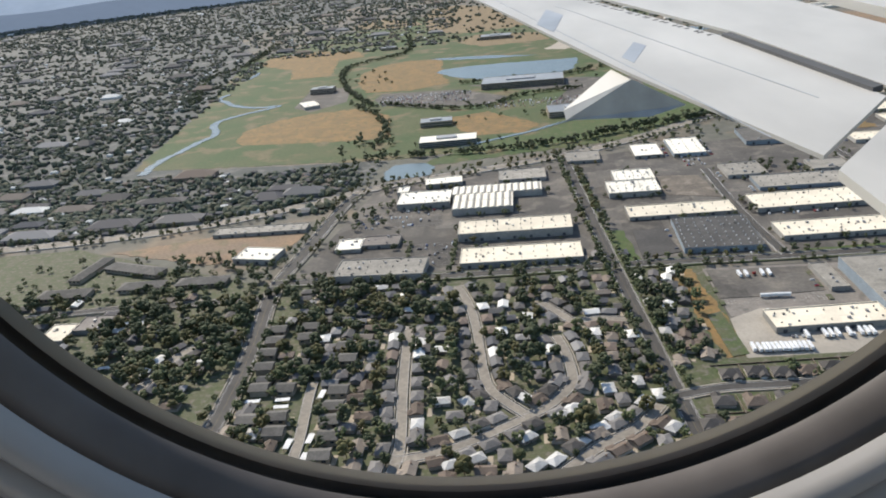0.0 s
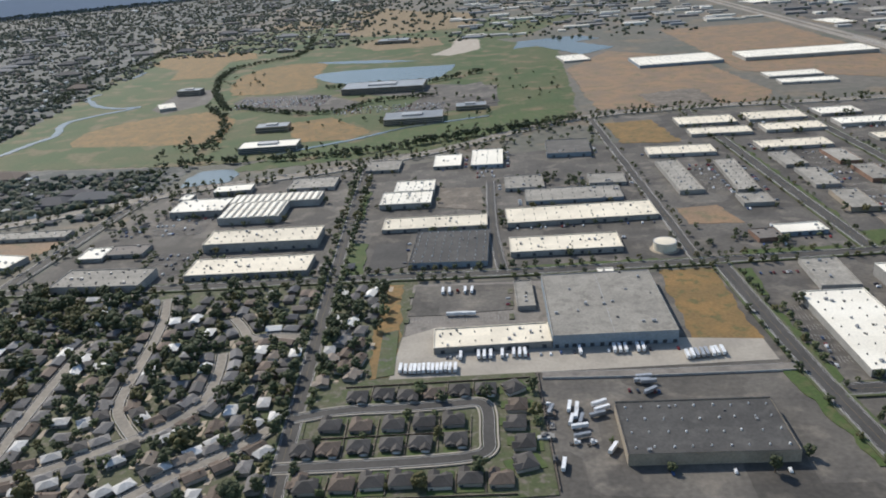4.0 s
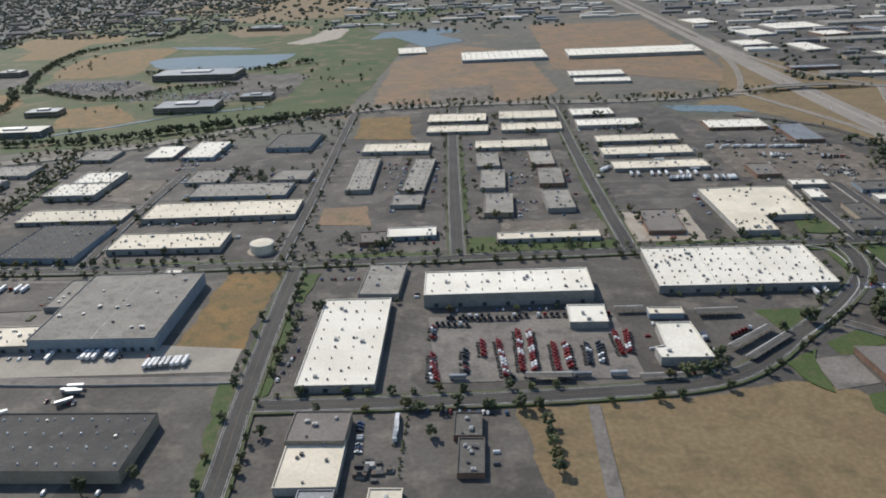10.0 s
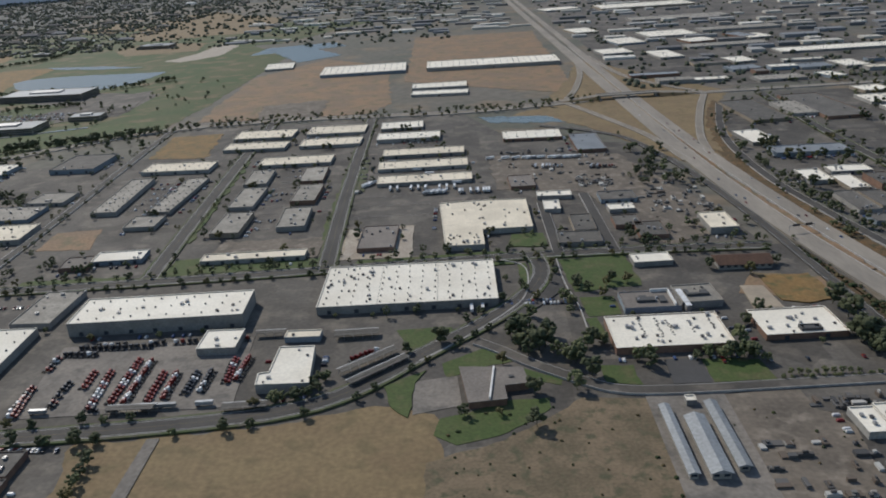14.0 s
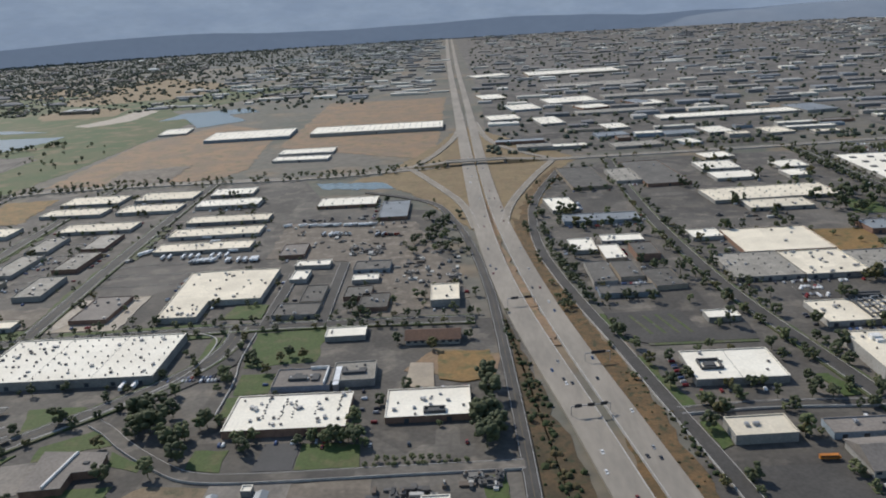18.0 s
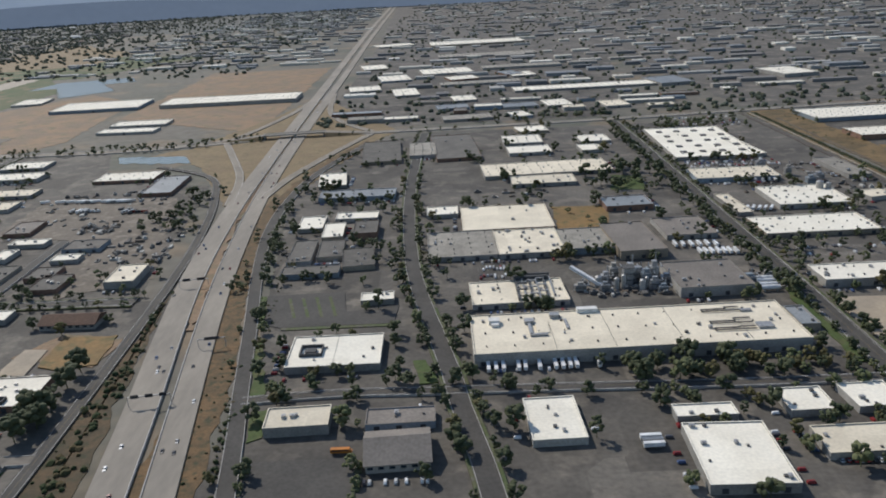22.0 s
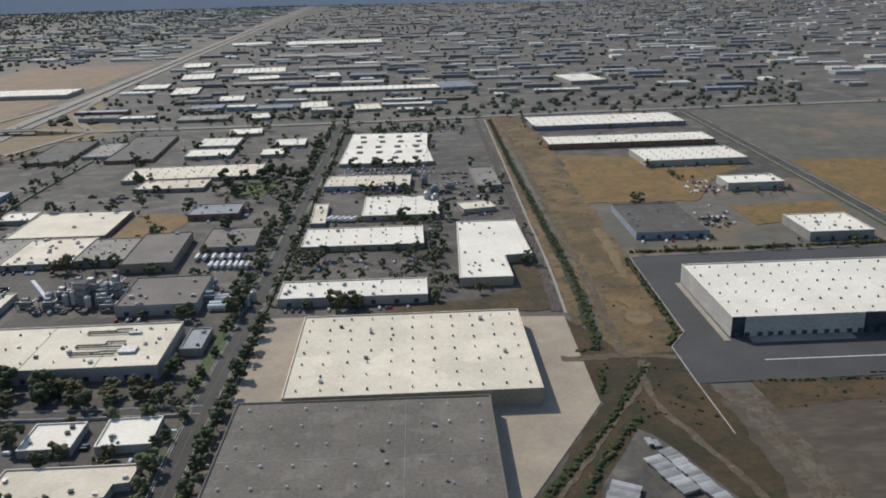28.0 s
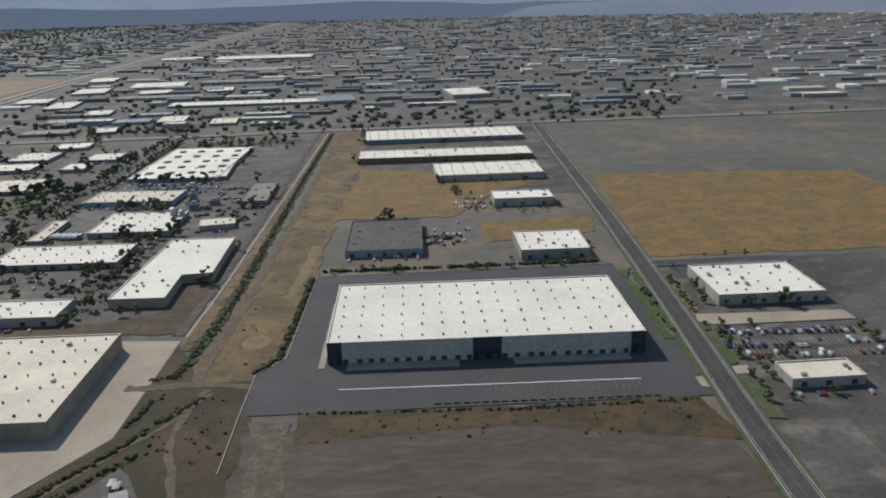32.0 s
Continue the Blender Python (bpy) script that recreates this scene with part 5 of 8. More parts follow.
depot = building(1034.5, 723.2, 63.3, 113.7, 2.9, -1.5, "W", units=10, grid=(0, 0))
for i in range(4):
    for j in range(5):
        part("roof_hatch", Shape().box(-24 + 15 * i + 2 * (j % 2), -42 + 20 * j, 2.5, -19.5 + 15 * i + 2 * (j % 2), -37 + 20 * j, 3.3), unit_dark, depot)
building(1062.7, 699.6, 9.8, 63.2, 2.8, 4.2, "W")
building(1028.4, 498.1, 61.8, 30.1, 3, 0.2, "W")
building(1028.2, 422.9, 63, 19.3, 4.1, 0.1, "W")
angular("warehouse", [(1074.2, 429.9), (1098, 429.7), (1097.3, 457.6), (1110.6, 459.4), (1109.3, 513.6), (1077.6, 513.5)], 4.3, "W", wall_tan, 18, 5)
building(1025.2, 614.6, 55.4, 28.8, 3.4, -2.1, "C")
building(1047.3, 553.7, 43.9, 40.9, 3.3, -0.4, "W")
building(1000.7, 543.7, 8.3, 40.6, 2.8, 2.4, "C")
building(1102.7, 620.3, 15.7, 51.2, 2.8, 1.6, "G")
building(1091.4, 551.1, 19.4, 15.3, 2.8, 11.9, "C")
building(945, 315.5, 15.4, 14.6, 2.8, 0.8, "W")
building(967.5, 316.6, 16.2, 15.4, 2.8, 2.4, "W")
angular("office", [(938.7, 283.8), (971.2, 284.1), (971.7, 289.8), (975.9, 290.4), (976.3, 299.1), (938.9, 298.8)], 2.8, "C", wall_light, 5, 8)
building(911.9, 285.8, 25.4, 32.2, 3.6, -1.9, "W")
building(860.3, 310.6, 17.5, 26, 2.8, 1.7, "W")
building(1053.1, 357.5, 82.8, 62.5, 6.4, 0.2, "C", wall=wall_tan, units=7, grid=(11, 7), doors=0)
big_dark = building(1037.5, 290, 79, 69, 6, -0.6, "T", wall=wall_tan, units=5, grid=(9, 7), doors=0, seams=2)
part("cross_seam", Shape().box(-39, 3.0, 5.65, 39, 3.12, 5.71), paint_silver, big_dark)
building(1227.1, 397.6, 111, 56.6, 8.6, 0.4, "W", wall=wall_cream, units=0, grid=(15, 6), doors=26, ends=True)
patch("dock_apron", concrete_pale, [(1178.5, 364), (1217.3, 364.4), (1217.3, 369.2), (1178.5, 369)], 0.06)
patch("dock_apron", concrete_pale, [(1236.3, 364.5), (1277, 364.8), (1277, 369.4), (1236.3, 369.3)], 0.06)
patch("side_path", concrete_pale, [(1168.6, 366), (1170.8, 366), (1170.8, 424), (1168.6, 424)], 0.06)
building(1187.1, 512, 37.9, 52.7, 3.8, 0.2, "D")
building(1269.3, 489.5, 33, 30.4, 5.1, 0.6, "W")
building(1267.4, 583.2, 35.5, 19.4, 4.9, 0.7, "W")
building(1253.2, 661.7, 73.1, 40.2, 4.7, 2.1, "W")
building(1226.2, 724.1, 131.6, 31.1, 4.3, 1.2, "W")
building(1227.7, 814.1, 135.3, 48.3, 3.8, 2.7, "W")
building(1345.7, 428.7, 43.9, 36, 4.6, 1.3, "W")
building(1333.6, 346.8, 24.3, 12.1, 3.5, 2.2, "C")
office(-71.4, 737, 56.3, 25.3, 4.8, 2.3, "W")
office(-90.5, 823.6, 34.6, 20.76, 4.7, 3.4, "P")
office(60.5, 829.9, 62.4, 37.44, 5.3, 2.1, "P")
office(120.4, 874.6, 33.8, 20.28, 4.3, 1.8, "P")
office(5.6, 1023.3, 105.5, 46.9, 6.4, -2.2, "P")
office(-274.8, 1083.3, 32.8, 19.68, 6, -2.1, "P")
building(-271.4, 986.1, 20, 37.5, 4.2, 25.1, "W")
office(-239.6, 1491.8, 29.3, 17.58, 4, 1.1, "P")
office(-38.1, 1521.9, 57.5, 34.5, 5.1, -3.8, "P")
building(208, 673.6, 37, 45.8, 3.9, -2, "D")
building(200.1, 545.1, 67.8, 28.5, 2.8, -0.4, "G")
building(166.6, 579.7, 29.2, 31.9, 2.8, 0.5, "G")
building(228.2, 577.7, 26.8, 24.4, 2.8, -2.1, "G")
building(1002.1, 1075.8, 175.6, 34.6, 2.8, 2.2, "W")
building(877.1, 1157.1, 106.9, 29.2, 2.8, 2.7, "G")
building(832.3, 1301.3, 74.8, 64.4, 3.1, 7.9, "W")
building(854.2, 1212.8, 41.4, 39.3, 2.8, 14.4, "W")
building(948.4, 1327.2, 121.1, 38.6, 3.3, 2.3, "G")
building(938.3, 1225.2, 34.6, 45.9, 2.8, 9.9, "W")
building(899.7, 1786.3, 192.2, 87.1, 4.3, 3.3, "W")
building(907.3, 1533.3, 173.6, 52.5, 2.8, 2.1, "G")
building(726.1, 1810.6, 81.6, 55.3, 3.3, 19.7, "W")
building(779.6, 1094.7, 30.9, 62.4, 2.8, 7.7, "W")
building(757.4, 1243.9, 42.7, 64.2, 2.8, 9.8, "W")
building(716.1, 1400.6, 39.9, 64.4, 2.8, 11.2, "W")
building(723.5, 1144.1, 41, 45.5, 2.8, 8, "W")
building(910, 951.8, 38.2, 26.3, 2.8, 5.5, "P")
building(951.1, 956, 27.8, 41.1, 2.8, 6.4, "W")
building(850.7, 892.1, 50.2, 27, 2.8, 4.9, "G")
building(850.9, 1020.3, 26.8, 38.2, 2.8, 8.2, "W")
building(1009, 933.6, 26.3, 38.3, 2.8, 6.7, "C")
building(904.8, 893.4, 18.3, 28.7, 2.8, 15.4, "W")
building(836.8, 962.2, 34.8, 27.5, 2.8, 6.4, "P")
building(907.4, 810.8, 27.5, 25.6, 2.8, 7.6, "W")
building(1108.3, 1084.8, 42.9, 61.2, 3.9, 9.5, "P")
building(1266.9, 1109.1, 46.4, 67.7, 4.7, 9.4, "W")
building(923.7, 1242.1, 27.2, 44.7, 3, 17.7, "P")

building(363.3, 266.5, 10, 14, 2.6, 0, "D", wall=wall_brick, units=4, doors=0, name="office_building")
building(364.7, 249, 9, 19, 2.4, 0, "D", wall=wall_brick, units=8, doors=0, name="office_building")
building(338, 229, 10.8, 7, 2.0, 0, "C", units=1, doors=0)
building(910, 311, 20, 7.6, 3.0, 0, "W", units=4, doors=0)
# ---- trees ----
def clump(s, r, x, y, z, size):
    """One small uneven clump of leaves."""
    t = (1 + 5 ** 0.5) / 2
    base = [(-1, t, 0), (1, t, 0), (-1, -t, 0), (1, -t, 0), (0, -1, t), (0, 1, t), (0, -1, -t), (0, 1, -t), (t, 0, -1), (t, 0, 1), (-t, 0, -1), (-t, 0, 1)]
    v = []
    for a, b, c in base:
        k = size * r.uniform(0.36, 0.66)
        v.append((x + a * k, y + b * k, z + c * k * 0.8))
    s.add(v, [(0, 11, 5), (0, 5, 1), (0, 1, 7), (0, 7, 10), (0, 10, 11), (1, 5, 9), (5, 11, 4), (11, 10, 2), (10, 7, 6), (7, 1, 8),
              (3, 9, 4), (3, 4, 2), (3, 2, 6), (3, 6, 8), (3, 8, 9), (4, 9, 5), (2, 4, 11), (6, 2, 10), (8, 6, 7), (9, 8, 1)])


def crown_shape(r, high, wide, clumps, leaves):
    """A crown of clumps and loose leaves in an uneven egg, with gaps."""
    s = Shape()
    for _ in range(clumps):
        a, b, c = r.gauss(0, 1), r.gauss(0, 1), r.gauss(0, 1)
        q = (a * a + b * b + c * c) ** 0.5
        k = r.uniform(0.45, 1.0)
        clump(s, r, a / q * wide * k, b / q * wide * k, high * 0.6 + c / q * high * 0.36 * k, wide * r.uniform(0.22, 0.42))
    for _ in range(leaves):
        a, b, c = r.gauss(0, 1), r.gauss(0, 1), r.gauss(0, 1)
        q = (a * a + b * b + c * c) ** 0.5
        k = r.uniform(0.85, 1.2)
        p = Vector((a / q * wide * k, b / q * wide * k, high * 0.6 + c / q * high * 0.38 * k))
        e, g = Vector((r.gauss(0, 1), r.gauss(0, 1), r.gauss(0, 1))).normalized() * wide * 0.09, Vector((r.gauss(0, 1), r.gauss(0, 1), r.gauss(0, 1))).normalized() * wide * 0.09
        s.add([tuple(p - e), tuple(p + g), tuple(p + e), tuple(p - g)], [(0, 1, 2, 3)])
    return s


def trunk_shape(high, wide, r):
    s = Shape().tube(0, 0, -0.1, high * 0.55, high * 0.035, high * 0.02, 7)
    for k in range(4):
        a = k * 1.6 + r.uniform(0, 0.8)
        x, y, z = math.cos(a) * wide * 0.5, math.sin(a) * wide * 0.5, high * r.uniform(0.5, 0.65)
        s.add([(0.05, 0, high * 0.3), (-0.05, 0.05, high * 0.3), (0, -0.05, high * 0.34), (x, y, z)], [(0, 1, 3), (1, 2, 3), (2, 0, 3)])
    return s


def tree_kind(seed, high, wide, leaf, label):
    r = random.Random(seed)
    thing = tagged(new("tree"), label, "tree", "trees along the streets")
    part("trunk", trunk_shape(high, wide, r), bark, thing)
    part("crown", crown_shape(r, high, wide, 64, 150), leaf, thing)
    return thing


KINDS = [tree_kind(1, 4.6, 1.9, leaf_a, "round broadleaf tree with a green crown"), tree_kind(2, 5.6, 2.3, leaf_b, "tall dense tree with a dark green crown"),
         tree_kind(3, 3.6, 1.6, leaf_a, "small street tree with a green crown"), tree_kind(4, 5.0, 2.1, leaf_c, "broadleaf tree with an olive autumn crown"),
         tree_kind(5, 6.4, 1.7, leaf_b, "narrow upright tree with a dark crown")]
for i, k in enumerate(KINDS):
    place(k, -150 - 4 * i, 400 - 3 * i)
TREES = []


BARE = ((994.5, 225, 1116, 402), (1150, 335, 1297, 461), (96, 300, 265, 400), (340, 294, 434, 357), (700, 100, 760, 700))


def tree(x, y, kind=None, size=1.0):
    if any(x0 < x < x1 and y0 < y < y1 for x0, y0, x1, y1 in BARE[:4]):
        return
    TREES.append((x, y, rnd.choice((0, 1, 1, 2, 3, 4)) if kind is None else kind, size * rnd.uniform(0.95, 1.45)))


def near_road(x, y, margin):
    for pts, width in ROADS:
        for (ax, ay), (bx, by) in zip(pts, pts[1:]):
            if min(ax, bx) - 20 < x < max(ax, bx) + 20 and min(ay, by) - 20 < y < max(ay, by) + 20:
                ux, uy = bx - ax, by - ay
                f = max(0.0, min(1.0, ((x - ax) * ux + (y - ay) * uy) / (ux * ux + uy * uy + 1e-9)))
                if math.hypot(x - ax - f * ux, y - ay - f * uy) < width / 2 + margin:
                    return True
    return False


def in_building(x, y, margin):
    return any(abs(x - fx) < w / 2 + margin and abs(y - fy) < d / 2 + margin for fx, fy, w, d in FOOT)


def free(x, y, margin=1.0):
    return not near_road(x, y, margin) and not in_building(x, y, margin)


# ---- houses ----
def house_kind(w, d, h, roof_m, wing, label):
    thing = tagged(new("house"), label, "house", "houses on the housing streets")
    part("wall_shell", Shape().box(-w / 2, -d / 2, -0.1, w / 2, d / 2, h), siding, thing)
    part("roof", hipped(Shape(), w, d, h, d * 0.24, gable=wing), roof_m, thing)
    if wing:
        part("garage_roof", hipped(Shape(), d * 0.55, w * 0.45, h, d * 0.12), roof_m, thing).matrix_basis = pose(w * 0.26, -d * 0.5, 0.02, 0, 0, 90)
        part("garage_wall", Shape().box(w * 0.06, -d * 0.72, -0.1, w * 0.46, -d * 0.5, h - 0.05), siding, thing)
        part("garage_door", Shape().box(w * 0.12, -d * 0.735, 0, w * 0.4, -d * 0.72, 1.2), trim_white, thing)
    else:
        part("front_door", Shape().box(-0.3, -d / 2 - 0.03, 0, 0.3, -d / 2, 1.2), door_dark, thing)
    if wing:
        part("chimney", Shape().box(-w * 0.3, 0.2, h, -w * 0.3 + 0.5, 0.7, h + d * 0.3), wall_brick, thing)
    for k in (-0.26,):
        place(part("window", unit_mesh("window"), None, thing), w * k, -d / 2, 0.55).matrix_basis @= Matrix.Diagonal((0.5, 1, 0.6, 1))
    return thing


HOUSES = [house_kind(7.5, 5.2, 1.9, shingle[0], False, "small house with a grey hipped shingle roof"), house_kind(8.0, 5.0, 1.9, shingle[1], True, "house with a brown gabled roof and garage wing"),
          house_kind(7.0, 5.6, 2.6, shingle[2], False, "two-storey house with a dark hipped roof"), house_kind(7.8, 5.4, 1.9, shingle[3], True, "house with a tan gabled roof and garage wing"),
          house_kind(7.2, 5.0, 1.9, shingle[4], False, "small house with a pale sunlit roof"), house_kind(8.4, 5.4, 2.0, shingle[0], True, "wide house with a grey gabled roof and garage")]
for i, k in enumerate(HOUSES):
    place(k, -130 + 11 * i, 398)
    FOOT.append((-130 + 11 * i, 398, 9, 6))
HOMES = [(-130 + 11 * i, 398) for i in range(6)]


PLACED = []


def home(x, y, rot, gap=8.0, kinds=(0, 1, 2, 3, 0, 5, 0, 4, 1)):
    if any(abs(x - a) < gap and math.hypot(x - a, y - b) < gap for a, b in HOMES) or not free(x, y, 3.4):
        return False
    HOMES.append((x, y))
    PLACED.append((x, y, rot, rnd.choice(kinds)))
    return True


# townhouse blocks and their white carports by the avenue
first = None
for k, (x, y) in enumerate(((-133.9, 348.2), (-132.5, 336.2), (-116, 338.4), (-132.5, 323.2), (-112.8, 310.9), (-130.1, 309.1), (-126.9, 289.5), (-113.9, 288.5), (-124.6, 263.6), (-111.6, 265.4), (-109.7, 254), (-88.1, 285), (-87.8, 272), (-87.1, 261.1), (-85.3, 249.6), (-86.1, 236.6), (-84.2, 225.5), (-93, 326.7), (-89.6, 313.9), (-116.5, 350.3))):
    HOMES.append((x, y))
    if k:
        FOOT.append((x, y, 9, 8))
        copy_thing(first, pose(x, y, 0, 0, 0, rnd.choice((0, 180)) + rnd.uniform(-2, 2)))
    else:
        first = pitched(x, y, 8.6, 7.4, 3.4, 0, "D", "townhouse", "two-storey townhouse block with a grey gabled roof")
for x, y in ((-127.6, 280), (-113.6, 280.5), (-112.8, 274.7), (-102, 246.6), (-93, 236.8), (-93.4, 249.8), (-96, 284), (-103, 234.8), (-186.5, 371.7), (-181, 372.1), (-229.7, 368.6), (-218, 317.6), (-219.3, 308), (-228.3, 326.4), (-166.1, 320.1)):
    c = tagged(place(new("carport"), x, y, 0.1, 4 if x < -104 else 86), "open carport with a flat white roof on posts", "carport", "carports by the townhouses")
    part("roof", Shape().box(-3.4, -1.3, 1.5, 3.4, 1.3, 1.66), trim_white, c)
    for px in (-3, 3):
        part("post", Shape().box(px - 0.08, -1.0, -0.1, px + 0.08, -0.85, 1.5).box(px - 0.08, 0.85, -0.1, px + 0.08, 1.0, 1.5), metal_grey, c)
    FOOT.append((x, y, 7, 4))
lanes = [(pts, w) for pts, w in ROADS if w == 4.2 and pts[0][0] < 60 and pts[0][1] < 420] + [(ROADS[i][0], ROADS[i][1]) for i in (2,)]
for pts, w in lanes:
    run = 0.0
    for (ax, ay), (bx, by) in zip(pts, pts[1:]):
        length = math.hypot(bx - ax, by - ay)
        ang = math.degrees(math.atan2(by - ay, bx - ax))
        run += length
        if run < 3 or ay > 402:
            continue
        run = 0.0
        for side in (-1, 1):
            nx, ny = -(by - ay) / length * side, (bx - ax) / length * side
            home(bx + nx * (w / 2 + 4.6), by + ny * (w / 2 + 4.6), ang + (0 if side > 0 else 180) + rnd.uniform(-4, 4), kinds=(0, 1, 2, 3, 4, 5, 0, 1))
ESTATE = [(84.6, 286, 0), (95.7, 287.6, 0), (106.2, 286, 0), (117.2, 286.6, 0), (127.7, 289, 0), (138.7, 289.4, 0), (150.5, 290, 300), (76.9, 265.2, 180), (89.4, 264, 180), (102.3, 264.6, 180), (114.5, 265.6, 180), (126.1, 266.4, 180),
          (68.9, 249.4, 0), (79, 250, 0), (90.5, 251, 0), (102.9, 252, 0), (114.1, 252.4, 0), (127.5, 254, 0), (152, 276, 270), (151, 264, 270), (154, 251, 270), (153.5, 239, 290), (75, 227.5, 180), (88, 228.2, 180), (98.5, 229.4, 180), (109, 230, 180), (122.9, 229, 180), (133.6, 230.4, 180), (144.5, 229.6, 180)]
for x, y, rot in ESTATE:
    HOMES.append((x, y))
    FOOT.append((x, y, 8, 7))


def estate_house(roof_m, label):
    """A wide house with a steep dark hipped roof, a front gable and a garage."""
    thing = tagged(new("house"), label, "house", "houses on the estate street")
    part("wall_shell", Shape().box(-4.2, -3, -0.1, 4.2, 3.4, 2.2), siding, thing)
    part("roof", hipped(Shape(), 8.4, 6.4, 2.2, 2.1), roof_m, thing).matrix_basis = pose(0, 0.2, 0)
    part("garage_wall", Shape().box(0.6, -4.8, -0.1, 4.0, -3, 2.0), siding, thing)
    part("garage_roof", hipped(Shape(), 5.4, 3.6, 2.02, 1.2, gable=True), roof_m, thing).matrix_basis = pose(2.3, -2.4, 0, 0, 0, 90)
    part("garage_door", Shape().box(1.0, -4.86, 0, 3.6, -4.8, 1.3), trim_white, thing)
    part("porch_roof", hipped(Shape(), 2.6, 3.4, 1.9, 0.7, 0.2, True), roof_m, thing).matrix_basis = pose(-2.2, -2.7, 0, 0, 0, 90)
    part("front_door", Shape().box(-1.0, -3.05, 0, -0.4, -3, 1.2), door_dark, thing)
    for k in (-2.6, 3.0):
        place(part("window", unit_mesh("window"), None, thing), k, 3.42 if k > 0 else -3.0, 0.6, 180 if k > 0 else 0).matrix_basis @= Matrix.Diagonal((0.6, 1, 0.7, 1))
    return thing


ESTATE_KINDS = [estate_house(shingle[2], "two-storey house with a steep dark hipped roof"), estate_house(shingle[1], "house with a brown hipped roof and front garage")]
paths, fences = Shape(), []
for i, (x, y, rot) in enumerate(ESTATE):
    kind = ESTATE_KINDS[1 if i % 5 == 3 else 0]
    if i in (0, 3):
        place(kind, x, y, 0.1, rot)
    else:
        copy_thing(kind, pose(x, y, 0.1, 0, 0, rot + rnd.uniform(-3, 3)))
    c, q = math.cos(radians(rot)), math.sin(radians(rot))
    for x0, y0, x1, y1 in ((1.0, -8.4, 3.6, -4.6), (-1.0, -6.6, -0.5, -3.0)):
        paths.add([(x + a * c - b * q, y + a * q + b * c, z) for z in (0.0, 0.34) for a, b in ((x0, y0), (x1, y0), (x1, y1), (x0, y1))], [(4, 5, 6, 7), (0, 1, 5, 4), (1, 2, 6, 5), (2, 3, 7, 6), (3, 0, 4, 7)])
    patch("front_lawn", grass, [(x + a * c - b * q, y + a * q + b * c) for a, b in ((-4.6, -7.2), (0.6, -7.2), (0.6, -5), (-4.6, -3.4))], 0.14)
    if i % 3 != 1:
        patch("back_lawn", grass, [(x + a * c - b * q, y + a * q + b * c) for a, b in ((-4.8, 3.8), (4.6, 3.8), (4.6, 6.6), (-4.8, 6.2))], 0.12)
tagged(new("house_drives", paths.mesh("house_drives", concrete_pale)), "pale concrete drives in front of the estate houses", "driveway", kind="stuff")


def fence(ax, ay, bx, by):
    length = math.hypot(bx - ax, by - ay)
    f = tagged(new("fence"), "brown wooden board fence between back yards", "fence", "fences of the estate")
    f.matrix_basis = pose(ax, ay, 0.1, 0, 0, math.degrees(math.atan2(by - ay, bx - ax)))
    part("board_panel", Shape().box(0, -0.04, 0, length, 0.04, 0.95), bark, f)
    part("rail", Shape().box(0, -0.08, 0.95, length, 0.08, 1.02), shingle[3], f)


for line_pts in ((66, 257.5, 133, 259.8), (66, 221, 150, 222.5), (78, 295, 158, 298.5), (161, 303, 164.5, 224), (133, 246, 133, 271), (108.4, 246, 108.4, 271), (96.4, 246, 96, 271), (84.4, 245, 83, 271), (120.6, 247, 120.4, 272), (90.2, 284, 90.2, 296), (101, 284, 101, 296.5), (112, 284, 112, 297), (122.4, 284, 122.4, 297), (133.4, 285, 133.4, 298), (82, 223, 82, 234), (93.4, 223, 93.4, 235), (103.6, 223, 103.6, 235), (128.4, 224, 128.4, 235), (139, 224, 139, 235)):
    fence(*line_pts)


def street_angle(x, y):
    """The heading of the housing street nearest to a place."""
    best = (1e9, 0.0)
    for pts, w in ROADS:
        if w in (4.2, 7):
            for (ax, ay), (bx, by) in zip(pts, pts[1:]):
                best = min(best, (math.hypot(x - (ax + bx) / 2, y - (ay + by) / 2), math.degrees(math.atan2(by - ay, bx - ax))))
    return best[1]


for x, y in ((22.1, 371), (5.1, 325.4), (-35, 323.8), (-29, 272.5), (-3.7, 246), (-4.6, 275), (10.9, 260), (15.5, 264.9), (16.7, 240.9), (25.8, 250.4), (53.7, 249.2), (32.2, 257), (-23.7, 232.9), (-32.9, 229.8), (-0.3, 227.6), (-78.6, 387.5), (-61.9, 389.3), (38.6, 394.7), (40.2, 384.4), (-14.9, 336.2), (-2.2, 318.3), (44.7, 283.9), (-52.7, 321.9)):
    HOMES.append((x, y))
    PLACED.append((x, y, street_angle(x, y) + rnd.choice((0, 180)), 4))
for _ in range(300):
    home(rnd.uniform(66, 82), rnd.uniform(302, 398), rnd.choice((80, 260)), 8.2, (0, 1, 3, 5))
for _ in range(4000):
    home(rnd.uniform(-132, 58), rnd.uniform(182, 400), rnd.choice((0, 90, 180, 270)) + rnd.uniform(-6, 6), 8.6)
for _ in range(500):
    home(rnd.uniform(-330, -165), rnd.uniform(190, 400), rnd.choice((0, 90, 180, 270)), 12.0)
PLACED.sort(key=lambda p: abs(p[1] - 245) - (60 if p[0] > 62 else 0))
for x, y, rot, k in PLACED[:190]:
    copy_thing(HOUSES[k], pose(x, y, 0, 0, 0, rot))
more = Shape()
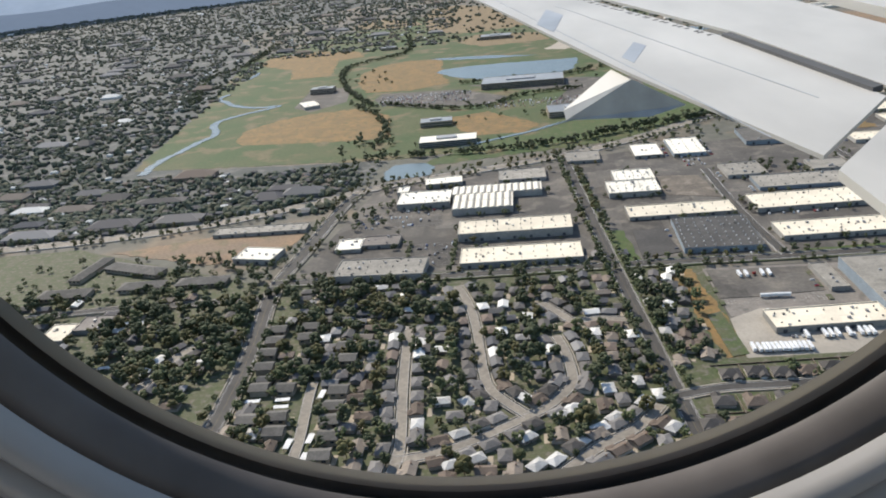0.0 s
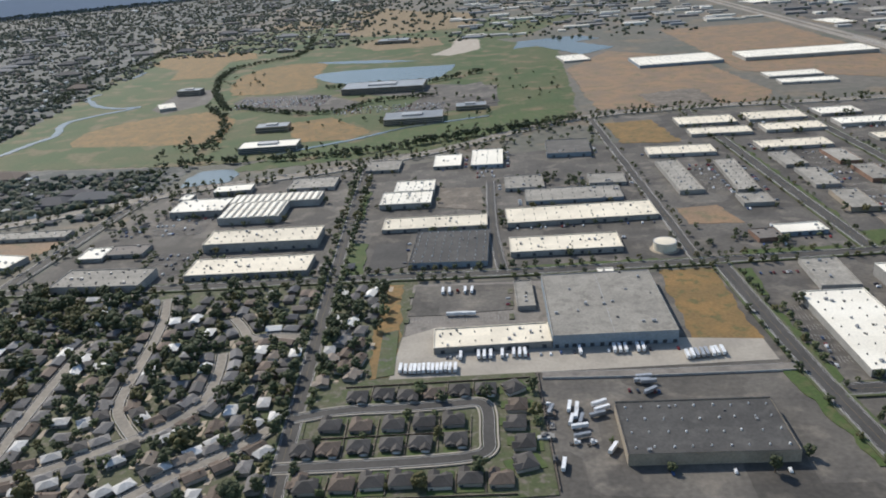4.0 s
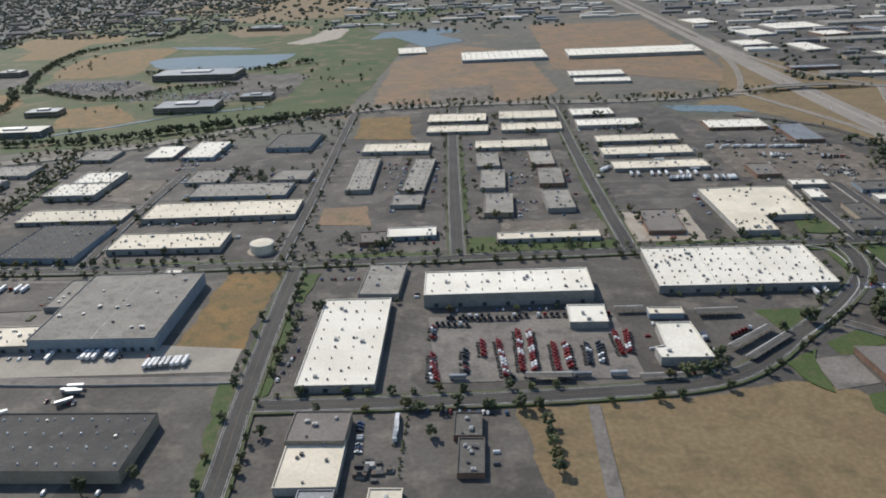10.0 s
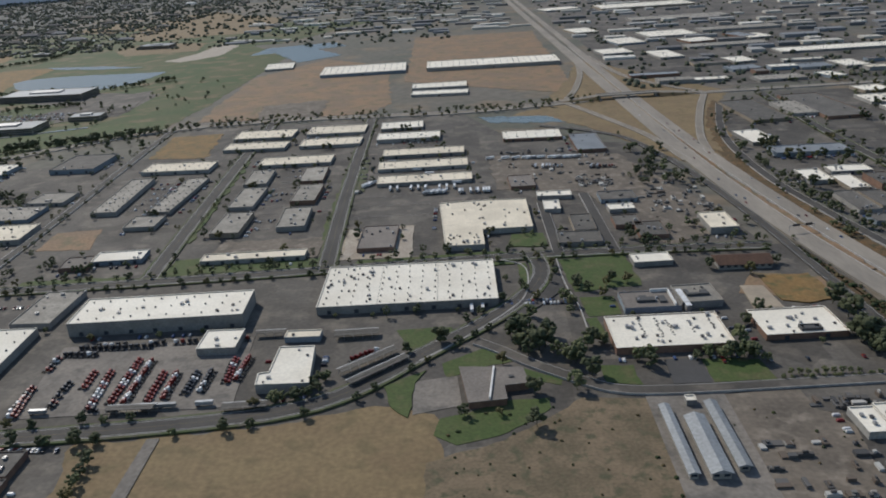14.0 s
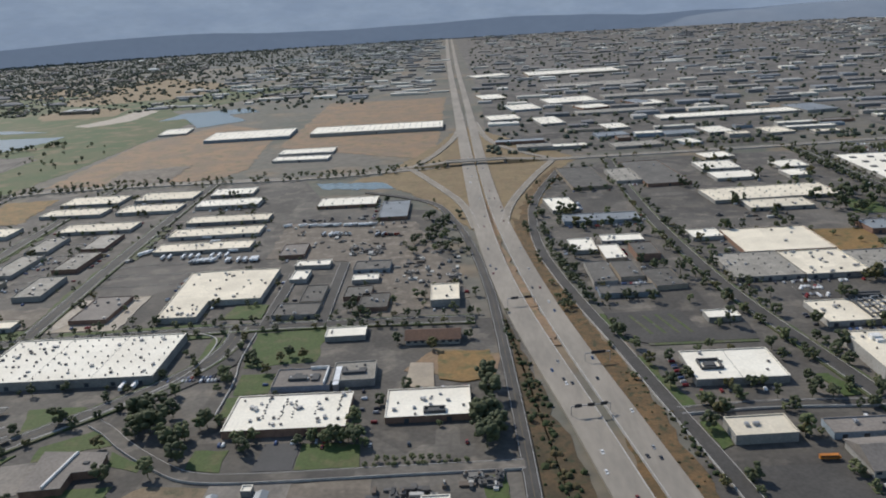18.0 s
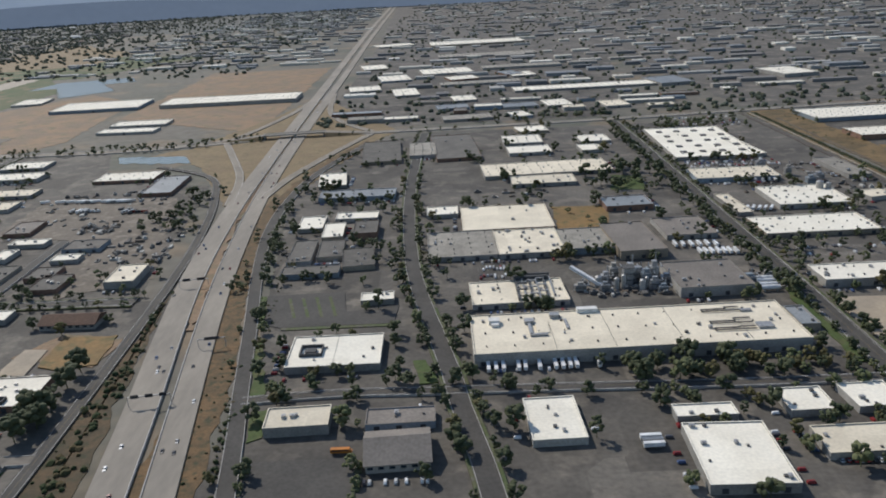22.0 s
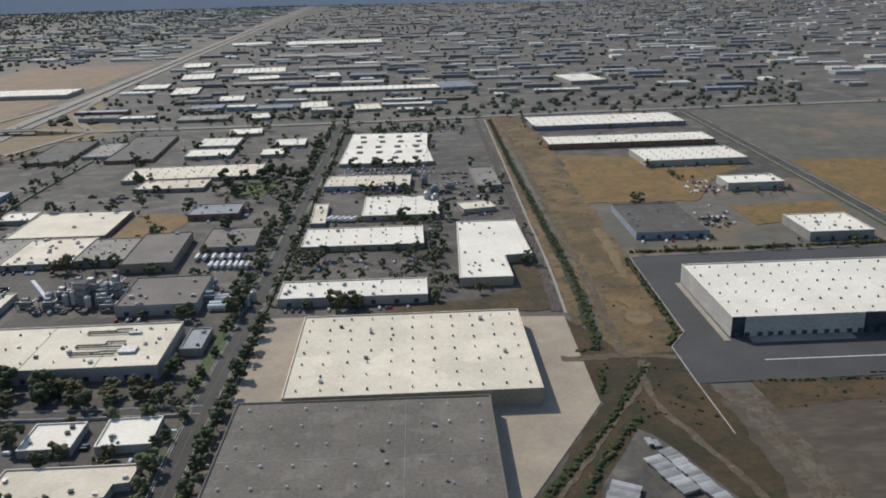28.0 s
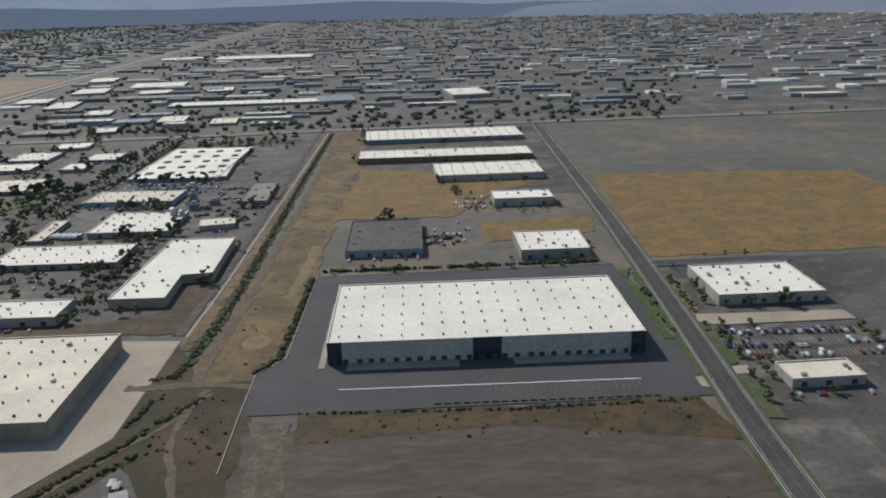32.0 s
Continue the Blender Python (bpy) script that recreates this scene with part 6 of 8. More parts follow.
for x, y, rot, k in PLACED[190:]:
    c, q = math.cos(radians(rot)), math.sin(radians(rot))
    s = hipped(Shape().box(-3.6, -2.5, -0.1, 3.6, 2.5, 1.88), 7.4, 5.2, 1.9, 1.2, gable=k % 2 > 0)
    more.add([(x + a * c - b * q, y + a * q + b * c, z) for a, b, z in s.v], s.f)
tagged(new("more_houses", more.mesh("more_houses", far_roofs)), "further small houses with grey and pale roofs", "houses", kind="stuff")
for x, y in HOMES:
    for _ in range(1 if x > 62 else 3 if y > 250 else 2):
        tx, ty = x + rnd.uniform(-8, 8), y + rnd.uniform(-8, 8)
        if free(tx, ty, 0.6) and all(abs(tx - a) > 3.9 or math.hypot(tx - a, ty - b) > 3.9 for a, b in HOMES):
            tree(tx, ty, None, rnd.choice((0.5, 0.75, 1.0, 1.25)))
drive = Shape()
for x, y in HOMES:
    if rnd.random() < 0.6:
        k = rnd.choice((-5.6, 5.6))
        if free(x + k, y, 0.8):
            drive.box(x + k - 1.1, y - 3.5, 0, x + k + 1.1, y + 3.0, 0.2)
tagged(new("driveways", drive.mesh("driveways", concrete_lot)), "pale concrete driveways beside the houses", "driveway", kind="stuff")


# ---- trees along streets and round buildings ----
def lined(index, step, chance, off=2.0, kind=None, size=0.85, y0=170, y1=900):
    pts, w = ROADS[index]
    run = 0.0
    for (ax, ay), (bx, by) in zip(pts, pts[1:]):
        length = math.hypot(bx - ax, by - ay)
        k = step - run
        while k < length:
            f = k / length
            for side in (-1, 1):
                x, y = ax + (bx - ax) * f - (by - ay) / length * side * (w / 2 + off), ay + (by - ay) * f + (bx - ax) / length * side * (w / 2 + off)
                if y0 < y < y1 and rnd.random() < chance and not in_building(x, y, 1.2):
                    tree(x + rnd.uniform(-0.6, 0.6), y + rnd.uniform(-0.6, 0.6), kind, size)
            k += step
        run = (run + length) % step


def wood(x0, y0, x1, y1, n, size=1.0, kinds=(0, 1, 2, 3, 4)):
    for _ in range(n):
        x, y = rnd.uniform(x0, x1), rnd.uniform(y0, y1)
        if free(x, y, 1.2):
            tree(x, y, rnd.choice(kinds), size * rnd.uniform(0.7, 1.2))


for index, step, chance, size in ((0, 8, 0.6, 0.6), (1, 6.5, 0.75, 0.7), (2, 9, 0.8, 1.1), (3, 10, 0.35, 0.6), (4, 10, 0.4, 0.6), (5, 10, 0.45, 0.55), (6, 10, 0.4, 0.5), (7, 9, 0.55, 0.7),
                                  (8, 9, 0.6, 0.9), (9, 7, 0.75, 0.9), (10, 14, 0.3, 0.7), (11, 18, 0.12, 0.7), (12, 11, 0.4, 0.9), (13, 8, 0.62, 0.85), (14, 13, 0.4, 0.9), (15, 8, 0.72, 0.85), (16, 10, 0.45, 0.5)):
    lined(index, step, chance, 2.2, None, size)
for fx, fy, w, d in list(FOOT):
    if fy < 860 and w > 14 and fx > -140:
        dense = 0.5 if fx > 735 and fx < 1110 else 0.3 if fx > 90 else 0.5
        for k in range(int((w + d) / 5)):
            if rnd.random() < dense:
                side = rnd.choice((0, 0, 1, 2))
                x, y = (fx + rnd.uniform(-w / 2, w / 2), fy + (-1 if side == 0 else 1) * (d / 2 + rnd.uniform(2.5, 6))) if side < 2 else (fx + rnd.choice((-1, 1)) * (w / 2 + rnd.uniform(2.5, 5)), fy + rnd.uniform(-d / 2, d / 2))
                if free(x, y, 1.4):
                    tree(x, y, None, rnd.choice((0.5, 0.7, 0.9)) * (1.4 if 735 < fx < 1110 else 1.0))
for args in ((535, 322, 575, 365, 8, 1.25, (1, 1, 0)), (585, 317, 640, 326, 6, 1.0, (1, 0)), (672, 318, 684, 375, 6, 1.15, (1, 1)), (640, 560, 672, 640, 22, 1.0, (1, 0)), (715, 430, 735, 640, 40, 0.9, (1, 2)),
             (735, 445, 800, 560, 10, 0.8, (1, 0)), (925, 337, 975, 348, 13, 1.0, (1, 0, 3)), (840, 500, 990, 620, 22, 0.9, (1, 0)), (930, 590, 985, 660, 26, 1.2, (1, 1, 0)), (995, 440, 1080, 480, 26, 0.9, (1, 0)),
             (1040, 455, 1072, 560, 24, 0.9, (0, 1)), (-340, 395, -165, 470, 130, 0.8, (0, 1, 2)), (-320, 200, -160, 395, 230, 1.1, (0, 1, 3)), (-235, 300, -150, 388, 110, 1.35, (1, 1, 0, 3)), (-136, 220, -82, 360, 60, 0.7, (0, 1, 3)),
             (-130, 405, -80, 420, 14, 1.0, (1, 0)), (-120, 360, -60, 396, 40, 1.1, (3, 0, 1)), (-138, 250, -66, 400, 60, 1.0, (0, 1, 3)), (-240, 405, -160, 470, 50, 0.9, (0, 1)), (55, 300, 84, 400, 34, 0.9, (1, 0)), (-150, 500, -90, 600, 40, 0.9, (1, 0)), (-60, 690, 30, 740, 14, 0.8, (1,)),
             (100, 690, 235, 790, 60, 0.9, (1, 0)), (-180, 600, -130, 780, 60, 0.9, (1, 0)), (-100, 810, 160, 1000, 44, 0.8, (1, 0)), (-260, 980, -180, 1250, 16, 0.8, (1,)), (100, 900, 240, 1100, 30, 0.8, (0, 1)),
             (850, 860, 985, 880, 24, 1.0, (1, 0)), (1000, 770, 1100, 830, 36, 1.0, (0, 1)), (1160, 462, 1290, 468, 30, 0.45, (0, 3)), (1296, 360, 1300, 460, 12, 0.5, (0, 2)),
             (1310, 330, 1330, 400, 14, 0.6, (0, 2)), (1222, 560, 1290, 575, 14, 0.6, (0, 2)), (690, 185, 700, 300, 16, 0.8, (3, 0)), (170, 560, 240, 600, 30, 0.8, (0, 1)), (440, 300, 470, 320, 18, 0.8, (0, 1)),
             (380, 284, 460, 292, 14, 0.5, (0, 2)), (1180, 540, 1190, 560, 5, 0.9, (1,)), (1225, 600, 1240, 625, 8, 0.6, (0,)), (600, 440, 680, 470, 16, 0.8, (1, 0)), (265, 420, 350, 470, 24, 0.7, (1, 0)), (352, 425, 445, 440, 18, 0.5, (2, 0))):
    wood(*args)
# tree belts of the golf land
def belt(pts, step, off, size, kinds=(1, 1, 0)):
    pts = smooth(pts, 2)
    for (ax, ay), (bx, by) in zip(pts, pts[1:]):
        for _ in range(max(1, int(math.hypot(bx - ax, by - ay) / step + rnd.random()))):
            f = rnd.random()
            x, y = ax + (bx - ax) * f + rnd.uniform(-off, off), ay + (by - ay) * f + rnd.uniform(-off, off)
            if not in_building(x, y, 1.5):
                tree(x, y, rnd.choice(kinds), size)


belt([(-178, 944), (-233, 1060), (-273, 1197), (-283, 1305), (-247, 1358), (-202, 1393), (-193, 1488), (-224, 1666)], 2.1, 4.5, 0.85)
belt([(-173, 960), (-100, 908), (-57, 889), (-24, 904), (-8, 940), (25, 955), (78, 962)], 2.2, 3, 0.8)
belt([(59, 713), (102, 738), (161, 755), (228, 790)], 1.8, 2.5, 1.1)
belt([(-159, 742), (-138, 768), (-152, 869), (-209, 971)], 3.2, 5, 0.85)
belt([(-464, 1065), (-482, 1151), (-536, 1322), (-501, 1374), (-500, 1483), (-529, 1745)], 3.4, 8, 0.9)
belt([(-150, 700), (-60, 690), (10, 700), (60, 712)], 3.0, 5, 1.0)
belt([(-80, 1060), (0, 1052), (70, 1056), (130, 1120)], 3.5, 4, 1.0)
belt([(636, 304), (672, 305)], 2.4, 0.4, 0.4, (2, 0))
belt([(606, 322), (632, 323)], 3.2, 2.5, 0.75, (1, 0))
for x, y in ((339.8, 280.3), (345.6, 278.2), (358.9, 280.6), (371.7, 279.5), (382.2, 279.5), (389.6, 279.5), (350.3, 262.1), (289.6, 262), (391.5, 268), (392, 262), (392.5, 256), (393, 250), (393.5, 243), (846.3, 333.7), (874.4, 328), (861.3, 332),
             (534.2, 470), (509.8, 446), (497, 446), (544, 446), (456.5, 490), (482, 439), (572.8, 392.3), (577.4, 389), (586.8, 393.7), (597, 396), (568, 373), (566, 366), (548, 391), (636.6, 552), (655, 558), (583.4, 381), (573, 397), (590, 398), (638, 548), (652, 553), (930.1, 316.9), (941.4, 336), (946.5, 337), (954.3, 336), (964.5, 346), (970, 335), (981, 326), (927.9, 321)):
    tree(x, y, rnd.choice((0, 1, 1, 3)), 0.85)
for x, y in ((741.5, 406.4), (746.8, 392.2), (757.9, 377), (760, 359.4), (752.8, 354.4), (760.5, 338.6), (763.6, 337.2), (767.5, 332.2), (774.8, 342.6), (788.3, 353), (778.6, 389), (803.7, 384.6), (804.4, 374), (807.3, 354.8), (809.9, 339.1), (811.5, 342), (806, 345),
             (792.8, 331.8), (821.1, 332.4), (818.3, 344.8), (805.8, 427.8), (808.9, 415.7), (812.6, 393.8), (815.2, 374.3), (799.3, 471.1), (784.8, 444.4), (827.5, 376.5), (829.1, 367.3), (834.6, 343.8), (837.7, 316.9), (840.4, 310.5), (847.9, 334.3), (827.9, 307.2), (829.3, 295.7), (820.9, 461.7), (826.2, 447.3)):
    tree(x, y, rnd.choice((0, 1, 1)), 0.95)
# the grove by the school and the hall
for x, y in ((541, 338), (542.2, 353.1), (549.2, 333.3), (548.5, 364.2), (562.5, 321.6), (567.3, 312.4), (560.4, 303.1), (544.5, 301.5), (509, 342.7), (570.8, 336.3), (575.9, 336.1), (565.2, 378.9), (590.3, 316.3), (592.4, 324.1), (587.1, 321.7), (622.4, 322.5), (627.8, 322.2), (629.6, 333.1), (543.6, 280.1),
             (545, 345), (547, 341), (552, 336), (556, 328), (554, 346), (546, 357), (540.5, 346)):
    tree(x, y, rnd.choice((0, 1, 1)), 1.25)
for x, y in ((679.6, 364.2), (680.2, 351), (676.3, 330.5), (678.5, 314.4), (682.7, 322), (680, 340), (681, 332), (677, 322)):
    tree(x, y, 1, 1.35)
for x, y in ((721.8, 661), (722.5, 620.6), (724.8, 588.1), (725, 559.1), (724.3, 535.9), (727.5, 519.3), (729.9, 499), (732.1, 480.3), (733.4, 463), (726, 547), (725, 574), (728, 508), (751.9, 584.1), (764.1, 589.1), (781.3, 579.9), (786.1, 569.4), (735.2, 452.8), (743.7, 449.9), (755.1, 452.6), (766.2, 447.6), (802.2, 443.8),
             (798, 481.6), (794.9, 496), (796.9, 532), (773.7, 508.4), (797.6, 464.2), (807.7, 586.1), (794.4, 561.9), (637.1, 571.2), (654.5, 623.4), (666.9, 561), (659.6, 555.9), (672.2, 542.7), (652, 615), (657, 608), (640, 578), (632, 566), (661, 549)):
    tree(x, y, rnd.choice((1, 1, 0)), 1.0)
for k in range(46):
    tree(979 + rnd.uniform(-4, 3), 405 + 8.6 * k, 1, rnd.choice((0.7, 1.0, 1.2)))
for k in range(13):
    tree(992.2 + 0.12 * k, 262 + 11.2 * k + rnd.uniform(-2, 2), 1, 0.95)
for k in range(9):
    tree(640 + 3.1 * k, 307.6, 0, 0.5)
wood(1000, 420, 1085, 445, 16, 0.9, (1, 0, 3))
wood(1044, 452, 1078, 545, 18, 0.9, (1, 0, 3))
wood(1000, 500, 1040, 540, 10, 0.8, (1, 0))
wood(888, 336, 934, 347, 15, 1.15, (1, 1, 4, 0))
wood(895, 318, 932, 329, 8, 0.9, (1, 0))
belt([(340.6, 282), (341, 240)], 2.2, 0.4, 0.3, (2,))
# bushes along the ditch and the hedge of the new lot
BUSH = Shape()
for pts, step, width, size in (([(1120.9, 363), (1123.8, 398), (1125.7, 441), (1125.5, 524), (1125.3, 657), (1127.5, 848)], 0.35, 1.5, 0.55), ([(1133.8, 349), (1128, 340), (1121.4, 329), (1111.7, 312), (1098, 293), (1085, 275)], 0.5, 1.0, 0.8),
                               ([(1122, 316), (1114, 305), (1105, 292), (1098, 279)], 0.6, 1.4, 0.9), ([(1118, 349.5), (1116.5, 341), (1115, 332)], 0.5, 0.9, 0.8), ([(1155.5, 457), (1155, 405), (1153.6, 376), (1146.5, 364)], 0.4, 0.9, 1.0),
                               ([(1160, 466), (1200, 467), (1290, 469)], 0.8, 1.0, 1.2), ([(1166, 336), (1231, 334), (1291, 336)], 1.1, 1.2, 0.7), ([(1314.8, 445), (1313.4, 420), (1312, 402)], 0.5, 1.3, 0.8), ([(1122, 375), (1120, 365), (1112, 362)], 0.6, 1.5, 0.8), ([(695.5, 392), (700, 340), (704, 283), (712, 220)], 1.5, 3.6, 1.4), ([(690, 430), (695, 380)], 1.8, 1.6, 1.2), ([(744, 366), (752, 300), (762, 220)], 2.2, 1.5, 1.0)):
    for (ax, ay), (bx, by) in zip(pts, pts[1:]):
        for _ in range(int(math.hypot(bx - ax, by - ay) / step)):
            f = rnd.random()
            clump(BUSH, rnd, ax + (bx - ax) * f + rnd.gauss(0, width * 0.55), ay + (by - ay) * f + rnd.gauss(0, width * 0.3), 0.45, size * rnd.uniform(0.5, 1.3))
for x0, y0, x1, y1, n in ((1126, 365, 1150, 480, 8), (1136, 480, 1156, 840, 12), (1120, 310, 1147, 352, 34), (1170, 318, 1294, 334, 30), (1156, 240, 1294, 320, 5), (735, 250, 750, 560, 160), (690, 210, 697, 430, 90), (512, 222, 586, 292, 46), (608, 225, 685, 290, 50)):
    for _ in range(n):
        x, y = rnd.uniform(x0, x1), rnd.uniform(y0, y1)
        if free(x, y, 0.6):
            clump(BUSH, rnd, x, y, 0.3, rnd.uniform(0.35, 0.85))
tagged(new("ditch_bushes", BUSH.mesh("ditch_bushes", island_mat("scrub_leaves", [(0.032, 0.044, 0.019), (0.045, 0.054, 0.022), (0.066, 0.062, 0.028), (0.036, 0.049, 0.019), (0.09, 0.07, 0.033)]))), "low dark green scrub along the ditch and kerb", "bushes", kind="stuff")
container_roof = mat("container_roof", (0.4, 0.4, 0.385), (0.33, 0.33, 0.32), 0.4, 2.0, rough=0.55, random_mix=0.45)


def storage_unit(long_, wide, label):
    unit = tagged(new("storage_unit"), label, "storage unit", "storage units on the fenced lot")
    part("wall_shell", Shape().box(-long_ / 2, -wide / 2 + 0.06, -0.05, long_ / 2, wide / 2 - 0.06, 1.3), wall_light, unit)
    part("roof", hipped(Shape(), long_ + 0.15, wide, 1.31, 0.1, gable=True), container_roof, unit)
    part("roller_door", Shape().box(-long_ / 2 - 0.03, -0.5, 0, -long_ / 2, 0.5, 1.1), metal_grey, unit)
    return unit


for x, y, dx, dy, turn, count, long_, wide in ((1120.3, 293.2, 0.58, -1.6, 20, 10, 4.7, 1.48), (1125.0, 296.6, 0.58, -1.6, 20, 16, 3.8, 1.48), (1109.6, 281.6, -0.8, -1.57, -27, 7, 7.2, 1.5)):
    first = place(storage_unit(long_, wide, "white steel storage unit in a tight row, low ridged roof"), x, y, 0.12, turn)
    for k in range(1, count):
        copy_thing(first, pose(x + k * dx + rnd.uniform(-0.3, 0.3), y + k * dy, 0.12, 0, 0, turn + rnd.uniform(-1, 1)))
for x, y in ((1121.6, 301.8), (1123.3, 300.6)):
    place(storage_unit(2.6, 1.2, "small white steel container standing alone on the lot"), x, y, 0.12, 97)
# ---- far town ----
def far_clump(s, x, y, size):
    clump(s, rnd, x, y, size * 0.45, size)


def golf(x, y):
    return (x > -395 - (y - 690) * 0.09 and 680 < y < 1480 and x < 240)


fh, ft = Shape(), Shape()
count = 0
while count < 5200:
    y = 520 + 3700 * rnd.random() ** 1.75
    x = rnd.uniform(-450 - y * 0.55, -150)
    if golf(x, y) or (y < 560 + (x + 130) * 0.3 and x > -260) or near_road(x, y, 6):
        continue
    count += 1
    w, d, h = rnd.uniform(5, 7.5), rnd.uniform(4, 5.4), rnd.uniform(1.8, 2.5)
    if rnd.random() < 0.03:
        w, d, h = rnd.uniform(20, 45), rnd.uniform(12, 22), 3.5
    fh.add([(x + a * w / 2, y + b * d / 2, z) for z in (0, h) for a, b in ((-1, -1), (1, -1), (1, 1), (-1, 1))] + [(x - w * 0.25, y, h + d * 0.22), (x + w * 0.25, y, h + d * 0.22)],
           [(0, 1, 5, 4), (1, 2, 6, 5), (2, 3, 7, 6), (3, 0, 4, 7), (4, 5, 9, 8), (5, 6, 9), (6, 7, 8, 9), (7, 4, 8)])
    for _ in range(3):
        tx, ty = x + rnd.uniform(-11, 11), y + rnd.uniform(-11, 11)
        if not golf(tx, ty) and not near_road(tx, ty, 2):
            far_clump(ft, tx, ty, rnd.uniform(1.9, 3.7) * (1 if y < 1900 else 1.25))
for _ in range(8000):
    y = 560 + 3600 * rnd.random() ** 1.75
    x = rnd.uniform(-500 - y * 0.55, -150 if y < 1400 else 500)
    if not golf(x, y) and not near_road(x, y, 3):
        far_clump(ft, x, y, rnd.uniform(2.4, 4.6) * (1 if y < 1900 else 1.25))
for _ in range(2300):
    y = 880 + 3200 * rnd.random() ** 1.6
    x = rnd.uniform(690, 1000 + y * 0.5)
    if not near_road(x, y, 3) and not in_building(x, y, 2):
        far_clump(ft, x, y, rnd.uniform(2.0, 4) * (1 if y < 1900 else 1.2))
fs = Shape()
for _ in range(2300):
    y = 900 + 3200 * rnd.random() ** 1.4
    x = rnd.uniform(700, 1150 + y * 0.7) if rnd.random() < 0.6 else rnd.uniform(60, 640)
    if x < 690 and y < 1500 or near_road(x, y, 16) or in_building(x, y, 12) or (x > 1100 and y < 1000):
        continue
    w, d, h = rnd.uniform(14, 55), rnd.uniform(9, 20), rnd.uniform(2.6, 4.5)
    if y < 1020 and x > 690:
        building(round(x), round(y), w, d, h, 0, rnd.choice("WWCGPB"), units=2, doors=0, grid=(0, 0))
        continue
    FOOT.append((x, y, w + 6, d + 8))
    fs.box(x - w / 2, y - d / 2, 0, x + w / 2, y + d / 2, h)
    for k in range(3):
        ux, uy = x + rnd.uniform(-w / 2 + 1, w / 2 - 2), y + rnd.uniform(-d / 2 + 1, d / 2 - 2)
        fs.box(ux, uy, h, ux + 1, uy + 1, h + 0.7)
tagged(new("far_houses", fh.mesh("far_houses", far_roofs)), "distant suburb of small grey and brown houses", "houses", kind="stuff")
tagged(new("far_trees", ft.mesh("far_trees", far_leaves)), "distant dark green street and garden trees, greyed with painted haze", "trees", kind="stuff")
tagged(new("far_sheds", fs.mesh("far_sheds", far_sheds)), "distant low industrial sheds, white and grey roofs", "buildings", kind="stuff")
ms = Shape()
n = 120
for i in range(n + 1):
    a = radians(5 + 190 * i / n)
    for k, (rr, hh) in enumerate(((4560, 0.0), (4640, 0.24), (4860, 1.0))):
        z = -1 if k == 0 else 0.68 * hh * (900 + 260 * noise.noise((i * 0.07, k * 3.1, 0)) + 50 * noise.noise((i * 0.23, k, 5)))
        ms.v.append((600 + rr * math.cos(a), rr * math.sin(a) - 300, z))
for i in range(n):
    for k in range(2):
        ms.f.append((i * 3 + k, i * 3 + k + 3, i * 3 + k + 4, i * 3 + k + 1))
# Haze is put into the slopes: blue-grey base colour plus emission.
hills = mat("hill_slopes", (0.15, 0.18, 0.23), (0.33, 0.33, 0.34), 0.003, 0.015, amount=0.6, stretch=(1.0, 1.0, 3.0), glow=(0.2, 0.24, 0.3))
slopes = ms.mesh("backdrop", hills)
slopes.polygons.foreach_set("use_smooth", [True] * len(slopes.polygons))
tagged(new("backdrop", slopes), "bare mountain slopes beyond the valley, haze put in as blue tint and glow", "mountains", kind="structure")

fs2 = Shape()
for i in range(n + 1):
    a = radians(5 + 190 * i / n)
    for k, (rr, hh) in enumerate(((4380, 0.0), (4450, 0.45), (4540, 1.0))):
        z = -1 if k == 0 else 0.5 * hh * (150 + 70 * noise.noise((i * 0.11, k * 1.7, 8)) + 25 * noise.noise((i * 0.4, k, 2)))
        fs2.v.append((600 + rr * math.cos(a), rr * math.sin(a) - 300, z))
for i in range(n):
    for k in range(2):
        fs2.f.append((i * 3 + k, i * 3 + k + 3, i * 3 + k + 4, i * 3 + k + 1))
# Lower, darker haze tone, painted as bluish base colour with emission.
hazed_bench = mat("foothills", (0.08, 0.1, 0.125), (0.105, 0.12, 0.14), 0.004, 0.02, amount=0.5, glow=(0.11, 0.135, 0.175))
lower = fs2.mesh("foothills", hazed_bench)
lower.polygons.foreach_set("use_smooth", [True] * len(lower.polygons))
tagged(new("backdrop", lower), "foothills below the mountains, blue haze put into colour and glow", "foothills", kind="structure")

# ---- vehicles ----
def prism(profile, half):
    s = Shape()
    n = len(profile)
    return s.add([(x, -half, z) for x, z in profile] + [(x, half, z) for x, z in profile], [tuple(range(n)), tuple(range(2 * n - 1, n - 1, -1))] + [(i, n + i, n + (i + 1) % n, (i + 1) % n) for i in range(n)])


tyre = Shape().wheel(0, 0, 0, 0.19, 0.14).mesh("wheel", rubber)
axle = Shape().wheel(0, -0.48, 0, 0.19, 0.14).wheel(0, 0.48, 0, 0.19, 0.14).box(-0.04, -0.48, -0.04, 0.04, 0.48, 0.04).mesh("axle", rubber)


tandem = Shape()
for k in (-0.24, 0.24):
    tandem.wheel(k, -0.48, 0, 0.19, 0.14).wheel(k, 0.48, 0, 0.19, 0.14).box(k - 0.04, -0.48, -0.04, k + 0.04, 0.48, 0.04)
tandem = tandem.mesh("tandem_axle", rubber)


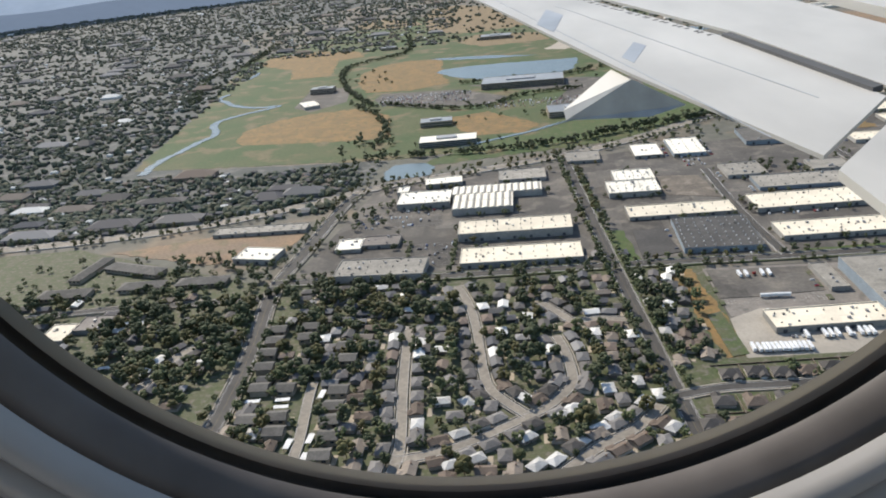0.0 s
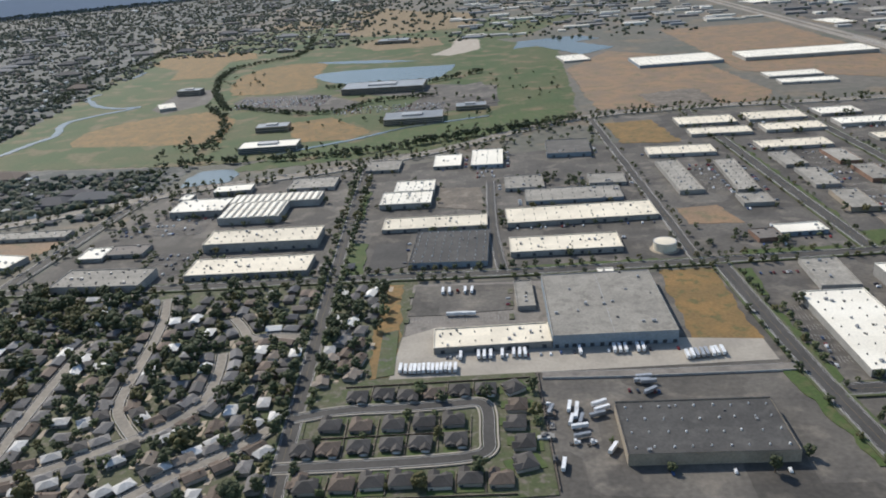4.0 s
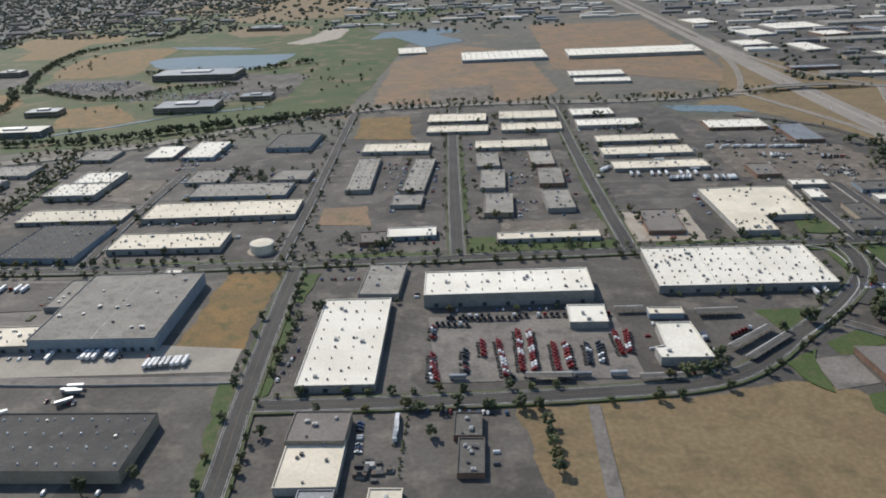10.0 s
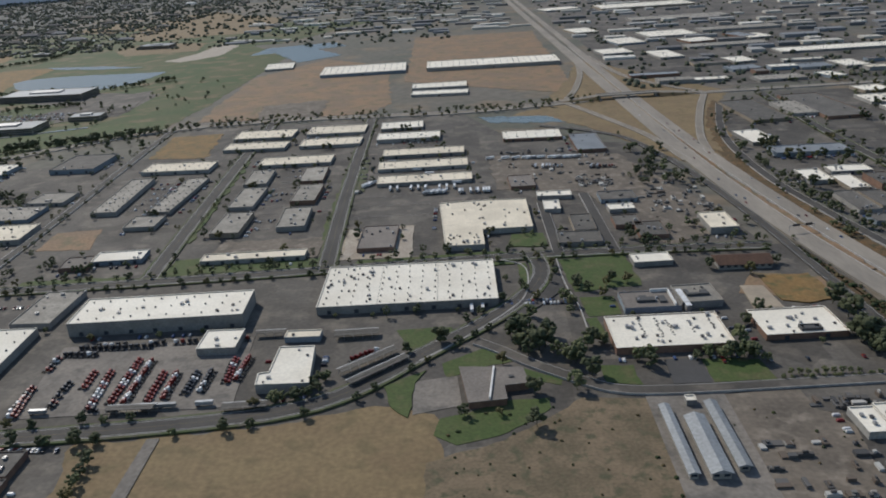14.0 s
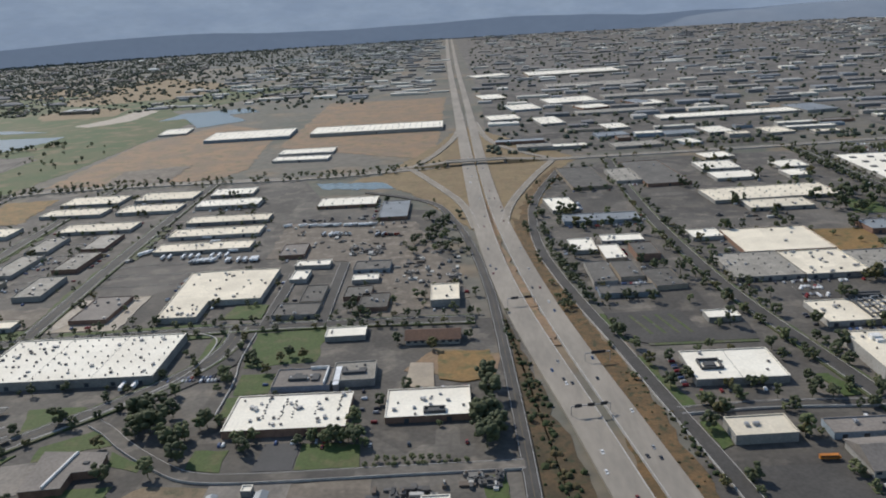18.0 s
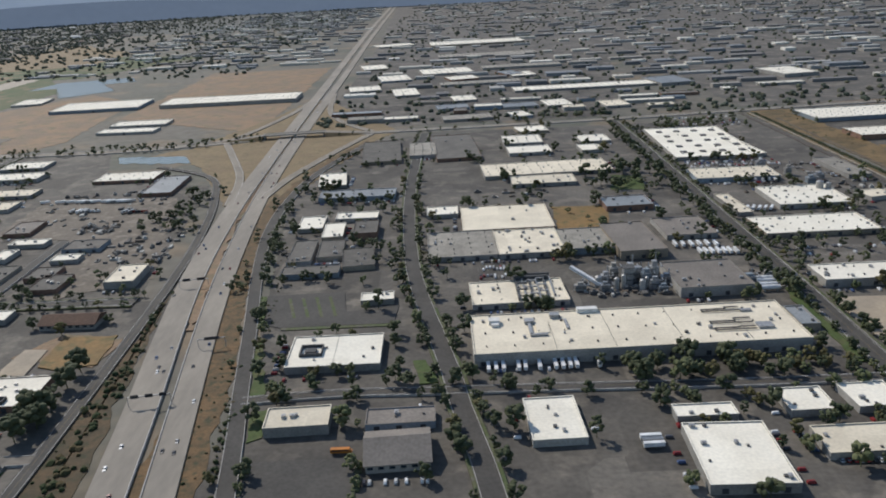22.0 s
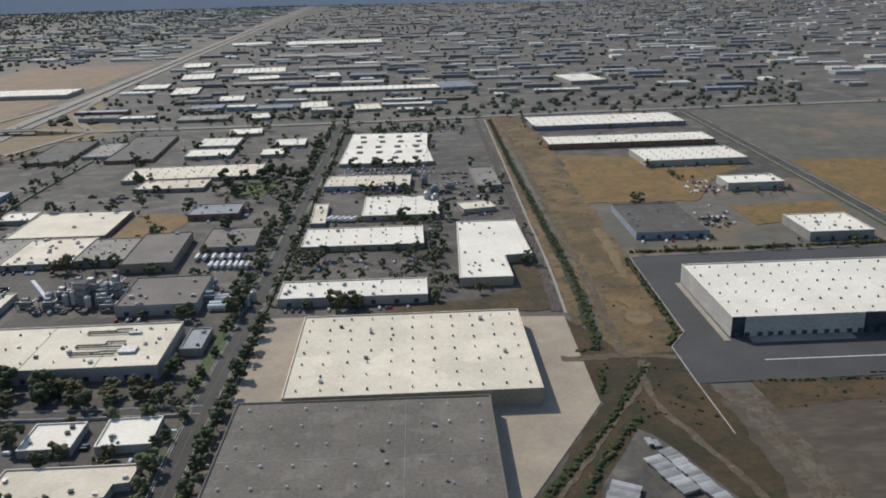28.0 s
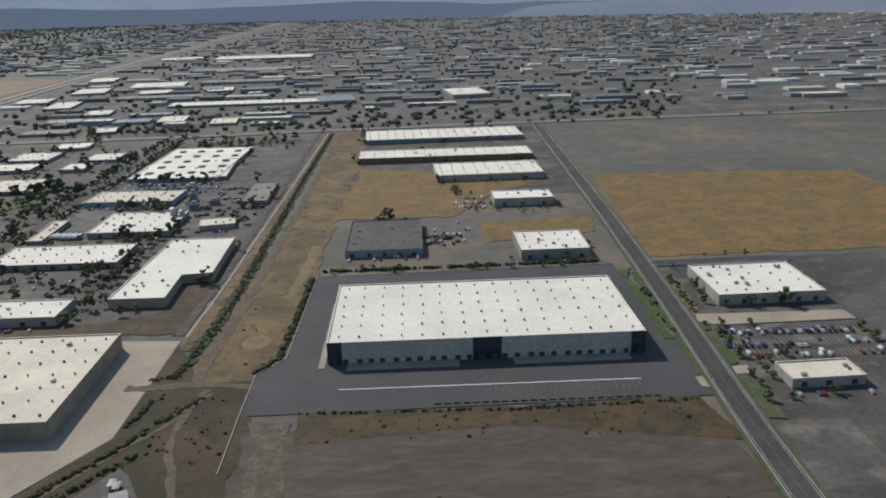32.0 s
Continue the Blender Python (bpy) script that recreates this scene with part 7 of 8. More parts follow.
def car_kind(paint, label, tall=0.0):
    thing = tagged(new("car"), label, "car", "parked and driving cars")
    part("body", prism([(-1.3, 0.15), (1.3, 0.15), (1.3, 0.42), (0.75, 0.5), (-0.95, 0.52), (-1.3, 0.46)], 0.52), paint, thing)
    part("cabin", prism([(-0.95, 0.5), (0.55, 0.5), (0.25, 0.8 + tall), (-0.75, 0.82 + tall)], 0.46), glass_dark, thing)
    part("roof_panel", prism([(-0.74, 0.82 + tall), (0.24, 0.8 + tall), (0.2, 0.85 + tall), (-0.7, 0.87 + tall)], 0.43), paint, thing)
    for x in (-0.8, 0.8):
        place(part("axle", axle, None, thing), x, 0, 0.19)
    return thing


def trailer_kind(paint, label):
    thing = tagged(new("semi_trailer"), label, "trailer", "trailers in the truck courts")
    part("box", Shape().box(-3.3, -0.68, 0.62, 3.3, 0.68, 2.05).box(-3.34, -0.7, 2.05, 3.34, 0.7, 2.1), paint, thing)
    part("underframe", Shape().box(-3.2, -0.3, 0.45, 3.2, 0.3, 0.62).box(1.9, -0.5, 0.05, 2.05, 0.5, 0.5), unit_dark, thing)
    place(part("tandem_axle", tandem, None, thing), -2.5, 0, 0.25).matrix_basis @= Matrix.Scale(1.3, 4)
    return thing


def tractor_kind(paint, label):
    thing = tagged(new("truck_tractor"), label, "truck", "truck tractors in the yard")
    part("cab", prism([(-0.4, 0.5), (1.9, 0.5), (1.9, 1.05), (1.0, 1.15), (0.75, 1.75), (0.5, 2.0), (-0.4, 2.05)], 0.68), paint, thing)
    part("windscreen", prism([(1.02, 1.17), (1.06, 1.17), (0.81, 1.75), (0.77, 1.75)], 0.6), glass_dark, thing)
    part("frame", Shape().box(-2.1, -0.3, 0.4, -0.4, 0.3, 0.6).box(-1.6, -0.4, 0.6, -1.0, 0.4, 0.7), unit_dark, thing)
    place(part("tandem_axle", tandem, None, thing), -1.5, 0, 0.27).matrix_basis @= Matrix.Scale(1.4, 4)
    place(part("axle", axle, None, thing), 1.35, 0, 0.27).matrix_basis @= Matrix.Scale(1.4, 4)
    return thing


CARS = [car_kind(paint_white, "white car on asphalt"), car_kind(paint_dark, "black car on asphalt"), car_kind(paint_silver, "silver car on asphalt"), car_kind(paint_red, "red car on asphalt", 0.1), car_kind(paint_blue, "blue car on asphalt", 0.1)]
TRAILER, GREY_TRAILER = trailer_kind(paint_white, "white box semi-trailer on the concrete"), trailer_kind(paint_silver, "grey box semi-trailer on the concrete")
RED_TRUCK, WHITE_TRUCK, BLUE_TRUCK = tractor_kind(paint_red, "red truck tractor parked in a row"), tractor_kind(paint_white, "white truck tractor parked in a row"), tractor_kind(paint_dark, "dark truck tractor parked in a row")
for i, k in enumerate(CARS):
    place(k, 286 + 0.8 * i, 300 + 6 * i, 0.3, 90)
place(TRAILER, 100.5, 309, 0.2, 90)
place(GREY_TRAILER, 204, 292, 0.2)
place(RED_TRUCK, 347.5, 311, 0.2)
place(WHITE_TRUCK, 348, 298, 0.2)
place(BLUE_TRUCK, 346, 340, 0.2, 90)


def row(kinds, x0, y0, x1, y1, n, rot, z=0.28, gap=0.0, jitter=0.25):
    for i in range(n):
        if rnd.random() >= gap:
            f = (i + 0.5) / n
            copy_thing(rnd.choice(kinds), pose(x0 + (x1 - x0) * f + rnd.uniform(-jitter, jitter), y0 + (y1 - y0) * f + rnd.uniform(-jitter, jitter), z, 0, 0, rot + rnd.uniform(-2, 2)))


T, G, R3 = [TRAILER], [TRAILER, TRAILER, GREY_TRAILER], [RED_TRUCK, RED_TRUCK, RED_TRUCK, WHITE_TRUCK]
row(T, 102, 308, 126, 308, 12, 90)
row(T, 126, 318.6, 158, 319.5, 12, 90, gap=0.35)
row(T, 172, 319.3, 224, 320.8, 20, 90, gap=0.5)
row(G, 226, 312, 244, 315, 8, 90, gap=0.15)
row([TRAILER, RED_TRUCK], 113, 389.6, 133, 389.4, 5, 90)
row(T, 120, 361.5, 132, 361, 3, 0)
for x, y, rot in ((163.8, 276, 70), (164.6, 272, 70), (172.2, 274, 80), (175, 273, 80), (174.5, 269, 80), (172.2, 264.8, 75), (176, 265, 75), (174.9, 260.4, 10), (175.3, 254.3, 15), (172.2, 250.5, 5), (178.4, 250.2, 20), (184.1, 276, 25), (184.8, 272, 25), (182.6, 268, 20), (206.5, 291, 5), (205.3, 295, 5), (206, 284, 35), (166.9, 237, 80), (185.6, 246, 60)):
    copy_thing(rnd.choice(G + [WHITE_TRUCK]), pose(x, y, 0.28, 0, 0, rot))
row(T, 837, 349.6, 884, 350.2, 17, 90, gap=0.15)
row(G, 889, 300, 889, 293, 3, 0)
row([WHITE_TRUCK, GREY_TRAILER, TRAILER], 337.6, 275, 337.7, 257, 5, 90)
row(T, 1002, 285, 1010, 283, 4, 100)
row(T, 955, 466, 976, 464, 7, 90)
row(T, 945, 478, 970, 476, 6, 90)
row(T, 1000, 608, 1050, 598, 12, 90, gap=0.2)
row(T, 1005, 536, 1022, 534, 5, 60)
row(G, 460, 640, 520, 566, 6, 0, gap=0.2)
row(T, 462, 564, 530, 562, 14, 90, gap=0.3)
row(G, 538, 630, 606, 622.6, 18, 20, gap=0.15)
row([GREY_TRAILER, WHITE_TRUCK, TRAILER], 570, 602, 591, 600, 8, 80, gap=0.1)
row([BLUE_TRUCK, RED_TRUCK, GREY_TRAILER], 609, 595, 626, 593, 8, 70)
row(G, 493, 551, 508, 553, 7, 70)
row(G, 516, 551, 537, 551, 12, 90, gap=0.15)
row([WHITE_TRUCK, TRAILER], 449, 570, 456, 582, 4, 30)
row(T, 520, 372, 530, 374, 2, 90)
row(R3, 347, 311, 350, 297, 6, 10)
row(R3, 367, 330, 368, 316, 5, 10)
row(R3, 374, 330, 377, 300, 12, 10)
row(R3, 382.5, 339, 383.5, 304, 14, 10)
row(R3, 388.5, 338, 389.5, 304, 14, 170)
row(R3, 397, 327, 398, 303, 9, 10)
row(R3, 403, 327, 404, 306, 8, 170)
row([BLUE_TRUCK, BLUE_TRUCK, WHITE_TRUCK], 411, 326, 411, 309, 7, 10)
row([BLUE_TRUCK, BLUE_TRUCK, WHITE_TRUCK], 417, 327, 417, 310, 7, 170)
row(R3, 424, 336, 425, 316, 8, 10)
row(R3, 430, 337, 429, 318, 8, 170)
row([BLUE_TRUCK], 345, 350, 384, 349.5, 14, 90, gap=0.15)
row([BLUE_TRUCK, WHITE_TRUCK], 346, 345, 362, 344, 6, 90)
row(R3, 472, 330, 483, 338, 6, 60)
row([BLUE_TRUCK, RED_TRUCK, WHITE_TRUCK, BLUE_TRUCK], 352, 351.5, 426, 353, 26, 95, gap=0.3)
row([BLUE_TRUCK, WHITE_TRUCK, RED_TRUCK], 345.5, 343, 347.5, 300, 18, 8, gap=0.3)
row([BLUE_TRUCK, RED_TRUCK], 360, 322, 361, 303, 8, 12, gap=0.3)
row([GREY_TRAILER, BLUE_TRUCK], 355, 299.5, 425, 301.5, 10, 2, gap=0.35)
# traffic
for index, rot, n in ((20 + 2, -90, 26), (21 + 2, 90, 22)):
    pts, w = [q for q in ROADS if q[1] in (12, 10) and q[0][0][1] > 3000][index - 22]
    for _ in range(n):
        i = rnd.randrange(len(pts) // 3, len(pts) - 2)
        f = rnd.random()
        (ax, ay), (bx, by) = pts[i], pts[i + 1]
        ang = math.atan2(by - ay, bx - ax)
        off = rnd.choice((-0.3, -0.1, 0.1, 0.3)) * w
        x, y = ax + (bx - ax) * f - math.sin(ang) * off, ay + (by - ay) * f + math.cos(ang) * off
        copy_thing(rnd.choice(CARS), pose(x, y, 0.62, 0, 0, math.degrees(ang)))
lot = Shape()


def stalls(xa, ya, xb, yb, n, rot=90, fill=0.6, things=False):
    """A row of parked cars: the nearest ones things of their own, the rest joined."""
    for i in range(n):
        if rnd.random() > fill:
            continue
        f = (i + 0.5) / n
        x, y = xa + (xb - xa) * f, ya + (yb - ya) * f
        if in_building(x, y, 0.8) or any(x0 < x < x1 and y0 < y < y1 for x0, y0, x1, y1 in BARE[:2] + ((488, 262, 560, 345), (294, 283, 346, 372), (446, 356, 540, 374))):
            continue
        if things:
            copy_thing(rnd.choice(CARS), pose(x, y, 0.28, 0, 0, rot + rnd.uniform(-2, 2)))
        else:
            a, b = (0.52, 1.25) if rot == 90 else (1.25, 0.52)
            k = len(lot.v)
            lot.v += [(x + p * a, y + q * b, z) for z in (0.2, 0.72) for p, q in ((-1, -1), (1, -1), (1, 1), (-1, 1))] + [(x + p * a * 0.75, y + q * b * 0.6, 1.1) for p, q in ((-1, -1), (1, -1), (1, 1), (-1, 1))]
            lot.f += [tuple(k + v for v in face) for face in ((0, 1, 5, 4), (1, 2, 6, 5), (2, 3, 7, 6), (3, 0, 4, 7), (4, 5, 9, 8), (5, 6, 10, 9), (6, 7, 11, 10), (7, 4, 8, 11), (8, 9, 10, 11))]


stalls(197, 286, 212, 284, 9, 90, 0.6, True)
stalls(284, 397, 305, 397, 12, 90, 0.6, True)
stalls(1316, 384, 1366, 381, 24, 90, 0.7, True)
stalls(1312, 372, 1350, 370, 18, 90, 0.6, True)
stalls(610, 318, 680, 318, 20, 90, 0.15, True)
for fx, fy, w, d in list(FOOT):
    if 95 < fx < 1340 and 250 < fy < 800 and w > 12:
        for yy, ang in ((fy - d / 2 - 5, 90), (fy + d / 2 + 4, 90)):
            if rnd.random() < 0.6:
                stalls(fx - w / 2, yy, fx + w / 2, yy, int(w / 1.5), 90, rnd.uniform(0.04, 0.3) * (1.5 if fx > 735 else 1.0))
for fx, fy, w, d in list(FOOT):
    if 95 < fx < 1340 and 230 < fy < 700 and d > 14:
        for xx in (fx - w / 2 - 4, fx + w / 2 + 4):
            if rnd.random() < 0.45 and not near_road(xx, fy, 1.0):
                stalls(xx, fy - d / 2, xx, fy + d / 2, int(d / 1.5), 0, rnd.uniform(0.04, 0.3) * (1.5 if fx > 735 else 1.0))
stalls(935.5, 300, 936.5, 288, 8, 0, 0.8, True)
stalls(939, 283.4, 956, 282.5, 9, 90, 0.5, True)
stalls(324, 271, 326, 252, 9, 0, 0.8, True)
stalls(347, 277.5, 378, 276, 18, 90, 0.5, True)
# stall lines and kerbed islands of the car parks
stall_paint = Shape()


def car_park(x0, y0, x1, y1, rows, fill=0.4, islands=True):
    """Rows of painted stalls with cars and planted islands."""
    step = (y1 - y0) / rows
    for k in range(rows):
        y = y0 + step * (k + 0.5)
        n = int((x1 - x0) / 1.6)
        for i in range(n + 1):
            stall_paint.box(x0 + i * 1.6 - 0.03, y - 2.7, 0.2, x0 + i * 1.6 + 0.03, y + 2.7, 0.32)
        stalls(x0, y - 1.4, x1, y - 1.4, n, 90, fill)
        stalls(x0, y + 1.4, x1, y + 1.4, n, 90, fill)
        if islands:
            for x in (x0 - 1.5, x1 + 1.5):
                if free(x, y, 0.5) and y0 < 430:
                    patch("island", yard_grass, [(x - 1.2, y - 2.8), (x + 1.2, y - 2.8), (x + 1.2, y + 2.8), (x - 1.2, y + 2.8)], 0.16)
                    tree(x, y, 0, 0.7)


for args in ((764, 268, 796, 295, 3, 0.0), (284, 300, 294, 360, 6, 0.02), (100, 424, 132, 470, 5, 0.06), (-75, 428, -48, 470, 5, 0.1),
             (-118, 500, -60, 540, 4, 0.12), (-178, 945, -60, 1010, 6, 0.22), (-40, 880, 90, 920, 4, 0.25), (130, 600, 145, 660, 5, 0.4), (388, 490, 402, 630, 10, 0.1), (295, 540, 310, 610, 6, 0.12),
             (842, 440, 856, 520, 7, 0.5), (1000, 450, 1060, 470, 2, 0.12), (1006, 640, 1070, 660, 2, 0.4), (1040, 790, 1100, 840, 5, 0.1), (1316, 360, 1366, 388, 3, 0.2), (1190, 480, 1206, 540, 5, 0.4), (1212, 500, 1232, 545, 4, 0.2),
             (1225, 566, 1245, 600, 3, 0.3), (540, 372, 566, 384, 1, 0.6), (448, 500, 500, 560, 3, 0.0), (100, 350, 150, 395, 3, 0.0)):
    car_park(*args)

# ---- single structures ----
tank = tagged(place(new("storage_tank"), 243, 438), "round cream steel storage tank on a concrete pad", "tank")
part("tank_wall", Shape().tube(0, 0, -0.1, 5.2, 6.6, 6.6, 40), roof_c, tank)
part("tank_roof", Shape().tube(0, 0, 5.2, 5.9, 6.7, 0.4, 40), roof_c, tank)
part("rim", Shape().tube(0, 0, 5.05, 5.25, 6.75, 6.75, 40), metal_grey, tank)
part("pad", Shape().tube(0, 0, -0.1, 0.3, 8.5, 8.5, 40), concrete_lot, tank)

bridge = tagged(place(new("overpass_bridge"), 683, 837.5, 0, 4.5), "concrete road bridge over the highway", "bridge")
part("deck", Shape().box(-30, -5, 3.3, 30, 5, 4.0), concrete_road, bridge)
for y in (-5, 4.7):
    part("parapet", Shape().box(-30, y, 4.0, 30, y + 0.3, 4.6), concrete_kerb, bridge)
for x in (-28, 0.5, 28):
    part("pier", Shape().box(x - 0.6, -4, -0.1, x + 0.6, 4, 3.3), concrete_kerb, bridge)
for sgn in (-1, 1):
    part("embankment", Shape().add([(sgn * 30, -6, 3.9), (sgn * 30, 6, 3.9), (sgn * 75, 6, 0.3), (sgn * 75, -6, 0.3), (sgn * 30, -11, 0), (sgn * 30, 11, 0), (sgn * 75, -7, 0), (sgn * 75, 7, 0)],
                                   [(0, 1, 2, 3), (0, 3, 6, 4), (1, 5, 7, 2), (0, 4, 5, 1)]), dry_tan, bridge)
    part("approach", Shape().add([(sgn * 29.9, -5, 4.0), (sgn * 29.9, 5, 4.0), (sgn * 76, 5, 0.62), (sgn * 76, -5, 0.62), (sgn * 29.9, -5, 3.5), (sgn * 29.9, 5, 3.5), (sgn * 76, 5, 0), (sgn * 76, -5, 0)],
                                 [(0, 1, 2, 3), (0, 3, 7, 4), (1, 5, 6, 2), (0, 4, 5, 1)]), concrete_road, bridge)


def gantry(x, y, w, rot, signs):
    g = tagged(place(new("sign_gantry"), x, y, 0.5, rot), "grey steel sign gantry over the highway", "sign gantry")
    for k in (-w / 2, w / 2):
        part("post", Shape().tube(k, 0, -0.4, 4.2, 0.14, 0.12, 8), metal_grey, g)
    part("beam", Shape().box(-w / 2, -0.15, 3.9, w / 2, 0.15, 4.3), metal_grey, g)
    for k in range(signs):
        part("sign_panel", Shape().box(-w / 2 + w * (k + 0.25) / signs, -0.25, 3.6, -w / 2 + w * (k + 0.8) / signs, -0.16, 5.0), paint_dark, g)
    return g


for k, (pts, w) in enumerate([q for q in ROADS if q[1] in (12, 10) and q[0][0][1] > 3000]):
    near = [p for p in pts if p[1] < 1300]
    base = 0.62 if k == 0 else 0.62
    side = w / 2 + 0.2 if k == 0 else -w / 2 - 0.2
    wall = tagged(new("median_barrier", ribbon(near, side - 0.2, side + 0.2, -0.05, 1.25).mesh("median_barrier", concrete_kerb)), "low concrete median barrier along the highway", "barrier", kind="structure")
    for off in (-0.44, -0.15, 0.15, 0.44):
        part("lane_line", ribbon(near, off * w - 0.08, off * w + 0.08, 0.3, 0.66), trim_white if abs(off) > 0.3 else paint_white, wall)
gantry(718, 334, 15, 8, 3)
gantry(700, 450, 14, 8, 2)
gantry(728, 380, 11, 8, 1)


def canopy(x, y, w, d, rot, z=2.1):
    c = tagged(place(new("parking_canopy"), x, y, 0.2, rot), "long dark metal canopy on posts, white edge", "canopy")
    part("roof", Shape().box(-w / 2, -d / 2, z, w / 2, d / 2, z + 0.15).box(-w / 2, -0.1, z + 0.15, w / 2, 0.1, z + 0.25), roof_d, c)
    part("gutter", Shape().box(-w / 2 - 0.05, d / 2, z - 0.02, w / 2 + 0.05, d / 2 + 0.28, z + 0.22), trim_white, c)
    for k in range(int(w / 4) + 1):
        for yy in (-d / 2 + 0.4, d / 2 - 0.4):
            part("post", Shape().box(-w / 2 + 0.3 + k * 4 - 0.07, yy - 0.07, -0.2, -w / 2 + 0.3 + k * 4 + 0.07, yy + 0.07, z), metal_grey, c)
    return c


canopy(480.3, 328.4, 27.5, 3.6, 40)
canopy(485.2, 320.4, 29, 3.6, 42)
canopy(472.5, 352, 19, 5, 3)
canopy(434, 356, 13, 3, 2)
canopy(394, 299, 18, 3.4, 0)
canopy(437.6, 297.6, 17, 4, 3)


def pipe(s, pts, r):
    for a, b in zip(pts, pts[1:]):
        lo, hi = [min(p, q) - r for p, q in zip(a, b)], [max(p, q) + r for p, q in zip(a, b)]
        s.box(*lo, *hi)
    return s


# duct loops on the long factory roof
duct = tagged(place(new("roof_duct"), 931, 363.5, 5.35), "dark looped ducts on a white factory roof", "duct")
for x1, y, bend in ((15.5, 18.0, 1.6), (16.5, 6.3, 2.4), (16.0, 0.2, 0.6)):
    part("duct_run", pipe(Shape(), [(10, y, 0.5), (0, y, 0.5), (0, y + 1.7, 0.5), (10, y + 1.7, 0.5), (10, y + 1.7 + bend, 0.5), (x1, y + 1.7 + bend, 0.5)], 0.22).box(10 - 0.2, y - 0.2, 0.28, x1, y + 0.22, 0.72), unit_dark, duct)
part("duct_box", Shape().box(17, 0.6, -0.05, 23, 5.2, 0.9), metal_grey, duct)
part("duct_box", Shape().box(15.5, 17, -0.05, 20, 18.6, 0.8), metal_grey, duct)
rack = tagged(place(new("pipe_rack"), 867, 424, 2.5), "steel pipe rack with rows of ducts on a flat roof", "pipe rack")
for k, x in enumerate((-9, -5.6, -2.6, 0.8, 4.2, 7.4)):
    part("duct_run", Shape().box(x, -15.5 + (k % 3) * 2, 0.4, x + (0.5 if k % 2 else 0.9), 15, 1.2), unit_dark if k % 2 == 0 else metal_grey, rack)
for k in range(9):
    part("cross_duct", Shape().box(-8 + (k % 3) * 4.6, -13 + k * 2.6, 1.2, -4 + (k % 3) * 4.6, -12.2 + k * 2.6, 1.7), metal_grey if k % 3 else unit_dark, rack)
part("duct_bank", Shape().box(-9, 9, 0.3, 7, 10.4, 2.2).box(-7, 12, 0.3, 8, 13, 2.4), unit_dark, rack)
for k in range(5):
    part("support", Shape().box(-9 + k * 4, -15.2, 0, -8.8 + k * 4, -14.9, 1.4), metal_grey, rack)
for x, y, r, h in ((905, 424, 1.2, 5.0), (908.2, 424, 1.1, 6.4), (916, 420, 1.4, 5.2), (919, 424, 1.0, 4.8), (1063, 566, 2.2, 7), (1068, 565, 1.6, 6), (897, 427, 1.6, 5), (982, 418, 1.1, 5), (985.5, 420, 1.1, 5), (984, 415, 1.1, 4.5)):
    silo = tagged(place(new("silo"), x, y, 0.1), "tall pale grey steel silo in the plant", "silo")
    part("drum", Shape().tube(0, 0, -0.05, h, r, r, 16), wall_cream, silo)
    part("cone", Shape().tube(0, 0, h, h + r * 0.5, r, 0.2, 16), metal_grey, silo)
    part("ladder", Shape().box(r, -0.2, 0, r + 0.15, 0.2, h), unit_dark, silo)
tower = tagged(place(new("process_tower"), 911, 428, 0.1), "grey boxed process tower with platforms", "tower")
part("tower_body", Shape().box(-2.2, -2, -0.05, 2.2, 2, 9), metal_grey, tower)
for z in (3, 6, 9):
    part("platform", Shape().box(-2.8, -2.6, z, 2.8, 2.6, z + 0.2), unit_dark, tower)
def process_unit(x, y, w, d, h, seed):
    """A boxed machine house with platforms, pipes and a stack."""
    r = random.Random(seed)
    u = tagged(place(new("process_unit"), x, y, 0.1), "grey steel process unit with pipes and platforms", "machinery")
    part("housing", Shape().box(-w / 2, -d / 2, -0.05, w / 2, d / 2, h * 0.7).box(-w * 0.25, -d * 0.3, h * 0.7, w * 0.3, d * 0.25, h), r.choice((metal_grey, wall_light, wall_blue, paint_silver)), u)
    part("platform", Shape().box(-w / 2 - 0.5, -d / 2 - 0.5, h * 0.4, w / 2 + 0.5, d / 2 + 0.5, h * 0.4 + 0.12), unit_dark, u)
    part("pipe_run", pipe(Shape(), [(-w / 2 - 0.8, -d / 2 - 0.8, 0.5), (-w / 2 - 0.8, -d / 2 - 0.8, h * 0.8), (w / 2 + 1.5, -d / 2 - 0.8, h * 0.8), (w / 2 + 1.5, d / 2, h * 0.8)], 0.16), metal_grey, u)
    part("stack", Shape().tube(w * 0.3, d * 0.3, h * 0.6, h * 1.35, 0.35, 0.3, 10), paint_silver, u)


for k, (x, y, w, d, h) in enumerate(((929, 428, 5, 4, 5), (936, 424, 4, 5, 7), (943, 431, 7, 4, 4), (951, 423, 5, 5, 6), (958, 430, 4, 4, 8), (966, 424, 6, 4, 4.5), (913, 433, 5, 5, 9), (920, 430, 4, 4, 7), (906, 437, 4, 4, 8), (918, 438, 6, 4, 5), (924, 432, 4, 5, 10), (899, 421, 4, 3, 5), (922, 422, 4, 3, 6), (925, 418, 4, 3, 4), (901, 431, 4, 4, 6), (888, 424, 5, 3, 4),
                                     (1068, 590, 5, 5, 5), (1078, 600, 6, 4, 4), (1062, 612, 4, 4, 7), (1054, 640, 6, 5, 5))):
    if not in_building(x, y, 1.0):
        process_unit(x, y, w, d, h, k)
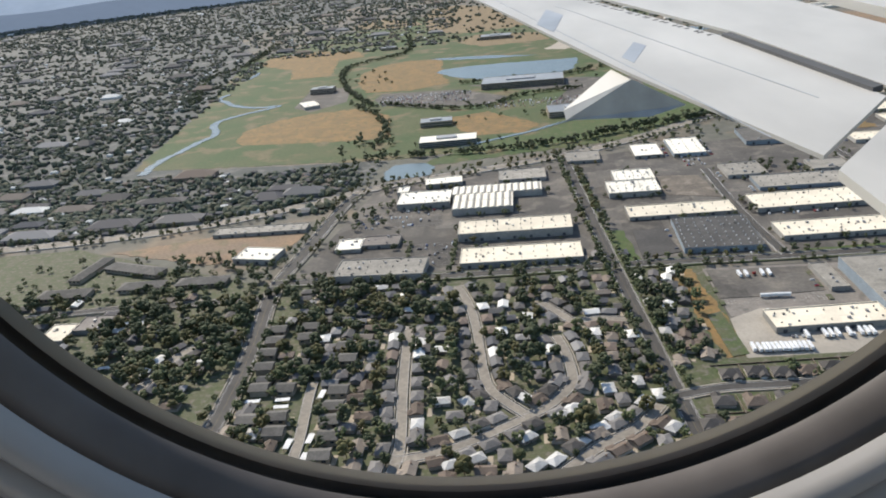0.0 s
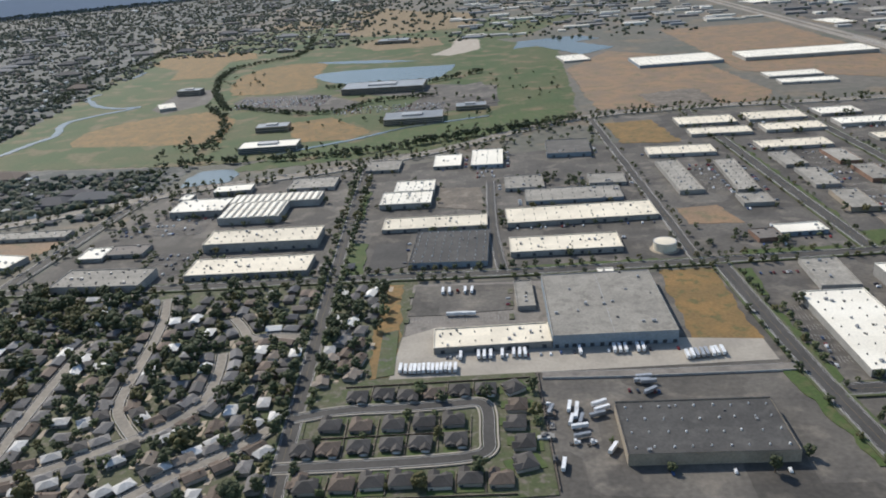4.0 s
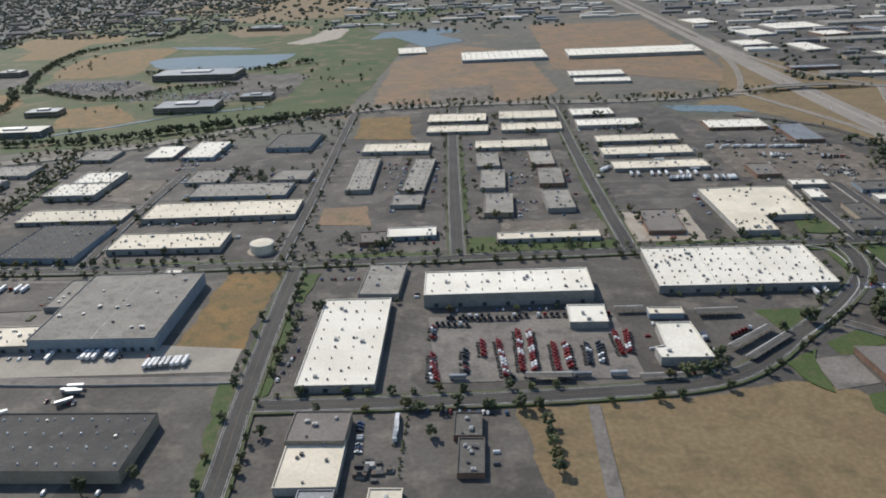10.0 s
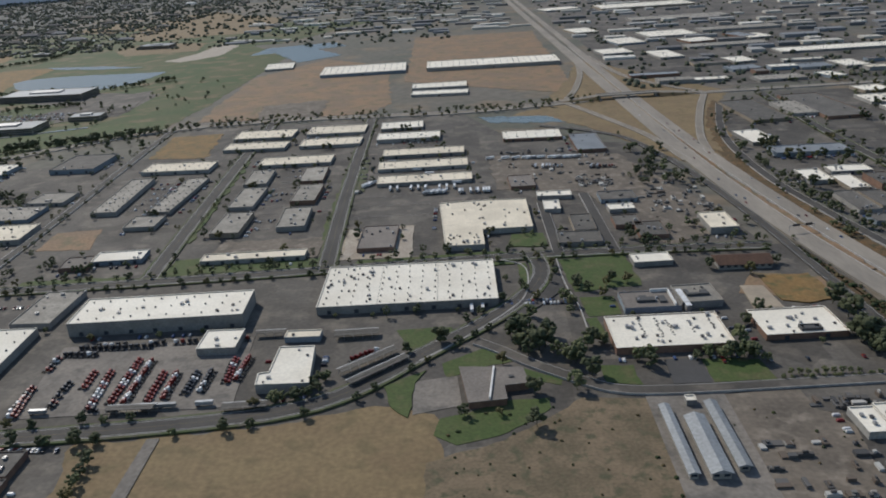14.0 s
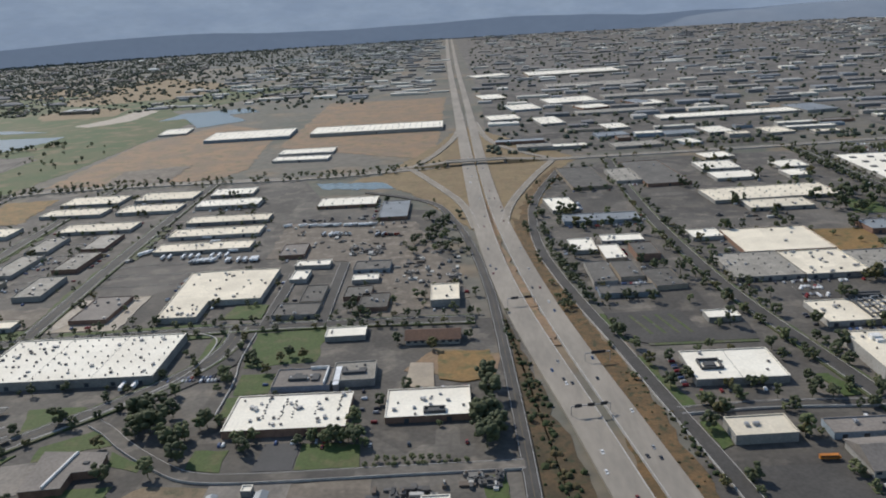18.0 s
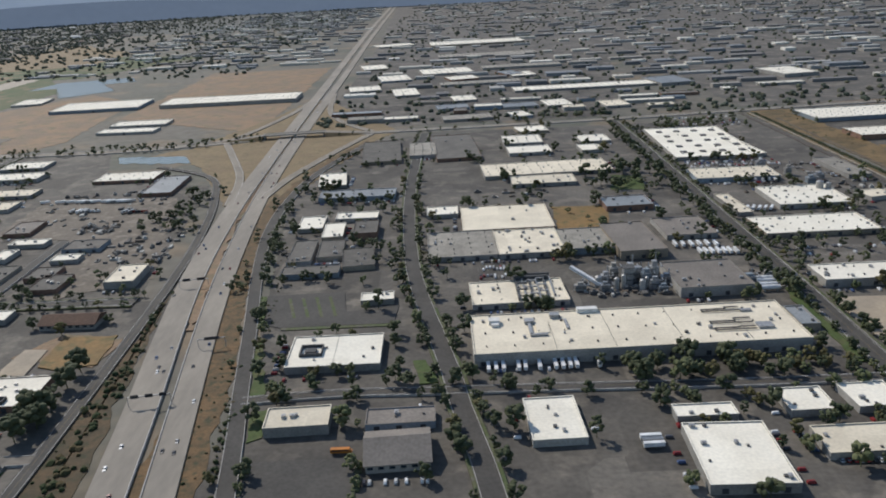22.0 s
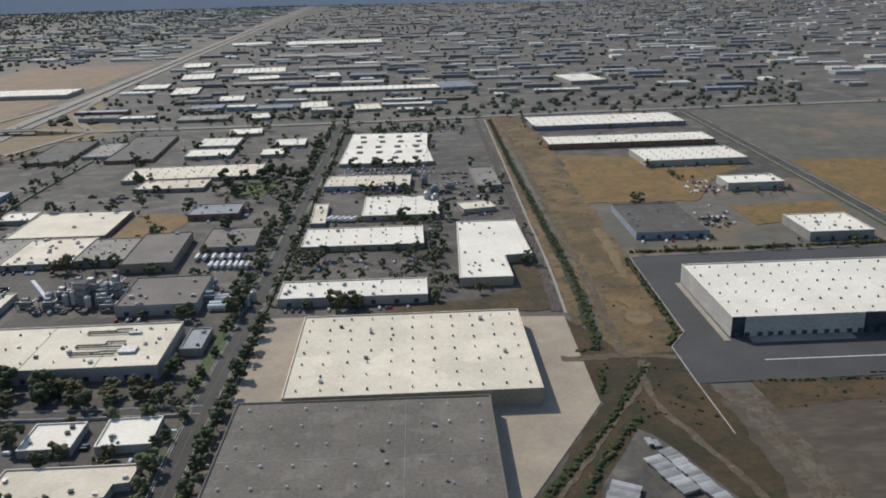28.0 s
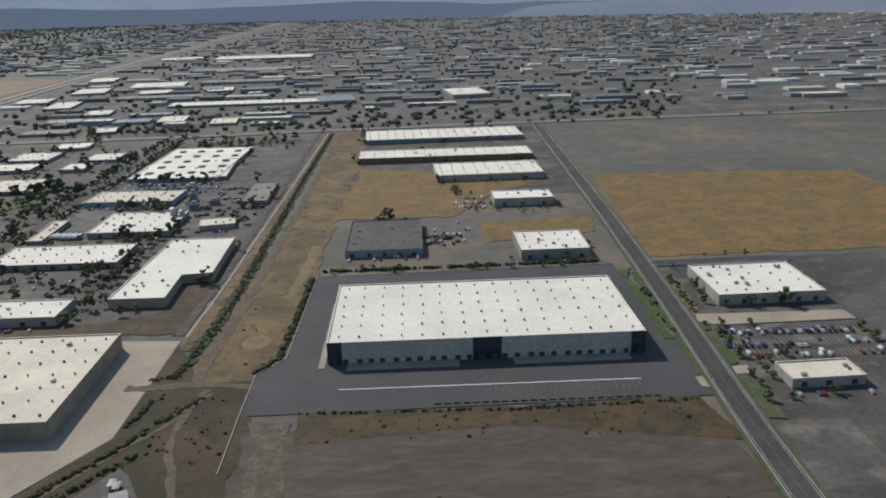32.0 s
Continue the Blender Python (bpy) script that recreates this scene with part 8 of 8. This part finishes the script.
for x, y in ((972, 413), (972, 416.4), (973, 421), (973, 424.4)):
    vessel = tagged(place(new("horizontal_tank"), x, y, 0.2), "white horizontal steel tank on saddles in the plant", "tank")
    lying = part("drum", Shape().tube(0, 0, -4.2, 4.2, 1.1, 1.1, 14), paint_white, vessel)
    lying.matrix_basis = pose(0, 0, 1.6, 0, 90, 0)
    for k in (-2.6, 2.6):
        part("saddle", Shape().box(k - 0.3, -0.9, -0.1, k + 0.3, 0.9, 0.9), concrete_kerb, vessel)
conveyor = tagged(new("conveyor"), "long sloping white conveyor gallery to the tower", "conveyor")
conveyor.matrix_basis = pose(893.5, 429, 3.6, 0, 14, -48)
part("gallery", Shape().box(-12, -0.8, -0.6, 12, 0.8, 0.8), paint_white, conveyor)
for x in (-10, 0, 8):
    part("trestle", Shape().box(x, -0.6, -3.2 - x * 0.2, x + 0.3, 0.6, -0.6), metal_grey, conveyor)
bus = tagged(place(new("school_bus"), 791, 299, 0.25), "long orange school bus parked on asphalt", "bus")
part("body", Shape().box(-3.2, -0.7, 0.4, 3.0, 0.7, 1.75).box(3.0, -0.6, 0.4, 3.7, 0.6, 1.0), paint_orange, bus)
part("window_band", Shape().box(-3.0, -0.72, 1.05, 2.8, 0.72, 1.45), glass_dark, bus)
for x in (-2.2, 2.4):
    for y in (-0.65, 0.65):
        place(part("wheel", tyre, None, bus), x, y, 0.25).matrix_basis @= Matrix.Scale(1.3, 4)

# painted lines of the new lot
marks = Shape().box(1177, 350.2, 0.3, 1276, 350.7, 0.45)
worn = Shape()
for k in range(26):
    worn.box(1226 + k * 1.95, 344, 0.3, 1226.1 + k * 1.95, 348.5, 0.42)
tagged(new("worn_markings", worn.mesh("worn_markings", line_yellow)), "faint worn stall marks on new asphalt", "markings", kind="structure")
wheel_stops = Shape()
for k in range(24):
    wheel_stops.box(1208 + k * 3.0, 338.6, 0.2, 1210 + k * 3.0, 339.2, 0.7)
tagged(new("wheel_stops", wheel_stops.mesh("wheel_stops", ballast)), "row of dark kerb blocks along the lot edge", "kerb", kind="structure")
tagged(new("lot_markings", marks.mesh("lot_markings", trim_white)), "white painted lines and stall marks on new asphalt", "markings", kind="structure")

# clutter of the contractors' yards
junk = Shape()
for x0, y0, x1, y1, n in ((545, 560, 630, 635, 44), (630, 470, 672, 560, 30), (612, 225, 650, 270, 50), (596, 552, 619, 568, 46), (634, 492, 668, 534, 40), (545, 640, 630, 655, 26), (590, 540, 660, 600, 16), (440, 560, 450, 660, 16), (160, 240, 165, 290, 14), (1205, 500, 1225, 520, 30), (327, 238, 338, 250, 14), (670, 290, 683, 299, 40), (640, 284, 668, 292, 16), (1010, 570, 1110, 640, 40), (845, 590, 900, 610, 16), (925, 415, 980, 440, 70), (890, 415, 925, 436, 40), (1075, 560, 1110, 650, 40)):
    for _ in range(n):
        x, y = rnd.uniform(x0, x1), y0 + (y1 - y0) * (int(rnd.random() * 7) + rnd.uniform(0.0, 0.35)) / 7
        if free(x, y, 1.5):
            w, d, h = rnd.uniform(0.5, 2.6), rnd.uniform(0.5, 1.4), rnd.uniform(0.4, 1.5)
            if rnd.random() < 0.5:
                w, d = d, w
            junk.box(x - w, y - d, 0.1, x + w, y + d, 0.2 + h)
            if rnd.random() < 0.4:
                junk.box(x - w * 0.4, y - d * 0.4, 0.2 + h, x + w * 0.3, y + d * 0.5, 0.5 + h * 1.4)
tagged(new("yard_clutter", junk.mesh("yard_clutter", island_mat("clutter", [(0.12, 0.115, 0.11), (0.24, 0.23, 0.21), (0.09, 0.085, 0.08), (0.42, 0.41, 0.38), (0.07, 0.07, 0.07), (0.18, 0.17, 0.155), (0.13, 0.105, 0.085), (0.1, 0.1, 0.1)]))), "crates, machines and scrap in the yards", "clutter", kind="stuff")
tagged(new("stall_lines", stall_paint.mesh("stall_lines", concrete_kerb)), "white painted parking stall lines", "markings", kind="structure")
tagged(new("parked_cars", lot.mesh("parked_cars", car_paints)), "rows of small parked cars on the asphalt yards", "cars", kind="stuff")

TREES.sort(key=lambda t: t[1])
for x, y, k, size in TREES[:230]:
    copy_thing(KINDS[k], pose(x, y, 0, 0, 0, rnd.uniform(0, 360)) @ Matrix.Scale(size, 4))
HIGH, WIDE = (4.6, 5.6, 3.6, 5.0, 6.4), (1.9, 2.3, 1.6, 2.1, 1.7)
for leaf, ks in ((leaf_a, (0, 2)), (leaf_b, (1, 4)), (leaf_c, (3,))):
    s = Shape()
    for x, y, k, size in TREES[230:]:
        if k in ks:
            h, w = HIGH[k] * size, WIDE[k] * size
            s.tube(x, y, -0.1, h * 0.5, 0.12 * size, 0.08 * size, 5, False)
            n = 20 if y < 420 else 13 if y < 620 else 6
            for _ in range(n):
                a, q, up = rnd.uniform(0, 6.3), rnd.uniform(0.15, 1.0) ** 0.6 * w, rnd.uniform(-1, 1)
                q *= (1 - up * up * 0.75) ** 0.5
                clump(s, rnd, x + math.cos(a) * q, y + math.sin(a) * q, h * (0.6 + 0.3 * up), w * (rnd.uniform(0.26, 0.46) if n > 6 else rnd.uniform(0.4, 0.62)))
    tagged(new("woodland", s.mesh("woodland", leaf)), "scattered trees with %s crowns" % leaf.name.split("_")[1], "trees", kind="stuff")



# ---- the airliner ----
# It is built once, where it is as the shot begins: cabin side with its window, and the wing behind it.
wing_paint = mat("wing_paint", (0.56, 0.535, 0.48), (0.43, 0.41, 0.37), 0.35, 2.5, rough=0.5, spec=0.3, amount=0.7, stretch=(1.0, 0.4, 1.0))
# Darker copy of wing_paint: shade on the fairing's near side put into colour.
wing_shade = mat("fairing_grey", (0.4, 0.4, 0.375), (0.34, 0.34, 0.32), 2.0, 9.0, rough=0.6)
wing_patch = mat("wing_patch", (0.36, 0.37, 0.38), None, 0.5, 3.0, rough=0.4)
cabin_plastic = mat("cabin_plastic", (0.25, 0.225, 0.235), (0.22, 0.198, 0.207), 3.0, 40.0, rough=0.6, amount=0.3)
bezel_plastic = mat("bezel_plastic", (0.42, 0.4, 0.375), (0.35, 0.333, 0.312), 5.0, 40.0, rough=0.3, spec=0.5, amount=0.4)
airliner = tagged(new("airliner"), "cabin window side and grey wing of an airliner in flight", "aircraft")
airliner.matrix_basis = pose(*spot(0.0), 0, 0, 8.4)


def slab(pts, thick, slope=0.05, base=-0.8):
    """A flat panel of the wing, its corners given from above; the wing rises slightly outwards."""
    s, n = Shape(), len(pts)
    return s.add([(x, y, base + slope * y) for x, y in pts] + [(x, y, base + slope * y - thick) for x, y in pts],
                 [tuple(range(n)), tuple(range(2 * n - 1, n - 1, -1))] + [(i, n + i, n + (i + 1) % n, (i + 1) % n) for i in range(n)])


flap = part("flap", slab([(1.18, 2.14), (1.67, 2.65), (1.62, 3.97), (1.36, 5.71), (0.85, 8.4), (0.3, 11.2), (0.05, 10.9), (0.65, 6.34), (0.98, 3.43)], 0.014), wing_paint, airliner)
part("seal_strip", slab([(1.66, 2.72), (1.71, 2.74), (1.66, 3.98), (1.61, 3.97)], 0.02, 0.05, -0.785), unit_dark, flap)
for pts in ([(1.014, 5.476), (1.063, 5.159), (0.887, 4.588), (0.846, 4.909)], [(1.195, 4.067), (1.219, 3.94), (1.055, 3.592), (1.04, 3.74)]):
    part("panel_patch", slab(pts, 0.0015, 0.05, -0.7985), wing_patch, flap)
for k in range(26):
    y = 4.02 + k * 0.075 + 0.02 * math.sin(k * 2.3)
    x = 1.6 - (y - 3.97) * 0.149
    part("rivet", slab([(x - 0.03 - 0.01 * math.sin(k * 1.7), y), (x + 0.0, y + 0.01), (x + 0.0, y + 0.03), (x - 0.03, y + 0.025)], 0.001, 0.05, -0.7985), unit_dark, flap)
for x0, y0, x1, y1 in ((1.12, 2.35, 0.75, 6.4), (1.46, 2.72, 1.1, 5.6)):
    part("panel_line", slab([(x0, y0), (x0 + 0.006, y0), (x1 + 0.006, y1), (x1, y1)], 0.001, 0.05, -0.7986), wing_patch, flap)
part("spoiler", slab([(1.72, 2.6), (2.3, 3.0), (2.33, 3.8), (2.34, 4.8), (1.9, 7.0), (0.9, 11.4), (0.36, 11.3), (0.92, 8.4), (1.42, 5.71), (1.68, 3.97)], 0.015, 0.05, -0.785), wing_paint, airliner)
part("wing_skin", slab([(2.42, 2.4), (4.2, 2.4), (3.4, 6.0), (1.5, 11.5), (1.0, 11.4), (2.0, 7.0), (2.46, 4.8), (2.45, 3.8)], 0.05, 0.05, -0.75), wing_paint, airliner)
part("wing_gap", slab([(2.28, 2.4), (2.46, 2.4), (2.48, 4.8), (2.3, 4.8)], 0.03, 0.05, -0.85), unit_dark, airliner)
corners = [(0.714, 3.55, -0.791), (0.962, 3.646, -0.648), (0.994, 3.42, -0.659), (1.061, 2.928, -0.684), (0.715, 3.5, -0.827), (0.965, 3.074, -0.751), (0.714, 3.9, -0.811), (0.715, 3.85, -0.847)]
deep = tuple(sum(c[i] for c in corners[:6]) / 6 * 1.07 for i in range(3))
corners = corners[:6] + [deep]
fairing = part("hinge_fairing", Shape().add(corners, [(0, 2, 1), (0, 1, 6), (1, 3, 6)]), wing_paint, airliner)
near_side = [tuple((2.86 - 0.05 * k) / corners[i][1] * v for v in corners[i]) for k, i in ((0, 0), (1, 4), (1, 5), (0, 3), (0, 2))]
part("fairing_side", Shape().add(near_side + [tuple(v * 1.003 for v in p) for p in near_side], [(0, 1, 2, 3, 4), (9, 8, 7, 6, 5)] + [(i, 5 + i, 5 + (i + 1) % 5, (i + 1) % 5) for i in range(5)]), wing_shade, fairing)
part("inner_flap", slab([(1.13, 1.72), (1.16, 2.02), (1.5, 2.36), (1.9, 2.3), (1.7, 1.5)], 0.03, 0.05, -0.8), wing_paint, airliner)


def oval(scale, y, n=128):
    out = []
    for i in range(n):
        c, q = math.cos(2 * math.pi * i / n), math.sin(2 * math.pi * i / n)
        out.append((0.0336 + 0.1905 * scale * math.copysign(abs(c) ** 0.97, c), y, 0.011 + 0.1905 * scale * math.copysign(abs(q) ** 0.97, q)))
    return out


def rings(stations):
    s, n = Shape(), 128
    for k, (scale, y) in enumerate(stations):
        s.v += oval(scale, y)
    for k in range(len(stations) - 1):
        s.f += [(k * n + i, k * n + (i + 1) % n, (k + 1) * n + (i + 1) % n, (k + 1) * n + i) for i in range(n)]
    return s


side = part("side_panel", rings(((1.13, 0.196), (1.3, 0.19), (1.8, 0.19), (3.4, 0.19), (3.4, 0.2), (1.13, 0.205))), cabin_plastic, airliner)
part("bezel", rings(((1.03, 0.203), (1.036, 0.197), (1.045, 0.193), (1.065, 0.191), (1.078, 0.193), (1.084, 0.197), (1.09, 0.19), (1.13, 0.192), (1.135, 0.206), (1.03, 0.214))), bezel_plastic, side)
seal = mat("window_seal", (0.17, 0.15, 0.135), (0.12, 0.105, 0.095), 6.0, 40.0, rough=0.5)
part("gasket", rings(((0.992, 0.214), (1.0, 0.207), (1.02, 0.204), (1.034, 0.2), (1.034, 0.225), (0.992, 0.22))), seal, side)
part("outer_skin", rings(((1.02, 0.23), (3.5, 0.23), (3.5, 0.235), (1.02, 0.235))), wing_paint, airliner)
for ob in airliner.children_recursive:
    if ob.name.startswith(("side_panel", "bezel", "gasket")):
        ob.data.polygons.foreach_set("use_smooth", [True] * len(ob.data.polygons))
# Unseen ceiling, floor and back wall, added to keep skylight off the side panel.
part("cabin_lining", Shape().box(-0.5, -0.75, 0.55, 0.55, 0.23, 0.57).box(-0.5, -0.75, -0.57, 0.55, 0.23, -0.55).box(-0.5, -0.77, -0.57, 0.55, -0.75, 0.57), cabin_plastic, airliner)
